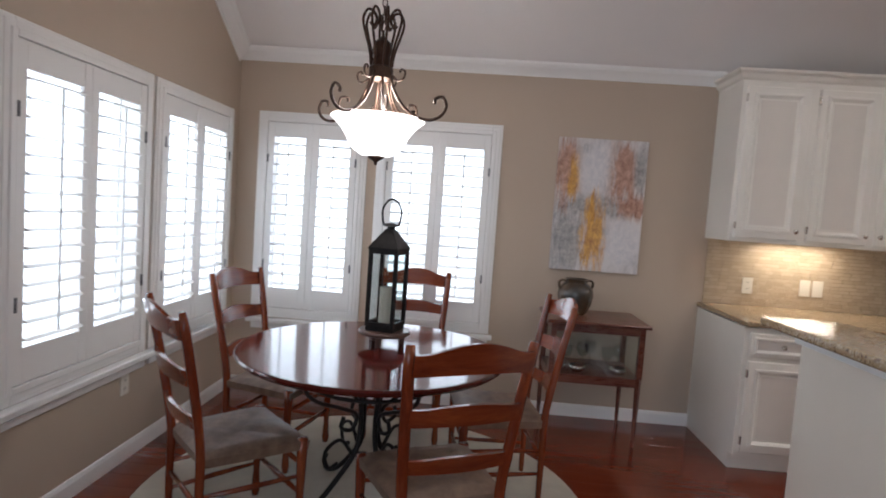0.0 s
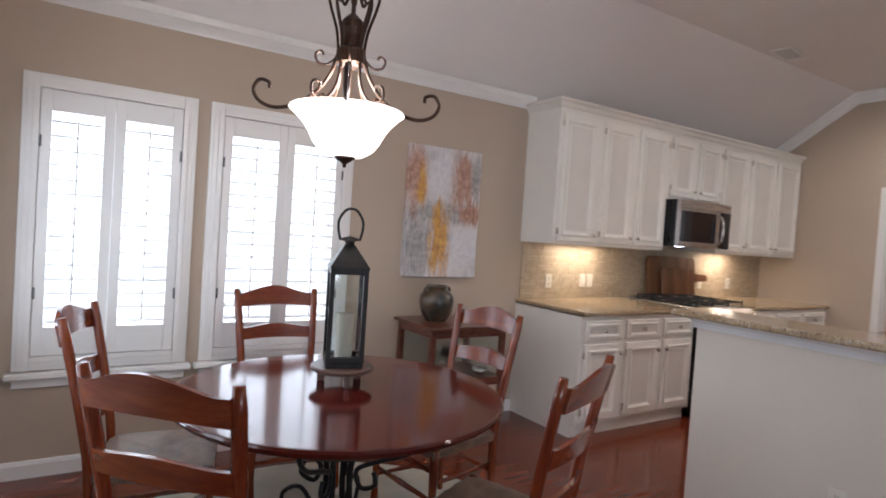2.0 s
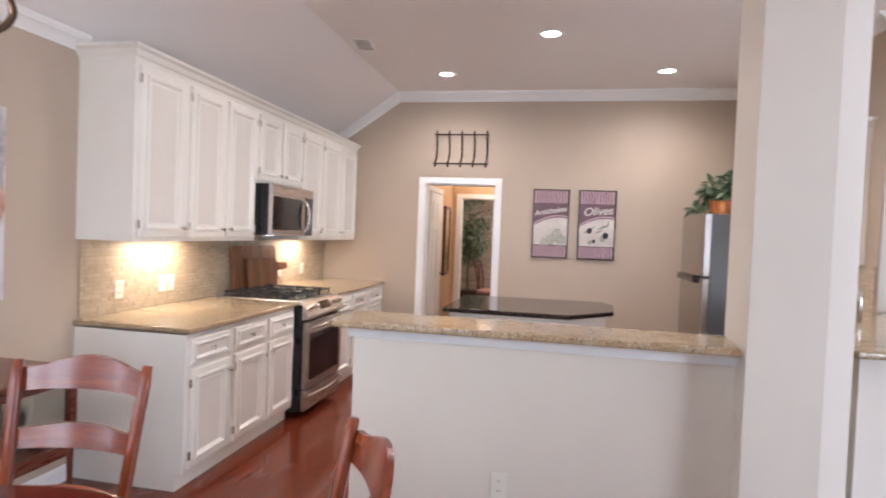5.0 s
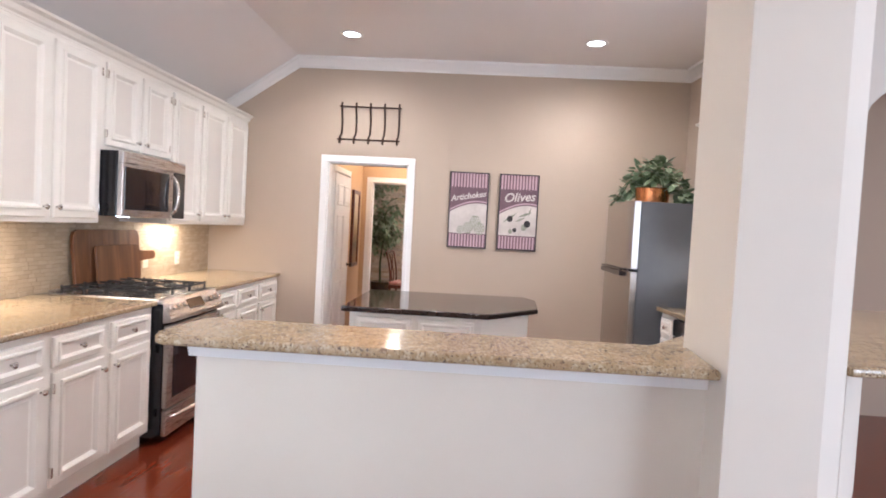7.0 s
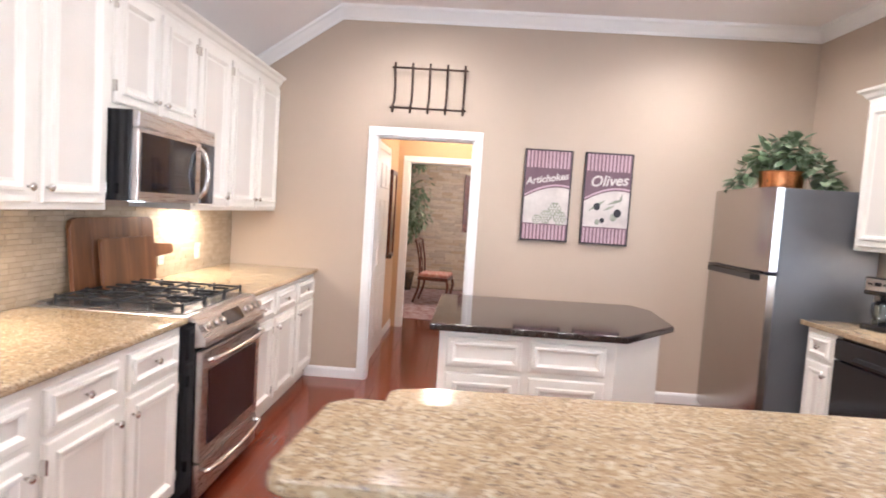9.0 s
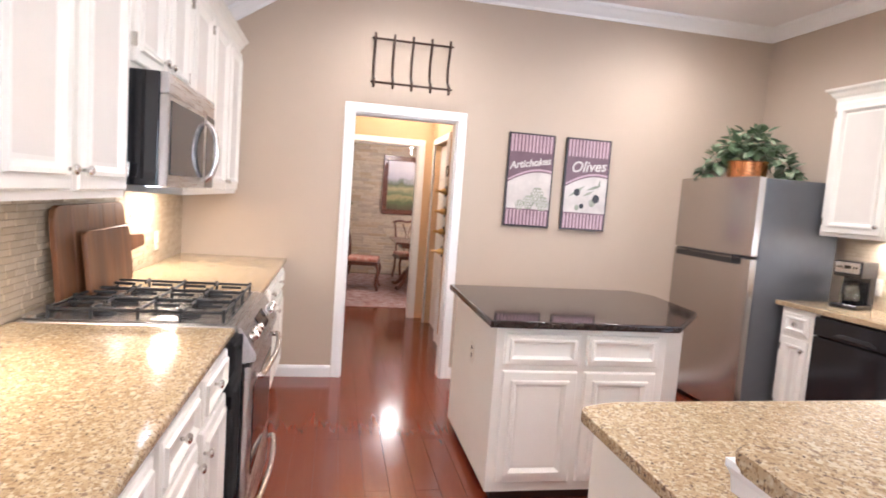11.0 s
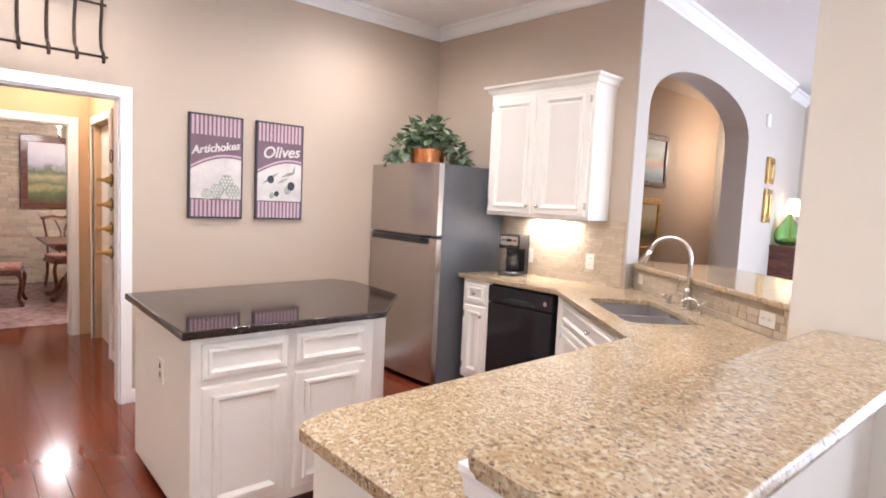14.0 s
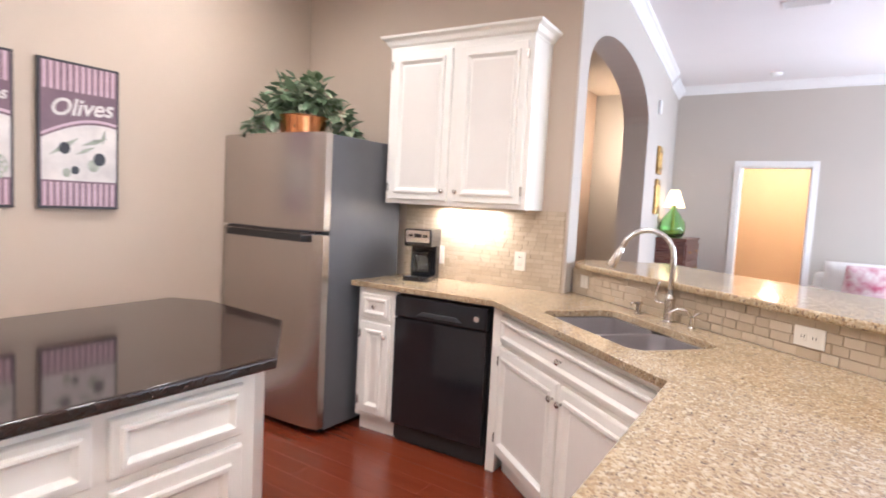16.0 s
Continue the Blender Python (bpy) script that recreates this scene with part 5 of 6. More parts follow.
part("body", lathe([(0.0, 0), (0.070, 0.0), (0.085, 0.02), (0.112, 0.09), (0.122, 0.16), (0.115, 0.215), (0.085, 0.255), (0.072, 0.265), (0.072, 0.285), (0.082, 0.295), (0.076, 0.298), (0.062, 0.285), (0.062, 0.262), (0.0, 0.22)], 32), M["glaze"], jar, smooth=50)
for s in (-1, 1):
    part("handle", tube(spline([(s * 0.072, 0, 0.275), (s * 0.105, 0, 0.283), (s * 0.125, 0, 0.26), (s * 0.118, 0, 0.215)], 5), 0.010, 8), M["glaze"], jar, smooth=True)

for ob in jar.children:
    ob.matrix_basis = Matrix.Diagonal((1.0, 1.0, 0.82, 1.0))

# round rug under the table
part("rug", lathe([(0, 0.0), (1.10, 0.0), (1.105, 0.004), (1.10, 0.0078), (0, 0.0078)], 72, m=Matrix.Translation((TX, TY + 0.02, 0))), M["rug"], None, "round flat beige rug under the dining table", category="rug")


# small wall things
def plate(x, y, z, rz, kind="socket", w=0.072, h=0.116, parent=None, label="ivory wall outlet plate"):
    """Its face looks towards -y at rz 0."""
    p = empty("wall_switch" if kind == "switch" else "wall_outlet", x, y, z, rz, label=label, category="outlet")
    part("plate", B(-w / 2, w / 2, -0.006, 0, -h / 2, h / 2, 0.002), M["plate"], p)
    if kind == "switch":
        part("toggle", B(-0.016, 0.016, -0.010, -0.0062, -0.032, 0.032, 0.001), M["plate"], p)
    else:
        off = ((0, 0.022), (0, -0.022)) if h > w else ((-0.022, 0), (0.022, 0))
        for dx, dz in off:
            part("socket", B(dx - 0.015, dx + 0.015, -0.0085, -0.0062, dz - 0.013, dz + 0.013, 0.001), M["plate"], p)
            bm = bmesh.new()
            for sx in (-0.006, 0.006):
                box(bm, dx + sx - 0.0012, dx + sx + 0.0012, -0.0092, -0.0087, dz - 0.005, dz + 0.006)
            part("slots", bm, M["dark_hole"], p)
    return p


for x in (2.50, 4.62, 5.12):
    plate(x, NY - 0.011, 1.07, 0, label="ivory outlet plate on the tiled backsplash")
for x in (2.90, 2.99):
    plate(x, NY - 0.011, 1.08, 0, "switch", label="ivory switch plate on the tiled backsplash")
south(plate(3.95, SY + 0.011, 1.09, 180, label="ivory outlet plate beside the arch"))
south(plate(4.52, SY + 0.011, 1.08, 180, label="ivory outlet plate behind the coffee maker"))
plate(PX0 - 0.001, 2.235, 0.40, -90, label="white outlet plate low on the half wall")
plate(WX + 0.001, 3.43, 0.42, 90, label="white outlet plate under the windows")
dd = (DG1 - DG0).normalized()
dn = Vector((dd.y, -dd.x)) * -1
if dn.y < 0:
    dn = -dn
dang = math.degrees(math.atan2(dd.y, dd.x))
for t, kind in ((0.30, "socket"), (1.66, "switch")):
    q = DG0 + dd * t + dn * 0.0105
    plate(q.x, q.y, 1.005, dang + 180, kind, 0.116 if kind == "socket" else 0.07, 0.072, label="ivory plate set sideways in the low tiled backsplash")

# the two food posters and the iron rack
M["poster_mauve"] = mottled("mauve_print", (0.115, 0.062, 0.078), (0.17, 0.10, 0.12), 0.35, 6, 60, 0.1)
M["poster_pink"] = mottled("pink_print", (0.42, 0.27, 0.30), (0.52, 0.36, 0.40), 0.35, 6, 60, 0.1)
M["poster_cream"] = mottled("cream_print", (0.46, 0.41, 0.38), (0.66, 0.60, 0.55), 0.35, 7, 60, 0.1)
M["poster_grey"] = mottled("grey_green_print", (0.16, 0.18, 0.13), (0.40, 0.40, 0.32), 0.35, 12, 60, 0.1)
M["frame_black"] = mottled("black_frame", (0.012, 0.010, 0.012), (0.022, 0.018, 0.02), 0.35, 9)


def flat(parent, name, pts, mat, d, label=""):
    bm = bmesh.new()
    bm.faces.new([bm.verts.new((x, -d, z)) for x, z in pts])
    return part(name, bm, mat, parent, label)


def words(parent, name, text, size, x, z, d, mat, rot=0.0, shear=0.3):
    cu = bpy.data.curves.new(name, "FONT")
    cu.body, cu.size, cu.shear, cu.extrude, cu.offset = text, size, shear, 0.0004, 0.0022
    tmp = bpy.data.objects.new(name, cu)
    me = bpy.data.meshes.new_from_object(tmp)
    bpy.data.objects.remove(tmp)
    me.materials.clear()
    me.materials.append(mat)
    ob = new(name, me)
    ob.parent = parent
    ob.matrix_basis = pose(x, -d, z, 90, 0, 0) @ pose(0, 0, 0, 0, 0, rot)
    return ob


def poster(y, title, kind):
    p = empty("food_poster", EX - 0.0, y, 1.285, -90, label=f"black-framed mauve poster lettered {title} on the kitchen wall", category="poster")
    w, h = 0.39, 0.75
    part("panel", B(0, w, -0.028, -0.001, 0, h, 0.002), M["frame_black"], p)
    flat(p, "print", [(0.012, 0.012), (w - 0.012, 0.012), (w - 0.012, h - 0.012), (0.012, h - 0.012)], M["poster_mauve"], 0.0286)
    for z0, z1 in ((0.014, 0.135), (h - 0.150, h - 0.014)):
        flat(p, "striped_band", [(0.014, z0), (w - 0.014, z0), (w - 0.014, z1), (0.014, z1)], M["poster_mauve"], 0.0290)
        for i in range(12):
            x = 0.020 + i * 0.0298
            flat(p, "stripe", [(x, z0), (x + 0.017, z0), (x + 0.017, z1), (x, z1)], M["poster_pink"], 0.0294)
    arch = [(0.014 + 0.0 + (w - 0.028) * i / 14, 0.30 + 0.145 * math.sin(math.pi * (0.12 + 0.50 * i / 14))) for i in range(15)]
    flat(p, "arched_field", [(w - 0.014, 0.145), *arch[::-1], (0.014, 0.145)], M["poster_cream"], 0.0290)
    band = [(x, z + 0.012) for x, z in arch] + [(x, z + 0.026) for x, z in arch[::-1]]
    flat(p, "arched_line", band, M["poster_pink"], 0.0292)
    if kind == "leaf":
        rnd = random.Random(2)
        for k, (cx, cz, r) in enumerate(((0.27, 0.265, 0.055), (0.20, 0.20, 0.052), (0.315, 0.195, 0.055), (0.125, 0.175, 0.038))):
            d = 0.0292 + 0.0006 * k
            flat(p, "artichoke", [(cx + r * math.cos(t * 0.524) * (1 - 0.10 * (t % 2)), cz + r * math.sin(t * 0.524) * (1.15 - 0.10 * (t % 2))) for t in range(12)], M["poster_grey"], d)
            bm = bmesh.new()
            for row in range(4):
                for j in range(4 - row % 2):
                    px = cx + r * (-0.66 + 0.44 * j + 0.22 * (row % 2))
                    pz = cz + r * (-0.75 + 0.42 * row)
                    a = r * 0.17
                    bm.faces.new([bm.verts.new((px + u_ * a, -d - 0.0002, pz + v_ * a)) for u_, v_ in ((-1, 0), (0, -0.6), (1, 0), (0.5, 1.3), (0, 2.0), (-0.5, 1.3))])
            part("artichoke_scales", bm, M["poster_cream"], p)
    else:
        for cx, cz, r, mt in ((0.12, 0.31, 0.028, "frame_black"), (0.29, 0.265, 0.032, "frame_black"), (0.26, 0.23, 0.030, "poster_grey"), (0.13, 0.185, 0.022, "poster_grey"), (0.17, 0.20, 0.020, "frame_black")):
            flat(p, "olive", [(cx + r * math.cos(t * 0.524), cz + r * 1.1 * math.sin(t * 0.524)) for t in range(12)], M[mt], 0.0292 + r * 0.01)
        for x0, z0, x1, z1 in ((0.05, 0.27, 0.19, 0.37), (0.20, 0.33, 0.33, 0.38), (0.17, 0.28, 0.27, 0.33), (0.30, 0.34, 0.32, 0.43)):
            dx, dz = (x1 - x0), (z1 - z0)
            flat(p, "leaf", [(x0, z0), (x0 + dx * 0.5 + dz * 0.10, z0 + dz * 0.5 - dx * 0.10), (x1, z1), (x0 + dx * 0.5 - dz * 0.10, z0 + dz * 0.5 + dx * 0.10)], M["poster_grey"], 0.0293)
    if kind == "leaf":
        words(p, "lettering", title, 0.078, 0.022, 0.458, 0.0296, M["poster_cream"], 10)
    else:
        words(p, "lettering", title, 0.120, 0.050, 0.472, 0.0296, M["poster_cream"], 5)
    return p


poster(2.31, "Artichokes", "leaf")
poster(1.82, "Olives", "olive")

rk = empty("iron_wall_rack", EX, 3.42, 2.26, -90, label="wrought iron rack with upright curved bars above the doorway", category="wall rack")
for z, d in ((0.36, 0.05), (0.03, 0.10)):
    part("rail", tube([(-0.02, -d, z), (0.60, -d, z)], 0.008, 8), M["bronze"], rk, smooth=True)
for i in range(5):
    x = 0.005 + i * 0.1425
    part("bar", tube(spline([(x, -0.05, 0.40), (x, -0.055, 0.35), (x, -0.012, 0.22), (x, -0.03, 0.10), (x, -0.10, 0.05), (x, -0.115, 0.0), (x, -0.09, 0.0)], 4), 0.0095, 8), M["bronze"], rk, smooth=True)
    part("knuckle", lathe([(0, -0.018), (0.014, -0.010), (0.014, 0.010), (0, 0.018)], 10, m=Matrix.Translation((x, -0.10, 0.03))), M["bronze"], rk, smooth=True)
for x in (0.0, 0.575):
    part("bracket", tube([(x, 0, 0.36), (x, -0.05, 0.36)], 0.006, 8), M["bronze"], rk)


# leaves
def foliage(name, parent, centres, count, size, seed, mat, droop=0.3):
    """Many small folded leaves round the given centres (x, y, z, radius)."""
    rnd = random.Random(seed)
    bm = bmesh.new()
    for _ in range(count):
        cx, cy, cz, r = rnd.choice(centres)
        while True:
            p = Vector((rnd.uniform(-1, 1), rnd.uniform(-1, 1), rnd.uniform(-1, 1)))
            if 0.25 < p.length < 1:
                break
        o = Vector((cx, cy, cz)) + p * r
        s = size * rnd.uniform(0.6, 1.25)
        d = (p.normalized() + Vector((rnd.uniform(-.6, .6), rnd.uniform(-.6, .6), rnd.uniform(-.6, .3) - droop))).normalized()
        side = d.cross(Vector((rnd.uniform(-.3, .3), rnd.uniform(-.3, .3), 1))).normalized()
        nrm = side.cross(d).normalized()
        q = [o, o + d * s * 0.30 + side * s * 0.40 + nrm * s * 0.12, o + d * s * 0.70 + side * s * 0.30 + nrm * s * 0.08, o + d * s, o + d * s * 0.70 - side * s * 0.30 + nrm * s * 0.08, o + d * s * 0.30 - side * s * 0.40 + nrm * s * 0.12, o + d * s * 0.5]
        vv = [bm.verts.new(t) for t in q]
        for f in ((0, 1, 6), (1, 2, 6), (2, 3, 6), (3, 4, 6), (4, 5, 6), (5, 0, 6)):
            bm.faces.new([vv[i] for i in f])
    me = bpy.data.meshes.new(name)
    bm.to_mesh(me)
    bm.free()
    me.materials.append(mat)
    ob = new(name, me)
    ob.parent = parent
    return tagged(ob, kind="stuff")


ivy = empty("potted_ivy", 5.32, 0.46, 1.78, 50, label="trailing green ivy in a hammered copper pot on the refrigerator", category="plant")
part("pot", lathe([(0, 0), (0.135, 0.0), (0.140, 0.006), (0.150, 0.135), (0.158, 0.145), (0.150, 0.148), (0.142, 0.135), (0.0, 0.125)], 32), M["copper"], ivy, "hammered copper pot", smooth=40)
cl = [(0, -0.03, 0.30, 0.10), (0.12, 0.0, 0.28, 0.08), (-0.12, 0, 0.28, 0.08), (0.05, 0.03, 0.33, 0.09), (-0.06, -0.05, 0.33, 0.09), (0.16, -0.02, 0.25, 0.07), (-0.17, -0.02, 0.25, 0.07), (0.25, -0.02, 0.16, 0.08), (-0.26, 0.0, 0.17, 0.08), (0.32, 0.0, 0.08, 0.06), (-0.32, 0.0, 0.08, 0.06), (-0.08, 0.05, 0.24, 0.08), (0.08, 0.05, 0.24, 0.08), (-0.37, 0.0, 0.05, 0.04), (0.36, 0.0, 0.04, 0.04)]
foliage("leaves", ivy, [(0.86 * a, b, c, r) for a, b, c, r in cl], 430, 0.085, 11, M["leaf"])
for i in range(9):
    a = radians(40 * i)
    part("stem", tube(spline([(0, 0, 0.12), (0.10 * math.cos(a), 0.08 * math.sin(a), 0.25), (0.24 * math.cos(a), 0.10 * math.sin(a), 0.21), (0.34 * math.cos(a), 0.14 * math.sin(a), 0.06)], 4), 0.0025, 5), M["stem"], ivy)


# cutting boards behind the cooktop
big = empty("cutting_board", 3.715, 4.695, 0.9452, label="large old plank cutting board leaning behind the cooktop", category="cutting board")
for i, (x0, x1) in enumerate(((0.0, 0.155), (0.156, 0.31), (0.311, 0.47), (0.471, 0.62), (0.621, 0.745))):
    r = 0.05
    top = [(x1, 0.385), (x0, 0.385)]
    if i == 0:
        top = [(x1, 0.385), (r, 0.385), (0.015, 0.37), (0.0, 0.335)]
    if i == 4:
        top = [(x1, 0.335), (x1 - 0.015, 0.37), (x1 - r, 0.385), (x0, 0.385)]
    part("plank", prism([(x0, 0), (x1, 0)] + top, 0, 0.022, 0.002), M["board"], big).matrix_basis = pose(0, 0, 0, 85)
small = part("cutting_board", prism(soft([(0, 0), (0.51, 0), (0.51, 0.145), (0.73, 0.15), (0.73, 0.215), (0.51, 0.22), (0.51, 0.275), (0, 0.275)], 0.03, 3, {0, 1, 3, 4, 6, 7}), 0, 0.020, 0.004), M["board"], None, "smaller worn wooden cutting board leaning on the larger one", category="cutting board")
small.matrix_basis = pose(3.885, 4.650, 0.9455, 84)

# sink
su = math.degrees(math.atan2(u.y, u.x))
sink = empty("sink", SINK.x, SINK.y, 0, su, label="double stainless steel sink under the granite worktop", category="sink")


def bowl(x0, x1, y0, y1, depth):
    bm = bmesh.new()
    top = CTR - GT - 0.001
    cx, cy, a, b = (x0 + x1) / 2, (y0 + y1) / 2, (x1 - x0) / 2, (y1 - y0) / 2

    def ring(aa, bb, r, z):
        out = []
        for sx, sy, a0 in ((1, 1, 0), (-1, 1, 90), (-1, -1, 180), (1, -1, 270)):
            for i in range(6):
                t = radians(a0 + 18 * i)
                out.append(bm.verts.new((cx + sx * (aa - r) + r * math.cos(t), cy + sy * (bb - r) + r * math.sin(t), z)))
        return out
    rs = [ring(a + 0.012, b + 0.012, 0.07, top), ring(a, b, 0.06, top), ring(a - 0.006, b - 0.006, 0.06, top - depth + 0.03), ring(a - 0.03, b - 0.03, 0.05, top - depth), ring(0.03, 0.03, 0.028, top - depth - 0.006)]
    for p, q in zip(rs, rs[1:]):
        for i in range(24):
            bm.faces.new((p[i], p[(i + 1) % 24], q[(i + 1) % 24], q[i]))
    bm.faces.new(rs[-1])
    return part("bowl", bm, M["sink_steel"], sink, "brushed steel bowl", smooth=50)


bowl(-0.355, -0.012, -0.185, 0.185, 0.19)
bowl(0.012, 0.355, -0.185, 0.185, 0.17)

# faucet, soap pump and small tap
FX, FYY = 3.00, 0.335
tap = empty("kitchen_faucet", FX, FYY, CTR, 0, label="satin nickel gooseneck kitchen faucet with a pull-down spray", category="faucet")
part("base", lathe([(0.030, 0), (0.030, 0.006), (0.024, 0.012), (0.022, 0.10), (0.026, 0.11), (0.022, 0.12), (0.017, 0.13)], 20), M["chrome"], tap, smooth=40)
sd = Vector((0.93, 0.36)).normalized()
arc = [(0, 0, 0.12), (0, 0, 0.30)] + [(0.115 * (1 - math.cos(radians(t))) * sd.x, 0.115 * (1 - math.cos(radians(t))) * sd.y, 0.30 + 0.115 * math.sin(radians(t))) for t in range(20, 165, 18)]
part("spout", tube(arc, 0.0125, 12), M["chrome"], tap, smooth=True)
e = Vector(arc[-1])
d = (e - Vector(arc[-2])).normalized()
part("spray_head", tube([e, e + d * 0.03, e + d * 0.10, e + d * 0.105], 0.022, 14, taper=[0.62, 0.75, 1.0, 0.9]), M["chrome"], tap, smooth=True)
part("lever", tube(spline([(0.018, 0.0, 0.085), (0.055, 0.005, 0.09), (0.062, 0.006, 0.12), (0.050, 0.004, 0.18)], 5), 0.006, 8, ), M["chrome"], tap, smooth=True)
pump = empty("soap_pump", 3.16, 0.24, CTR, 0, label="satin nickel soap pump beside the sink", category="soap dispenser")
part("base", lathe([(0.020, 0), (0.020, 0.006), (0.013, 0.012), (0.013, 0.045), (0.018, 0.05), (0.018, 0.062), (0, 0.064)], 16), M["chrome"], pump, smooth=40)
part("nozzle", tube([(0, 0, 0.056), (0.02, 0.03, 0.058), (0.025, 0.045, 0.050)], 0.006, 8), M["chrome"], pump, smooth=True)
tp = empty("filter_tap", 2.885, 0.42, CTR, 0, label="small curved satin nickel filter tap", category="faucet")
part("base", lathe([(0.018, 0), (0.018, 0.006), (0.012, 0.012), (0.012, 0.045), (0.016, 0.05), (0, 0.052)], 16), M["chrome"], tp, smooth=40)
part("spout", tube(spline([(0, 0, 0.045), (0.02, 0.01, 0.075), (0.055, 0.025, 0.082), (0.085, 0.04, 0.065), (0.09, 0.042, 0.05)], 5), 0.006, 8), M["chrome"], tp, smooth=True)
part("lever", tube([(0, 0, 0.05), (-0.02, -0.01, 0.07), (-0.03, -0.012, 0.072)], 0.005, 8), M["chrome"], tp)

# coffee maker
cm = empty("coffee_maker", 4.53, 0.16, CTR, 198, label="black coffee maker with a silver panel and a glass carafe", category="coffee maker")
part("base", B(-0.085, 0.085, -0.11, 0.11, 0, 0.035, 0.006, 2), M["black"], cm)
part("tower", B(-0.085, 0.085, 0.03, 0.11, 0.036, 0.24, 0.006, 2), M["black"], cm)
part("head", B(-0.088, 0.088, -0.105, 0.11, 0.215, 0.325, 0.010, 2), M["black"], cm)
part("panel", B(-0.075, 0.075, -0.1085, -0.1055, 0.245, 0.315, 0.003), M["steel_h"], cm, "silver control panel")
part("display", B(-0.022, 0.022, -0.1105, -0.109, 0.272, 0.295), M["black_glass"], cm)
for x in (-0.055, -0.038, 0.038, 0.055):
    part("button", B(x - 0.006, x + 0.006, -0.1105, -0.109, 0.275, 0.290), M["black"], cm)
part("carafe", lathe([(0, 0.038), (0.050, 0.038), (0.062, 0.06), (0.064, 0.10), (0.050, 0.15), (0.044, 0.17), (0.041, 0.17), (0.047, 0.15), (0.060, 0.10), (0.058, 0.062), (0, 0.042)], 24, m=Matrix.Translation((0, -0.035, 0))), M["clear"], cm, "glass carafe", smooth=True)
part("carafe_lid", lathe([(0.046, 0.170), (0.046, 0.182), (0, 0.186)], 20, m=Matrix.Translation((0, -0.035, 0))), M["black"], cm)
part("carafe_handle", tube(spline([(0.0, -0.080, 0.165), (0.0, -0.125, 0.165), (0.0, -0.130, 0.11), (0.0, -0.100, 0.07)], 5), 0.009, 8), M["black"], cm, smooth=True)

# ceiling things
for x, y in CANS:
    c = empty("recessed_downlight", x, y, CEIL, 0, label="lit white recessed ceiling light", category="downlight", group="recessed ceiling lights")
    part("trim_ring", lathe([(0.072, -0.001), (0.074, -0.006), (0.098, -0.005), (0.100, -0.0005)], 28), M["trim"], c, smooth=True)
    part("lens", lathe([(0, -0.003), (0.0715, -0.002)], 24), M["lamp_face"], c, "glowing lamp face").visible_shadow = False


def vent(x, y, z, rz, w, h):
    v_ = empty("ceiling_vent", x, y, z, rz, label="white slatted ceiling air vent", category="vent")
    bm = bmesh.new()
    for q in ((-w / 2, w / 2, -h / 2, -h / 2 + 0.02), (-w / 2, w / 2, h / 2 - 0.02, h / 2), (-w / 2, -w / 2 + 0.02, -h / 2 + 0.02, h / 2 - 0.02), (w / 2 - 0.02, w / 2, -h / 2 + 0.02, h / 2 - 0.02)):
        box(bm, *q, -0.010, -0.001)
    part("frame", bm, M["trim"], v_)
    # flat black sheet in place of the shaded duct, which is not cut
    part("duct", B(-w / 2 + 0.02, w / 2 - 0.02, -h / 2 + 0.02, h / 2 - 0.02, -0.003, -0.001), M["dark_hole"], v_, "dark duct opening")
    k = int((h - 0.04) / 0.016)
    for i in range(k):
        y0 = -h / 2 + 0.024 + i * 0.016
        part("slat", B(-w / 2 + 0.02, w / 2 - 0.02, y0, y0 + 0.008, -0.009, -0.004), M["trim"], v_)


vent(4.06, 3.73, CEIL, 8, 0.32, 0.17)
vent(2.70, -2.2, CEIL, 0, 0.34, 0.17)
sm = empty("smoke_detector", 3.05, -4.55, CEIL, 0, label="round white smoke detector on the living room ceiling", category="smoke detector")
part("body", lathe([(0, -0.035), (0.045, -0.034), (0.06, -0.022), (0.065, -0.001)], 24), M["trim"], sm, smooth=50)

# living room end: chest, lamp, bottle, frames, sofa
CHX, CHY = 3.74, -4.72
ch = empty("chest_of_drawers", CHX, CHY, 0, 0, label="dark mahogany chest of drawers against the wall", category="chest of drawers")
cd_w, cd_l = 0.38, 0.84
part("body", B(0.01, cd_w, 0.01, cd_l - 0.01, 0.05, 1.12), M["mahogany"], ch)
part("top", B(-0.01, cd_w + 0.01, -0.01, cd_l + 0.01, 1.12, 1.15, 0.006, 2), M["mahogany"], ch)
part("plinth", B(0.03, cd_w, 0.03, cd_l - 0.03, 0.0, 0.05), M["mahogany"], ch)
for i in range(5):
    z = 0.08 + i * 0.205
    dr = part("drawer", B(-0.008, 0.010, 0.04, cd_l - 0.04, z, z + 0.19, 0.004), M["mahogany"], ch)
    for y in (0.2, cd_l - 0.2):
        part("pull", tube(spline([(-0.008, y - 0.04, z + 0.10), (-0.028, y - 0.03, z + 0.085), (-0.030, y, z + 0.078), (-0.028, y + 0.03, z + 0.085), (-0.008, y + 0.04, z + 0.10)], 3), 0.004, 6), M["gold"], dr, "brass drawer pull")
tl = empty("table_lamp", 3.985, -4.29, 1.15, 0, label="table lamp with a lit fluted cream shade", category="table lamp")
part("stem", lathe([(0.07, 0), (0.07, 0.015), (0.025, 0.03), (0.014, 0.10), (0.028, 0.16), (0.014, 0.22), (0.022, 0.28), (0.010, 0.32), (0.008, 0.40)], 16), M["gold"], tl, smooth=True)
bm = bmesh.new()
k = 32
lo_, hi_ = [], []
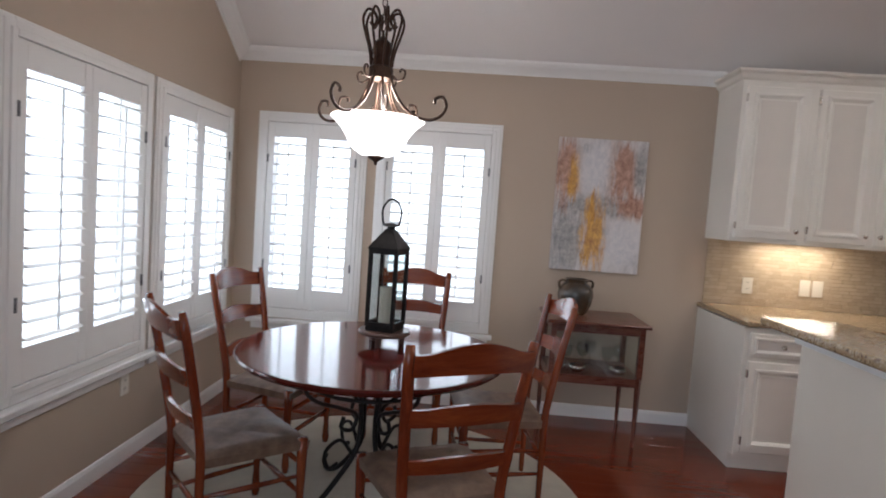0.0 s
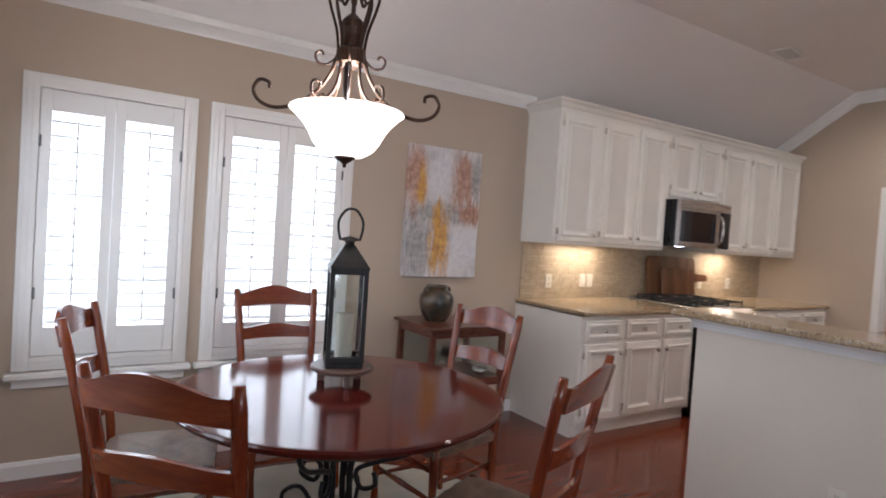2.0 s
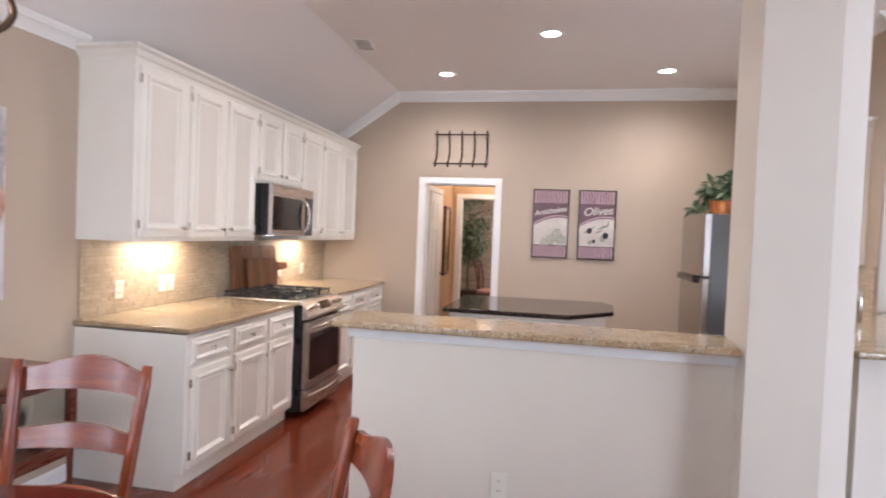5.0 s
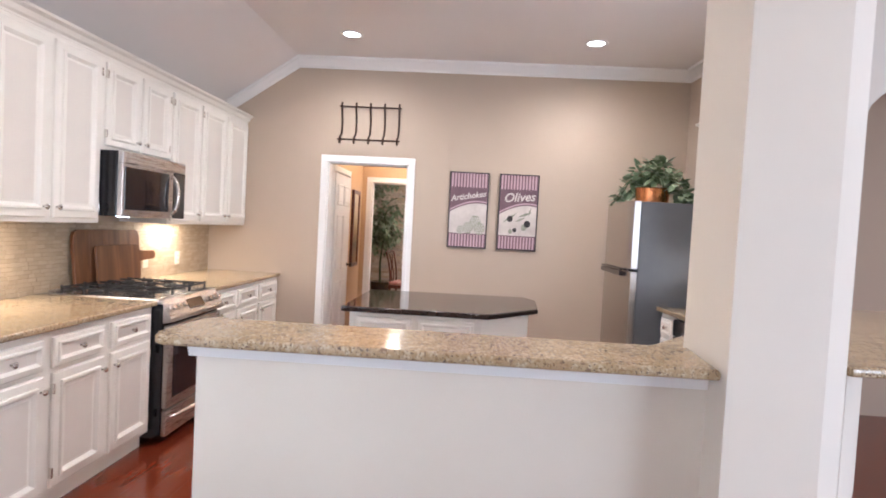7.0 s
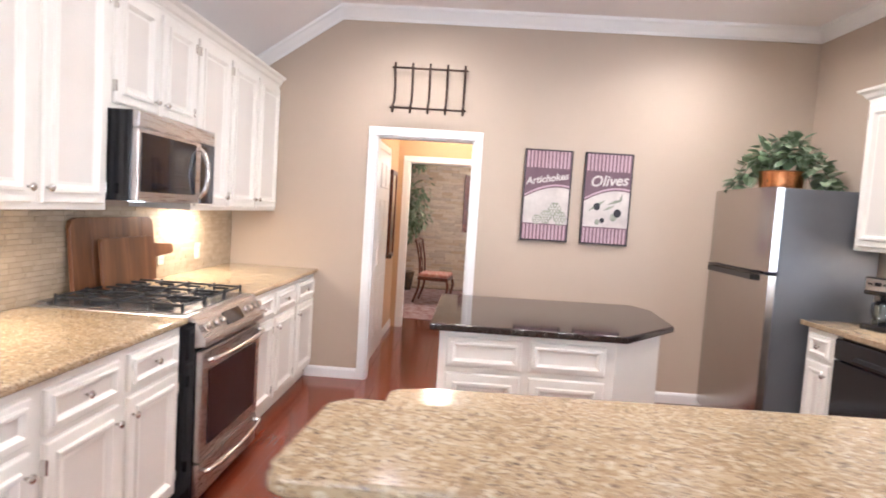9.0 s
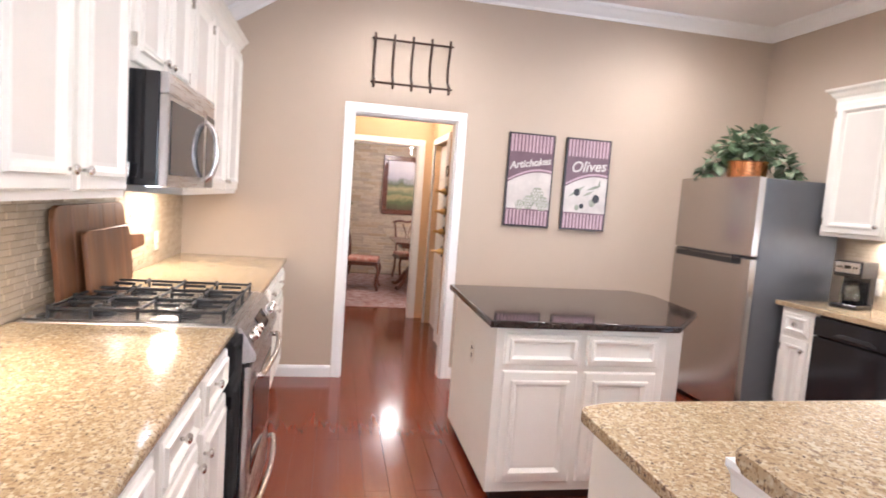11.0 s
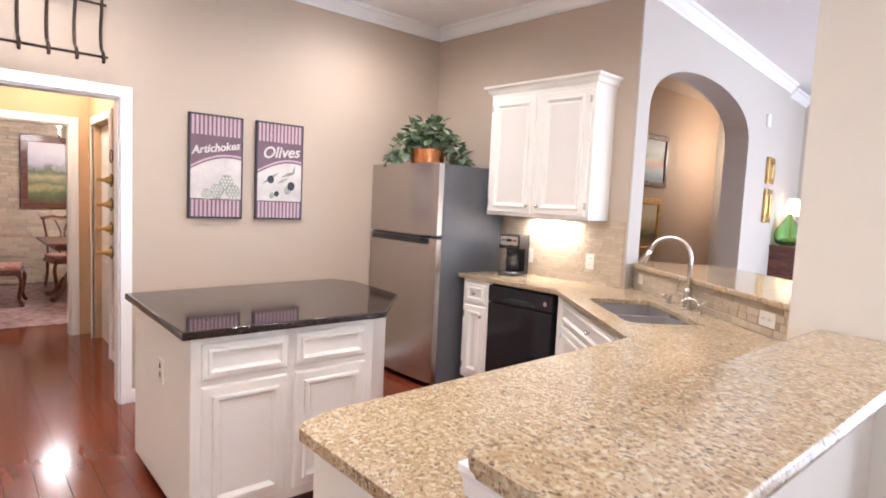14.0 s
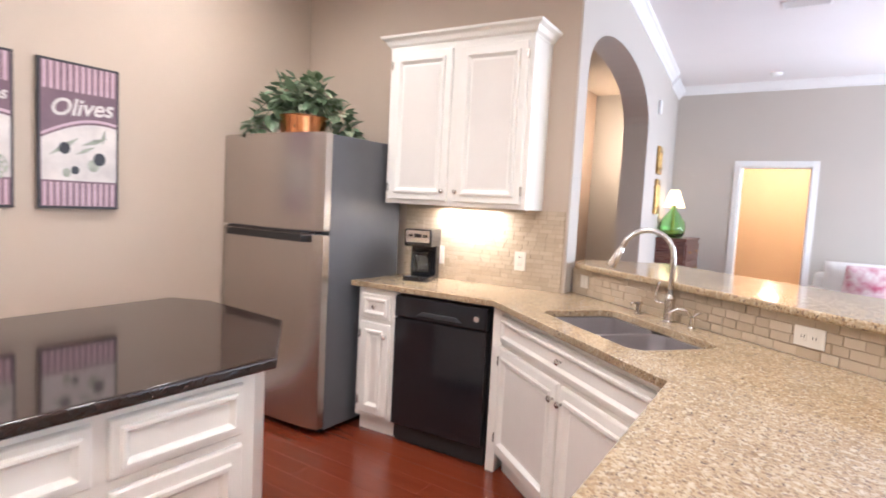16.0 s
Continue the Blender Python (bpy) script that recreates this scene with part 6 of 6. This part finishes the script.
for i in range(k):
    f = 1 + 0.03 * (i % 2)
    t = 2 * math.pi * i / k
    lo_.append(bm.verts.new((0.120 * f * math.cos(t), 0.120 * f * math.sin(t), 0.36)))
    hi_.append(bm.verts.new((0.050 * f * math.cos(t), 0.050 * f * math.sin(t), 0.57)))
for i in range(k):
    bm.faces.new((lo_[i], lo_[(i + 1) % k], hi_[(i + 1) % k], hi_[i]))
part("shade", bm, M["shade_lit"], tl, "lit fluted cream shade").visible_shadow = False
gb = part("glass_bottle", lathe([(0, 0.0), (0.10, 0.002), (0.135, 0.04), (0.150, 0.11), (0.135, 0.19), (0.085, 0.27), (0.035, 0.33), (0.026, 0.36), (0.034, 0.375), (0.028, 0.38), (0.018, 0.36), (0.03, 0.32), (0.08, 0.262), (0.128, 0.188), (0.142, 0.11), (0.128, 0.045), (0, 0.012)], 32), M["green_glass"], None, "round green glass demijohn on the chest", smooth=True, category="bottle")
gb.matrix_basis = pose(3.93, -4.03, 1.15)


def picture(name, x, y, z, rz, w, h, fw, frame_mat, art, label, cat="painting"):
    p = empty(name, x, y, z, rz, label=label, category=cat)
    bm = bmesh.new()
    for q in ((0, w, 0, fw), (0, w, h - fw, h), (0, fw, fw, h - fw), (w - fw, w, fw, h - fw)):
        box(bm, q[0], q[1], -0.035, 0.0, q[2], q[3], 0.006)
    part("frame", bm, frame_mat, p)
    part("picture", B(fw - 0.002, w - fw + 0.002, -0.018, -0.004, fw - 0.002, h - fw + 0.002), art, p)
    return p


def scene_art(name, bands, scale=5.0):
    """Painted country in soft bands from bottom to top."""
    m, nt, b = nodes(name)
    t = nt.nodes.new("ShaderNodeTexCoord")
    sep = nt.nodes.new("ShaderNodeSeparateXYZ")
    nt.links.new(t.outputs["Generated"], sep.inputs[0])
    n = noise_tex(nt, t.outputs["Object"], scale, 6, 0.65, 0.3)
    ad = nt.nodes.new("ShaderNodeMath")
    ad.operation = "MULTIPLY_ADD"
    ad.inputs[1].default_value = 0.35
    nt.links.new(n, ad.inputs[0])
    nt.links.new(sep.outputs[2], ad.inputs[2])
    nt.links.new(ramp(nt, ad.outputs[0], bands), b.inputs["Base Color"])
    b.inputs["Roughness"].default_value = 0.5
    bump(nt, b, n, 0.3)
    return m


ART1 = scene_art("landscape_paint", [(0.15, (0.06, 0.035, 0.02)), (0.32, (0.10, 0.13, 0.05)), (0.42, (0.34, 0.30, 0.14)), (0.50, (0.12, 0.17, 0.08)), (0.62, (0.42, 0.36, 0.20)), (0.72, (0.10, 0.14, 0.08)), (0.82, (0.50, 0.48, 0.56)), (1.1, (0.66, 0.64, 0.68))])
ART2 = scene_art("harbour_paint", [(0.2, (0.10, 0.16, 0.25)), (0.45, (0.25, 0.30, 0.33)), (0.6, (0.35, 0.12, 0.08)), (0.75, (0.20, 0.24, 0.18)), (0.95, (0.40, 0.42, 0.42))], 9)
ART3 = scene_art("autumn_paint", [(0.2, (0.25, 0.13, 0.04)), (0.45, (0.06, 0.06, 0.03)), (0.65, (0.30, 0.22, 0.10)), (0.9, (0.50, 0.42, 0.28))], 8)
picture("framed_painting", 5.30, -2.75, 1.80, -90, 0.80, 0.66, 0.07, M["mahogany"], ART2, "framed harbour painting in the passage")
picture("framed_painting", 5.30, -2.75, 0.95, -90, 0.72, 0.70, 0.08, M["gold"], ART3, "gilt-framed autumn landscape in the passage")
aw = math.degrees(math.atan(0.114)) - 90
for z, h in ((1.86, 0.30), (1.42, 0.38)):
    picture("gilt_mirror", A(-3.42) - 0.001, -3.42, z, aw, 0.26, h, 0.06, M["gold"], M["chrome"], "small ornate gilt frame with a mirror on the living room wall", "mirror")
th = empty("alarm_box", A(-3.30) - 0.0, -3.30, 2.48, aw, label="small white alarm box high on the wall", category="alarm")
part("box", B(-0.05, 0.05, -0.03, -0.001, 0, 0.14, 0.006), M["trim"], th)

sofa = empty("sofa", 1.95, -4.35, 0, 0, label="white slipcovered sofa with rolled arms", category="sofa")


def cushion(w, d, h, puff=0.03, k=8):
    bm = bmesh.new()
    bmesh.ops.create_cube(bm, size=1.0)
    bmesh.ops.subdivide_edges(bm, edges=bm.edges, cuts=k - 1, use_grid_fill=True)
    for q in bm.verts:
        x, y, z = q.co * 2
        r = 0.5 * (1 - max(abs(x), abs(y)) ** 6 * 0.0)
        q.co = Vector((x * w / 2, y * d / 2, z * h / 2))
        q.co.z += puff * z * (1 - x * x) * (1 - y * y)
        q.co.x *= 1 - 0.04 * z * z * abs(x) ** 4
        q.co.y *= 1 - 0.06 * z * z * abs(y) ** 4
    return bm


part("base", B(-0.95, 0.55, -0.42, 0.42, 0.06, 0.40, 0.05, 3), M["white_cloth"], sofa, smooth=40)
part("backrest", B(-0.95, 0.55, -0.45, -0.25, 0.40, 0.86, 0.07, 4), M["white_cloth"], sofa, smooth=40)
for x in (-0.98, 0.52):
    part("arm", B(x - 0.10, x + 0.10, -0.44, 0.44, 0.06, 0.70, 0.07, 4), M["white_cloth"], sofa, smooth=40)
for x in (-0.57, 0.12):
    part("seat_cushion", cushion(0.66, 0.62, 0.16), M["white_cloth"], sofa, smooth=True).matrix_basis = pose(x, 0.08, 0.49)
    part("back_cushion", cushion(0.66, 0.48, 0.18, 0.05), M["white_cloth"], sofa, smooth=True).matrix_basis = pose(x, -0.16, 0.76, 78)
for x in (-0.9, 0.5):
    for y in (-0.36, 0.36):
        part("foot", B(x - 0.03, x + 0.03, y - 0.03, y + 0.03, 0, 0.06), M["mahogany"], sofa)
M["floral"] = mottled("rose_print_cotton", (0.70, 0.66, 0.63), (0.45, 0.10, 0.16), 0.9, 9, 200, 0.3)
pl = part("throw_pillow", cushion(0.42, 0.40, 0.10, 0.06), M["floral"], None, "white throw pillow with red flowers on the sofa", smooth=True, category="pillow")
pl.matrix_basis = pose(2.02, -4.18, 0.80, 68, 0, 10)
st = empty("side_table", 2.80, -4.45, 0, 0, label="small round pale side table beside the sofa", category="side table")
part("top", lathe([(0, 0.66), (0.19, 0.66), (0.20, 0.67), (0.20, 0.685), (0.19, 0.69), (0, 0.69)], 28), M["white_cloth"], st, smooth=40)
part("pedestal", lathe([(0.13, 0), (0.13, 0.02), (0.03, 0.05), (0.025, 0.40), (0.035, 0.62), (0.06, 0.66)], 20), M["mahogany"], st, smooth=True)


# the hall
def panel_door(name, x, y, rz, w, h, label):
    d = empty(name, x, y, 0.005, rz, kind="structure", label=label)
    part("slab", B(0, w, 0.003, 0.036, 0, h), M["trim"], d)
    for col in range(2):
        for z0, z1 in ((0.20, 0.78), (0.90, 1.55), (1.66, 1.90)):
            px = 0.10 + col * (w - 0.20 + 0.04) / 2
            part("panel", rings_panel((w - 0.24) / 2, z1 - z0, [(0.0, -0.004), (0.010, 0.005), (0.022, 0.001), (0.040, 0.001), (0.055, 0.006)], 0.006), M["trim"], d).matrix_basis = pose(px, 0.0029, z0)
    part("door_handle", lathe([(0.026, 0), (0.026, 0.006), (0.010, 0.012), (0.010, 0.04), (0.027, 0.052), (0.022, 0.068), (0, 0.07)], 16), M["bronze"], d, "dark bronze knob", smooth=40).matrix_basis = pose(w - 0.07, 0.003, 0.95, 90)
    return d


panel_door("door_hall", 6.35, HY1 - 0.038, 0, 0.76, 2.02, "white six-panel door in the hall, closed")
casing("door_trim_closet", "y", HY1, -1, 6.33, 7.13, 0.0, 2.04)
panel_door("door_side", 7.74, HY0 - 0.06, 180, 0.78, 2.03, "white panelled side door in the hall")
mirror_h = picture("framed_mirror", 7.35, HY1, 0.90, 0, 0.40, 1.00, 0.05, M["mahogany"], ART3, "tall dark-framed picture in the hall", "picture")
wr = empty("wine_rack", 6.58, HY0 + 0.0, 0.88, 180, label="wall-hung iron wine rack holding bottles", category="wine rack")
for x in (-0.05, 0.05):
    part("upright", tube(spline([(x, -0.02, 0.0), (x, -0.035, 0.2), (x, -0.02, 0.45), (x, -0.035, 0.7), (x, -0.02, 0.95)], 4), 0.005, 6), M["iron"], wr)
for i in range(5):
    z = 0.08 + 0.19 * i
    part("ring", tube([(0.05 * math.cos(radians(t)), -0.07, z + 0.05 * math.sin(radians(t))) for t in range(0, 361, 30)], 0.004, 6), M["iron"], wr)
for i in range(0, 4):
    bo = part("wine_bottle", lathe([(0, 0), (0.036, 0), (0.037, 0.03), (0.030, 0.05), (0.030, 0.09), (0.014, 0.115), (0.013, 0.165), (0, 0.165)], 16), M["gold"], None, "gold-foiled wine bottle lying in the rack", smooth=40, category="bottle", group="bottles in the wine rack")
    bo.matrix_basis = pose(6.58, HY0 + 0.005, 0.88 + 0.08 + 0.19 * i, -90)

# dining room
M["plaid"] = mottled("red_plaid_cloth", (0.42, 0.10, 0.08), (0.60, 0.45, 0.36), 0.8, 14, 200, 0.3, stretch=(1, 1, 1))
M["persian"] = mottled("faded_patterned_rug", (0.22, 0.09, 0.09), (0.42, 0.34, 0.33), 0.95, 9, 160, 0.5)
part("rug", B(8.55, 11.5, 0.3, 3.85, 0.0, 0.010, 0.003), M["persian"], None, "faded red and grey patterned rug in the dining room", category="rug")
dt = empty("formal_table", 10.15, 2.0, 0.010, 0, label="dark carved pedestal dining table", category="table")
part("top", B(-0.55, 0.55, -1.0, 0.75, 0.725, 0.755, 0.008, 2), M["mahogany"], dt)
part("apron", B(-0.45, 0.45, -0.9, 0.65, 0.66, 0.724), M["mahogany"], dt)
for y in (-0.6, 0.4):
    part("pedestal", lathe([(0.06, 0.14), (0.10, 0.20), (0.11, 0.30), (0.06, 0.36), (0.05, 0.50), (0.09, 0.58), (0.07, 0.66)], 16, m=Matrix.Translation((0, y, 0))), M["mahogany"], dt, smooth=True)
    for i in range(4):
        a = radians(45 + 90 * i)
        part("foot", tube([(p[0] * math.cos(a), y + p[0] * math.sin(a), p[1]) for p in spline([(0.05, 0.25, 0), (0.14, 0.24, 0), (0.22, 0.12, 0), (0.32, 0.035, 0), (0.38, 0.03, 0)], 4)], 0.03, 8), M["mahogany"], dt, smooth=True)


def formal_chair():
    c = empty("carved_chair", 0, 0, 0, 0, label="dark carved dining chair with a red plaid seat", category="chair", group="carved chairs")
    part("seat", B(-0.24, 0.24, -0.22, 0.24, 0.43, 0.485, 0.02, 3), M["plaid"], c, "red plaid upholstered seat", smooth=40)
    part("seat_frame", B(-0.25, 0.25, -0.23, 0.25, 0.375, 0.43, 0.006), M["mahogany"], c)
    for sx in (-1, 1):
        part("front_leg", tube(spline([(sx * 0.22, 0.22, 0.40), (sx * 0.25, 0.25, 0.30), (sx * 0.225, 0.225, 0.12), (sx * 0.24, 0.25, 0.03), (sx * 0.25, 0.265, 0.012)], 4), 0.022, 8), M["mahogany"], c, smooth=True)
        part("back_leg", tube(spline([(sx * 0.20, -0.21, 0.45), (sx * 0.20, -0.22, 0.25), (sx * 0.205, -0.30, 0.012)], 4), 0.020, 8), M["mahogany"], c, smooth=True)
        part("back_post", tube(spline([(sx * 0.19, -0.21, 0.42), (sx * 0.20, -0.23, 0.70), (sx * 0.225, -0.29, 0.98)], 4), 0.016, 8), M["mahogany"], c, smooth=True)
        part("splat", tube(spline([(sx * 0.03, -0.22, 0.44), (sx * 0.07, -0.235, 0.62), (sx * 0.02, -0.25, 0.76), (sx * 0.08, -0.28, 0.95)], 4), 0.011, 8), M["mahogany"], c, smooth=True)
    part("crest_rail", tube(spline([(-0.25, -0.29, 0.975), (-0.12, -0.305, 1.0), (0, -0.31, 0.985), (0.12, -0.305, 1.0), (0.25, -0.29, 0.975)], 5), 0.020, 8), M["mahogany"], c, smooth=True)
    return c


fc = formal_chair()
fc.matrix_basis = pose(9.95, 3.20, 0.010, 0, 0, 172)
for x, y, rz in ((10.95, 2.35, 100), (10.95, 1.5, 88), (9.35, 2.2, -80), (9.35, 1.3, -95)):
    copy_thing(fc, pose(x, y, 0.010, 0, 0, rz))
picture("framed_painting", 11.70, 2.84, 1.10, -90, 1.30, 1.06, 0.09, M["mahogany"], ART1, "large dark-framed landscape on the stone wall")
cl_ = empty("chandelier", 10.15, 2.25, 1.95, 0, label="iron chandelier with lit candle bulbs", category="chandelier")
part("stem", tube([(0, 0, 0.0), (0, 0, 0.65)], 0.010, 8), M["bronze"], cl_)
for i in range(6):
    a = radians(60 * i + 10)
    part("arm", tube([(p[0] * math.cos(a), p[0] * math.sin(a), p[1]) for p in spline([(0.01, 0.12, 0), (0.10, 0.02, 0), (0.22, 0.02, 0), (0.30, 0.12, 0), (0.30, 0.16, 0)], 4)], 0.008, 6), M["bronze"], cl_, smooth=True)
    part("bulb", lathe([(0.010, 0.24), (0.018, 0.26), (0.016, 0.285), (0, 0.31)], 10, m=Matrix.Translation((0.30 * math.cos(a), 0.30 * math.sin(a), 0))), M["flame_bulb"], cl_, "lit candle bulb", smooth=True)
    part("candle_sleeve", lathe([(0.022, 0.155), (0.012, 0.165), (0.011, 0.24), (0, 0.24)], 10, m=Matrix.Translation((0.30 * math.cos(a), 0.30 * math.sin(a), 0))), M["candle"], cl_)
tree = empty("ficus_tree", 11.25, 3.85, 0, 0, label="tall leafy indoor tree in a dark pot", category="tree")
part("pot", lathe([(0, 0), (0.15, 0), (0.20, 0.30), (0.21, 0.34), (0.19, 0.34), (0, 0.30)], 24), M["glaze"], tree, smooth=40)
part("trunk", tube(spline([(0, 0, 0.3), (0.03, 0.02, 0.7), (-0.02, -0.02, 1.1), (0.02, 0.0, 1.5), (0, 0, 1.9)], 4), 0.020, 8, taper=[1.2 - 0.045 * i for i in range(17)]), M["stem"], tree, smooth=True)
for i in range(7):
    a = radians(51 * i)
    z = 0.95 + 0.14 * i
    part("limb", tube(spline([(0, 0, z), (0.15 * math.cos(a), 0.15 * math.sin(a), z + 0.15), (0.30 * math.cos(a), 0.30 * math.sin(a), z + 0.22)], 4), 0.008, 6), M["stem"], tree)
rt = random.Random(8)
foliage("crown", tree, [(rt.uniform(-.32, .32), rt.uniform(-.32, .28), rt.uniform(1.0, 2.3), rt.uniform(.12, .24)) for _ in range(22)], 1500, 0.085, 21, M["leaf"], 0.8)


# floor boards
BW, BL = 0.127, 1.8
rf = random.Random(31)
boards, joined = [], bmesh.new()
proto = {}


def board_mesh(length, width, material, bev=0.0012):
    key = (round(length, 3), round(width, 3), material.name)
    if key not in proto:
        bm = bmesh.new()
        lo = [bm.verts.new(q) for q in ((0, 0, -0.011), (length, 0, -0.011), (length, width, -0.011), (0, width, -0.011))]
        md = [bm.verts.new(q) for q in ((0, 0, -bev), (length, 0, -bev), (length, width, -bev), (0, width, -bev))]
        hi = [bm.verts.new(q) for q in ((bev, bev, 0), (length - bev, bev, 0), (length - bev, width - bev, 0), (bev, width - bev, 0))]
        bm.faces.new(hi)
        for a, b in ((lo, md), (md, hi)):
            for i in range(4):
                bm.faces.new((a[i], a[(i + 1) % 4], b[(i + 1) % 4], b[i]))
        me = bpy.data.meshes.new("board")
        bm.to_mesh(me)
        bm.free()
        me.materials.append(material)
        proto[key] = me
    return proto[key]


floor = empty("floor", 0, 0, 0, kind="structure", label="glossy red-brown wooden floor")
far = bmesh.new()
y = -7.5
count = 0
while y < NY + 2.2:
    x = WX - 0.14 - rf.choice((0.0, 0.6, 1.2))
    while x < 12.2:
        a, b = max(x, WX - 0.14), min(x + BL, 12.2)
        if b - a > 0.02:
            near = y > 0.6 and y < 4.7 and b > 1.2 and a < 6.4 and count < 120 or (y > 2.4 and y < 3.6 and a < 8.2 and b > 5.0 and count < 190) or (1.0 < y < 4.7 and b < 2.6 and count < 290)
            if near:
                o = new("floor_board", board_mesh(b - a - 0.0008, BW - 0.0008, M["floor"]))
                o.parent = floor
                o.matrix_basis = pose(a, y, 0)
                count += 1
            else:
                vs = [far.verts.new(q) for q in ((a, y, 0), (b - 0.0008, y, 0), (b - 0.0008, y + BW - 0.0008, 0), (a, y + BW - 0.0008, 0))]
                far.faces.new(vs)
        x += BL
    y += BW
me = bpy.data.meshes.new("floor_boards_far")
far.to_mesh(me)
far.free()
me.materials.append(M["floor"])
o = new("floor_boards", me)
o.parent = floor
tagged(o, kind="stuff")


# tiled backsplashes
def tiled(name, x, y, z, rz, length, height, tw, th, near, material, grout, seed, rough=0.0018, thick=0.008, label=""):
    """Tiles on a wall whose face looks towards -y at rz 0; near is the stretch whose tiles are parts."""
    base = part(name, B(0, length, -0.004, 0, 0, height), grout, None, kind="structure", label=label)
    base.matrix_basis = pose(x, y, z, 0, 0, rz)
    rnd = random.Random(seed)
    far = bmesh.new()
    cache = {}
    rows = int(round(height / th))
    th = height / rows
    made = 0
    for r in range(rows):
        xx = -tw * rnd.random()
        while xx < length:
            w = tw * rnd.uniform(0.75, 1.25)
            a, b = max(0.0, xx), min(length, xx + w)
            xx += w
            if b - a < 0.012:
                continue
            d = thick + rnd.uniform(-rough, rough)
            g = 0.0018
            if near and near[0] <= a <= near[1] and made < 300:
                key = (round((b - a) / 0.006), 1)
                if key not in cache:
                    ww = key[0] * 0.006 - g
                    bm = bmesh.new()
                    box(bm, 0, ww, -thick, -0.003, 0, th - g)
                    for q in bm.verts:
                        if q.co.y < -0.005:
                            q.co.x += (0.0015 if q.co.x < ww / 2 else -0.0015)
                            q.co.z += (0.0015 if q.co.z < th / 2 else -0.0015)
                    me = bpy.data.meshes.new("tile")
                    bmesh.ops.recalc_face_normals(bm, faces=bm.faces)
                    bm.to_mesh(me)
                    bm.free()
                    me.materials.append(material)
                    cache[key] = me
                o = new("tile", cache[key])
                o.parent = base
                o.matrix_basis = pose(a + g / 2, -(d - thick), r * th + g / 2, rnd.uniform(-0.6, 0.6))
                made += 1
            else:
                box(far, a + g / 2, b - g / 2, -d, -0.003, r * th + g / 2, (r + 1) * th - g / 2)
    if len(far.verts):
        me = bpy.data.meshes.new("tiles")
        bmesh.ops.recalc_face_normals(far, faces=far.faces)
        far.to_mesh(me)
        me.materials.append(material)
        o = new("tiles", me)
        o.parent = base
        tagged(o, kind="stuff")
    far.free()
    return base


tiled("backsplash_north", 2.20, NY - 0.0005, CTR + 0.001, 0, EX - 2.20, UB - CTR - 0.002, 0.068, 0.026, (0.85, 1.6), M["tile"], M["grout"], 1, label="tumbled beige mosaic backsplash")
south(tiled("backsplash_south", 4.80, SY + 0.0005, CTR + 0.001, 180, 4.80 - 3.69, 1.40 - CTR - 0.002, 0.068, 0.026, None, M["tile"], M["grout"], 2, label="tumbled beige mosaic backsplash"))
L = (DG1 - DG0).length
q = DG1 + dn * 0.0005
tiled("backsplash_diagonal", q.x, q.y, CTR + 0.001, dang + 180, L, BAR - GT - CTR - 0.003, 0.078, 0.036, (0.2, 1.8), M["tile"], M["grout"], 3, label="low tumbled tile backsplash under the raised bar")
tiled("backsplash_peninsula", PX1 + 0.0005, PY0 + 0.02, CTR + 0.001, 90, PY1 - PY0 - 0.02, BAR - GT - CTR - 0.003, 0.078, 0.036, None, M["tile"], M["grout"], 4, label="low tumbled tile backsplash under the raised bar")
# stacked stone
tiled("wall_stone", 11.75, 4.745, 0.0, -90, 5.74, 2.6, 0.26, 0.052, (0.75, 2.2), M["stone"], M["mortar"], 5, rough=0.018, thick=0.045, label="stacked ledge stone wall of the dining room")
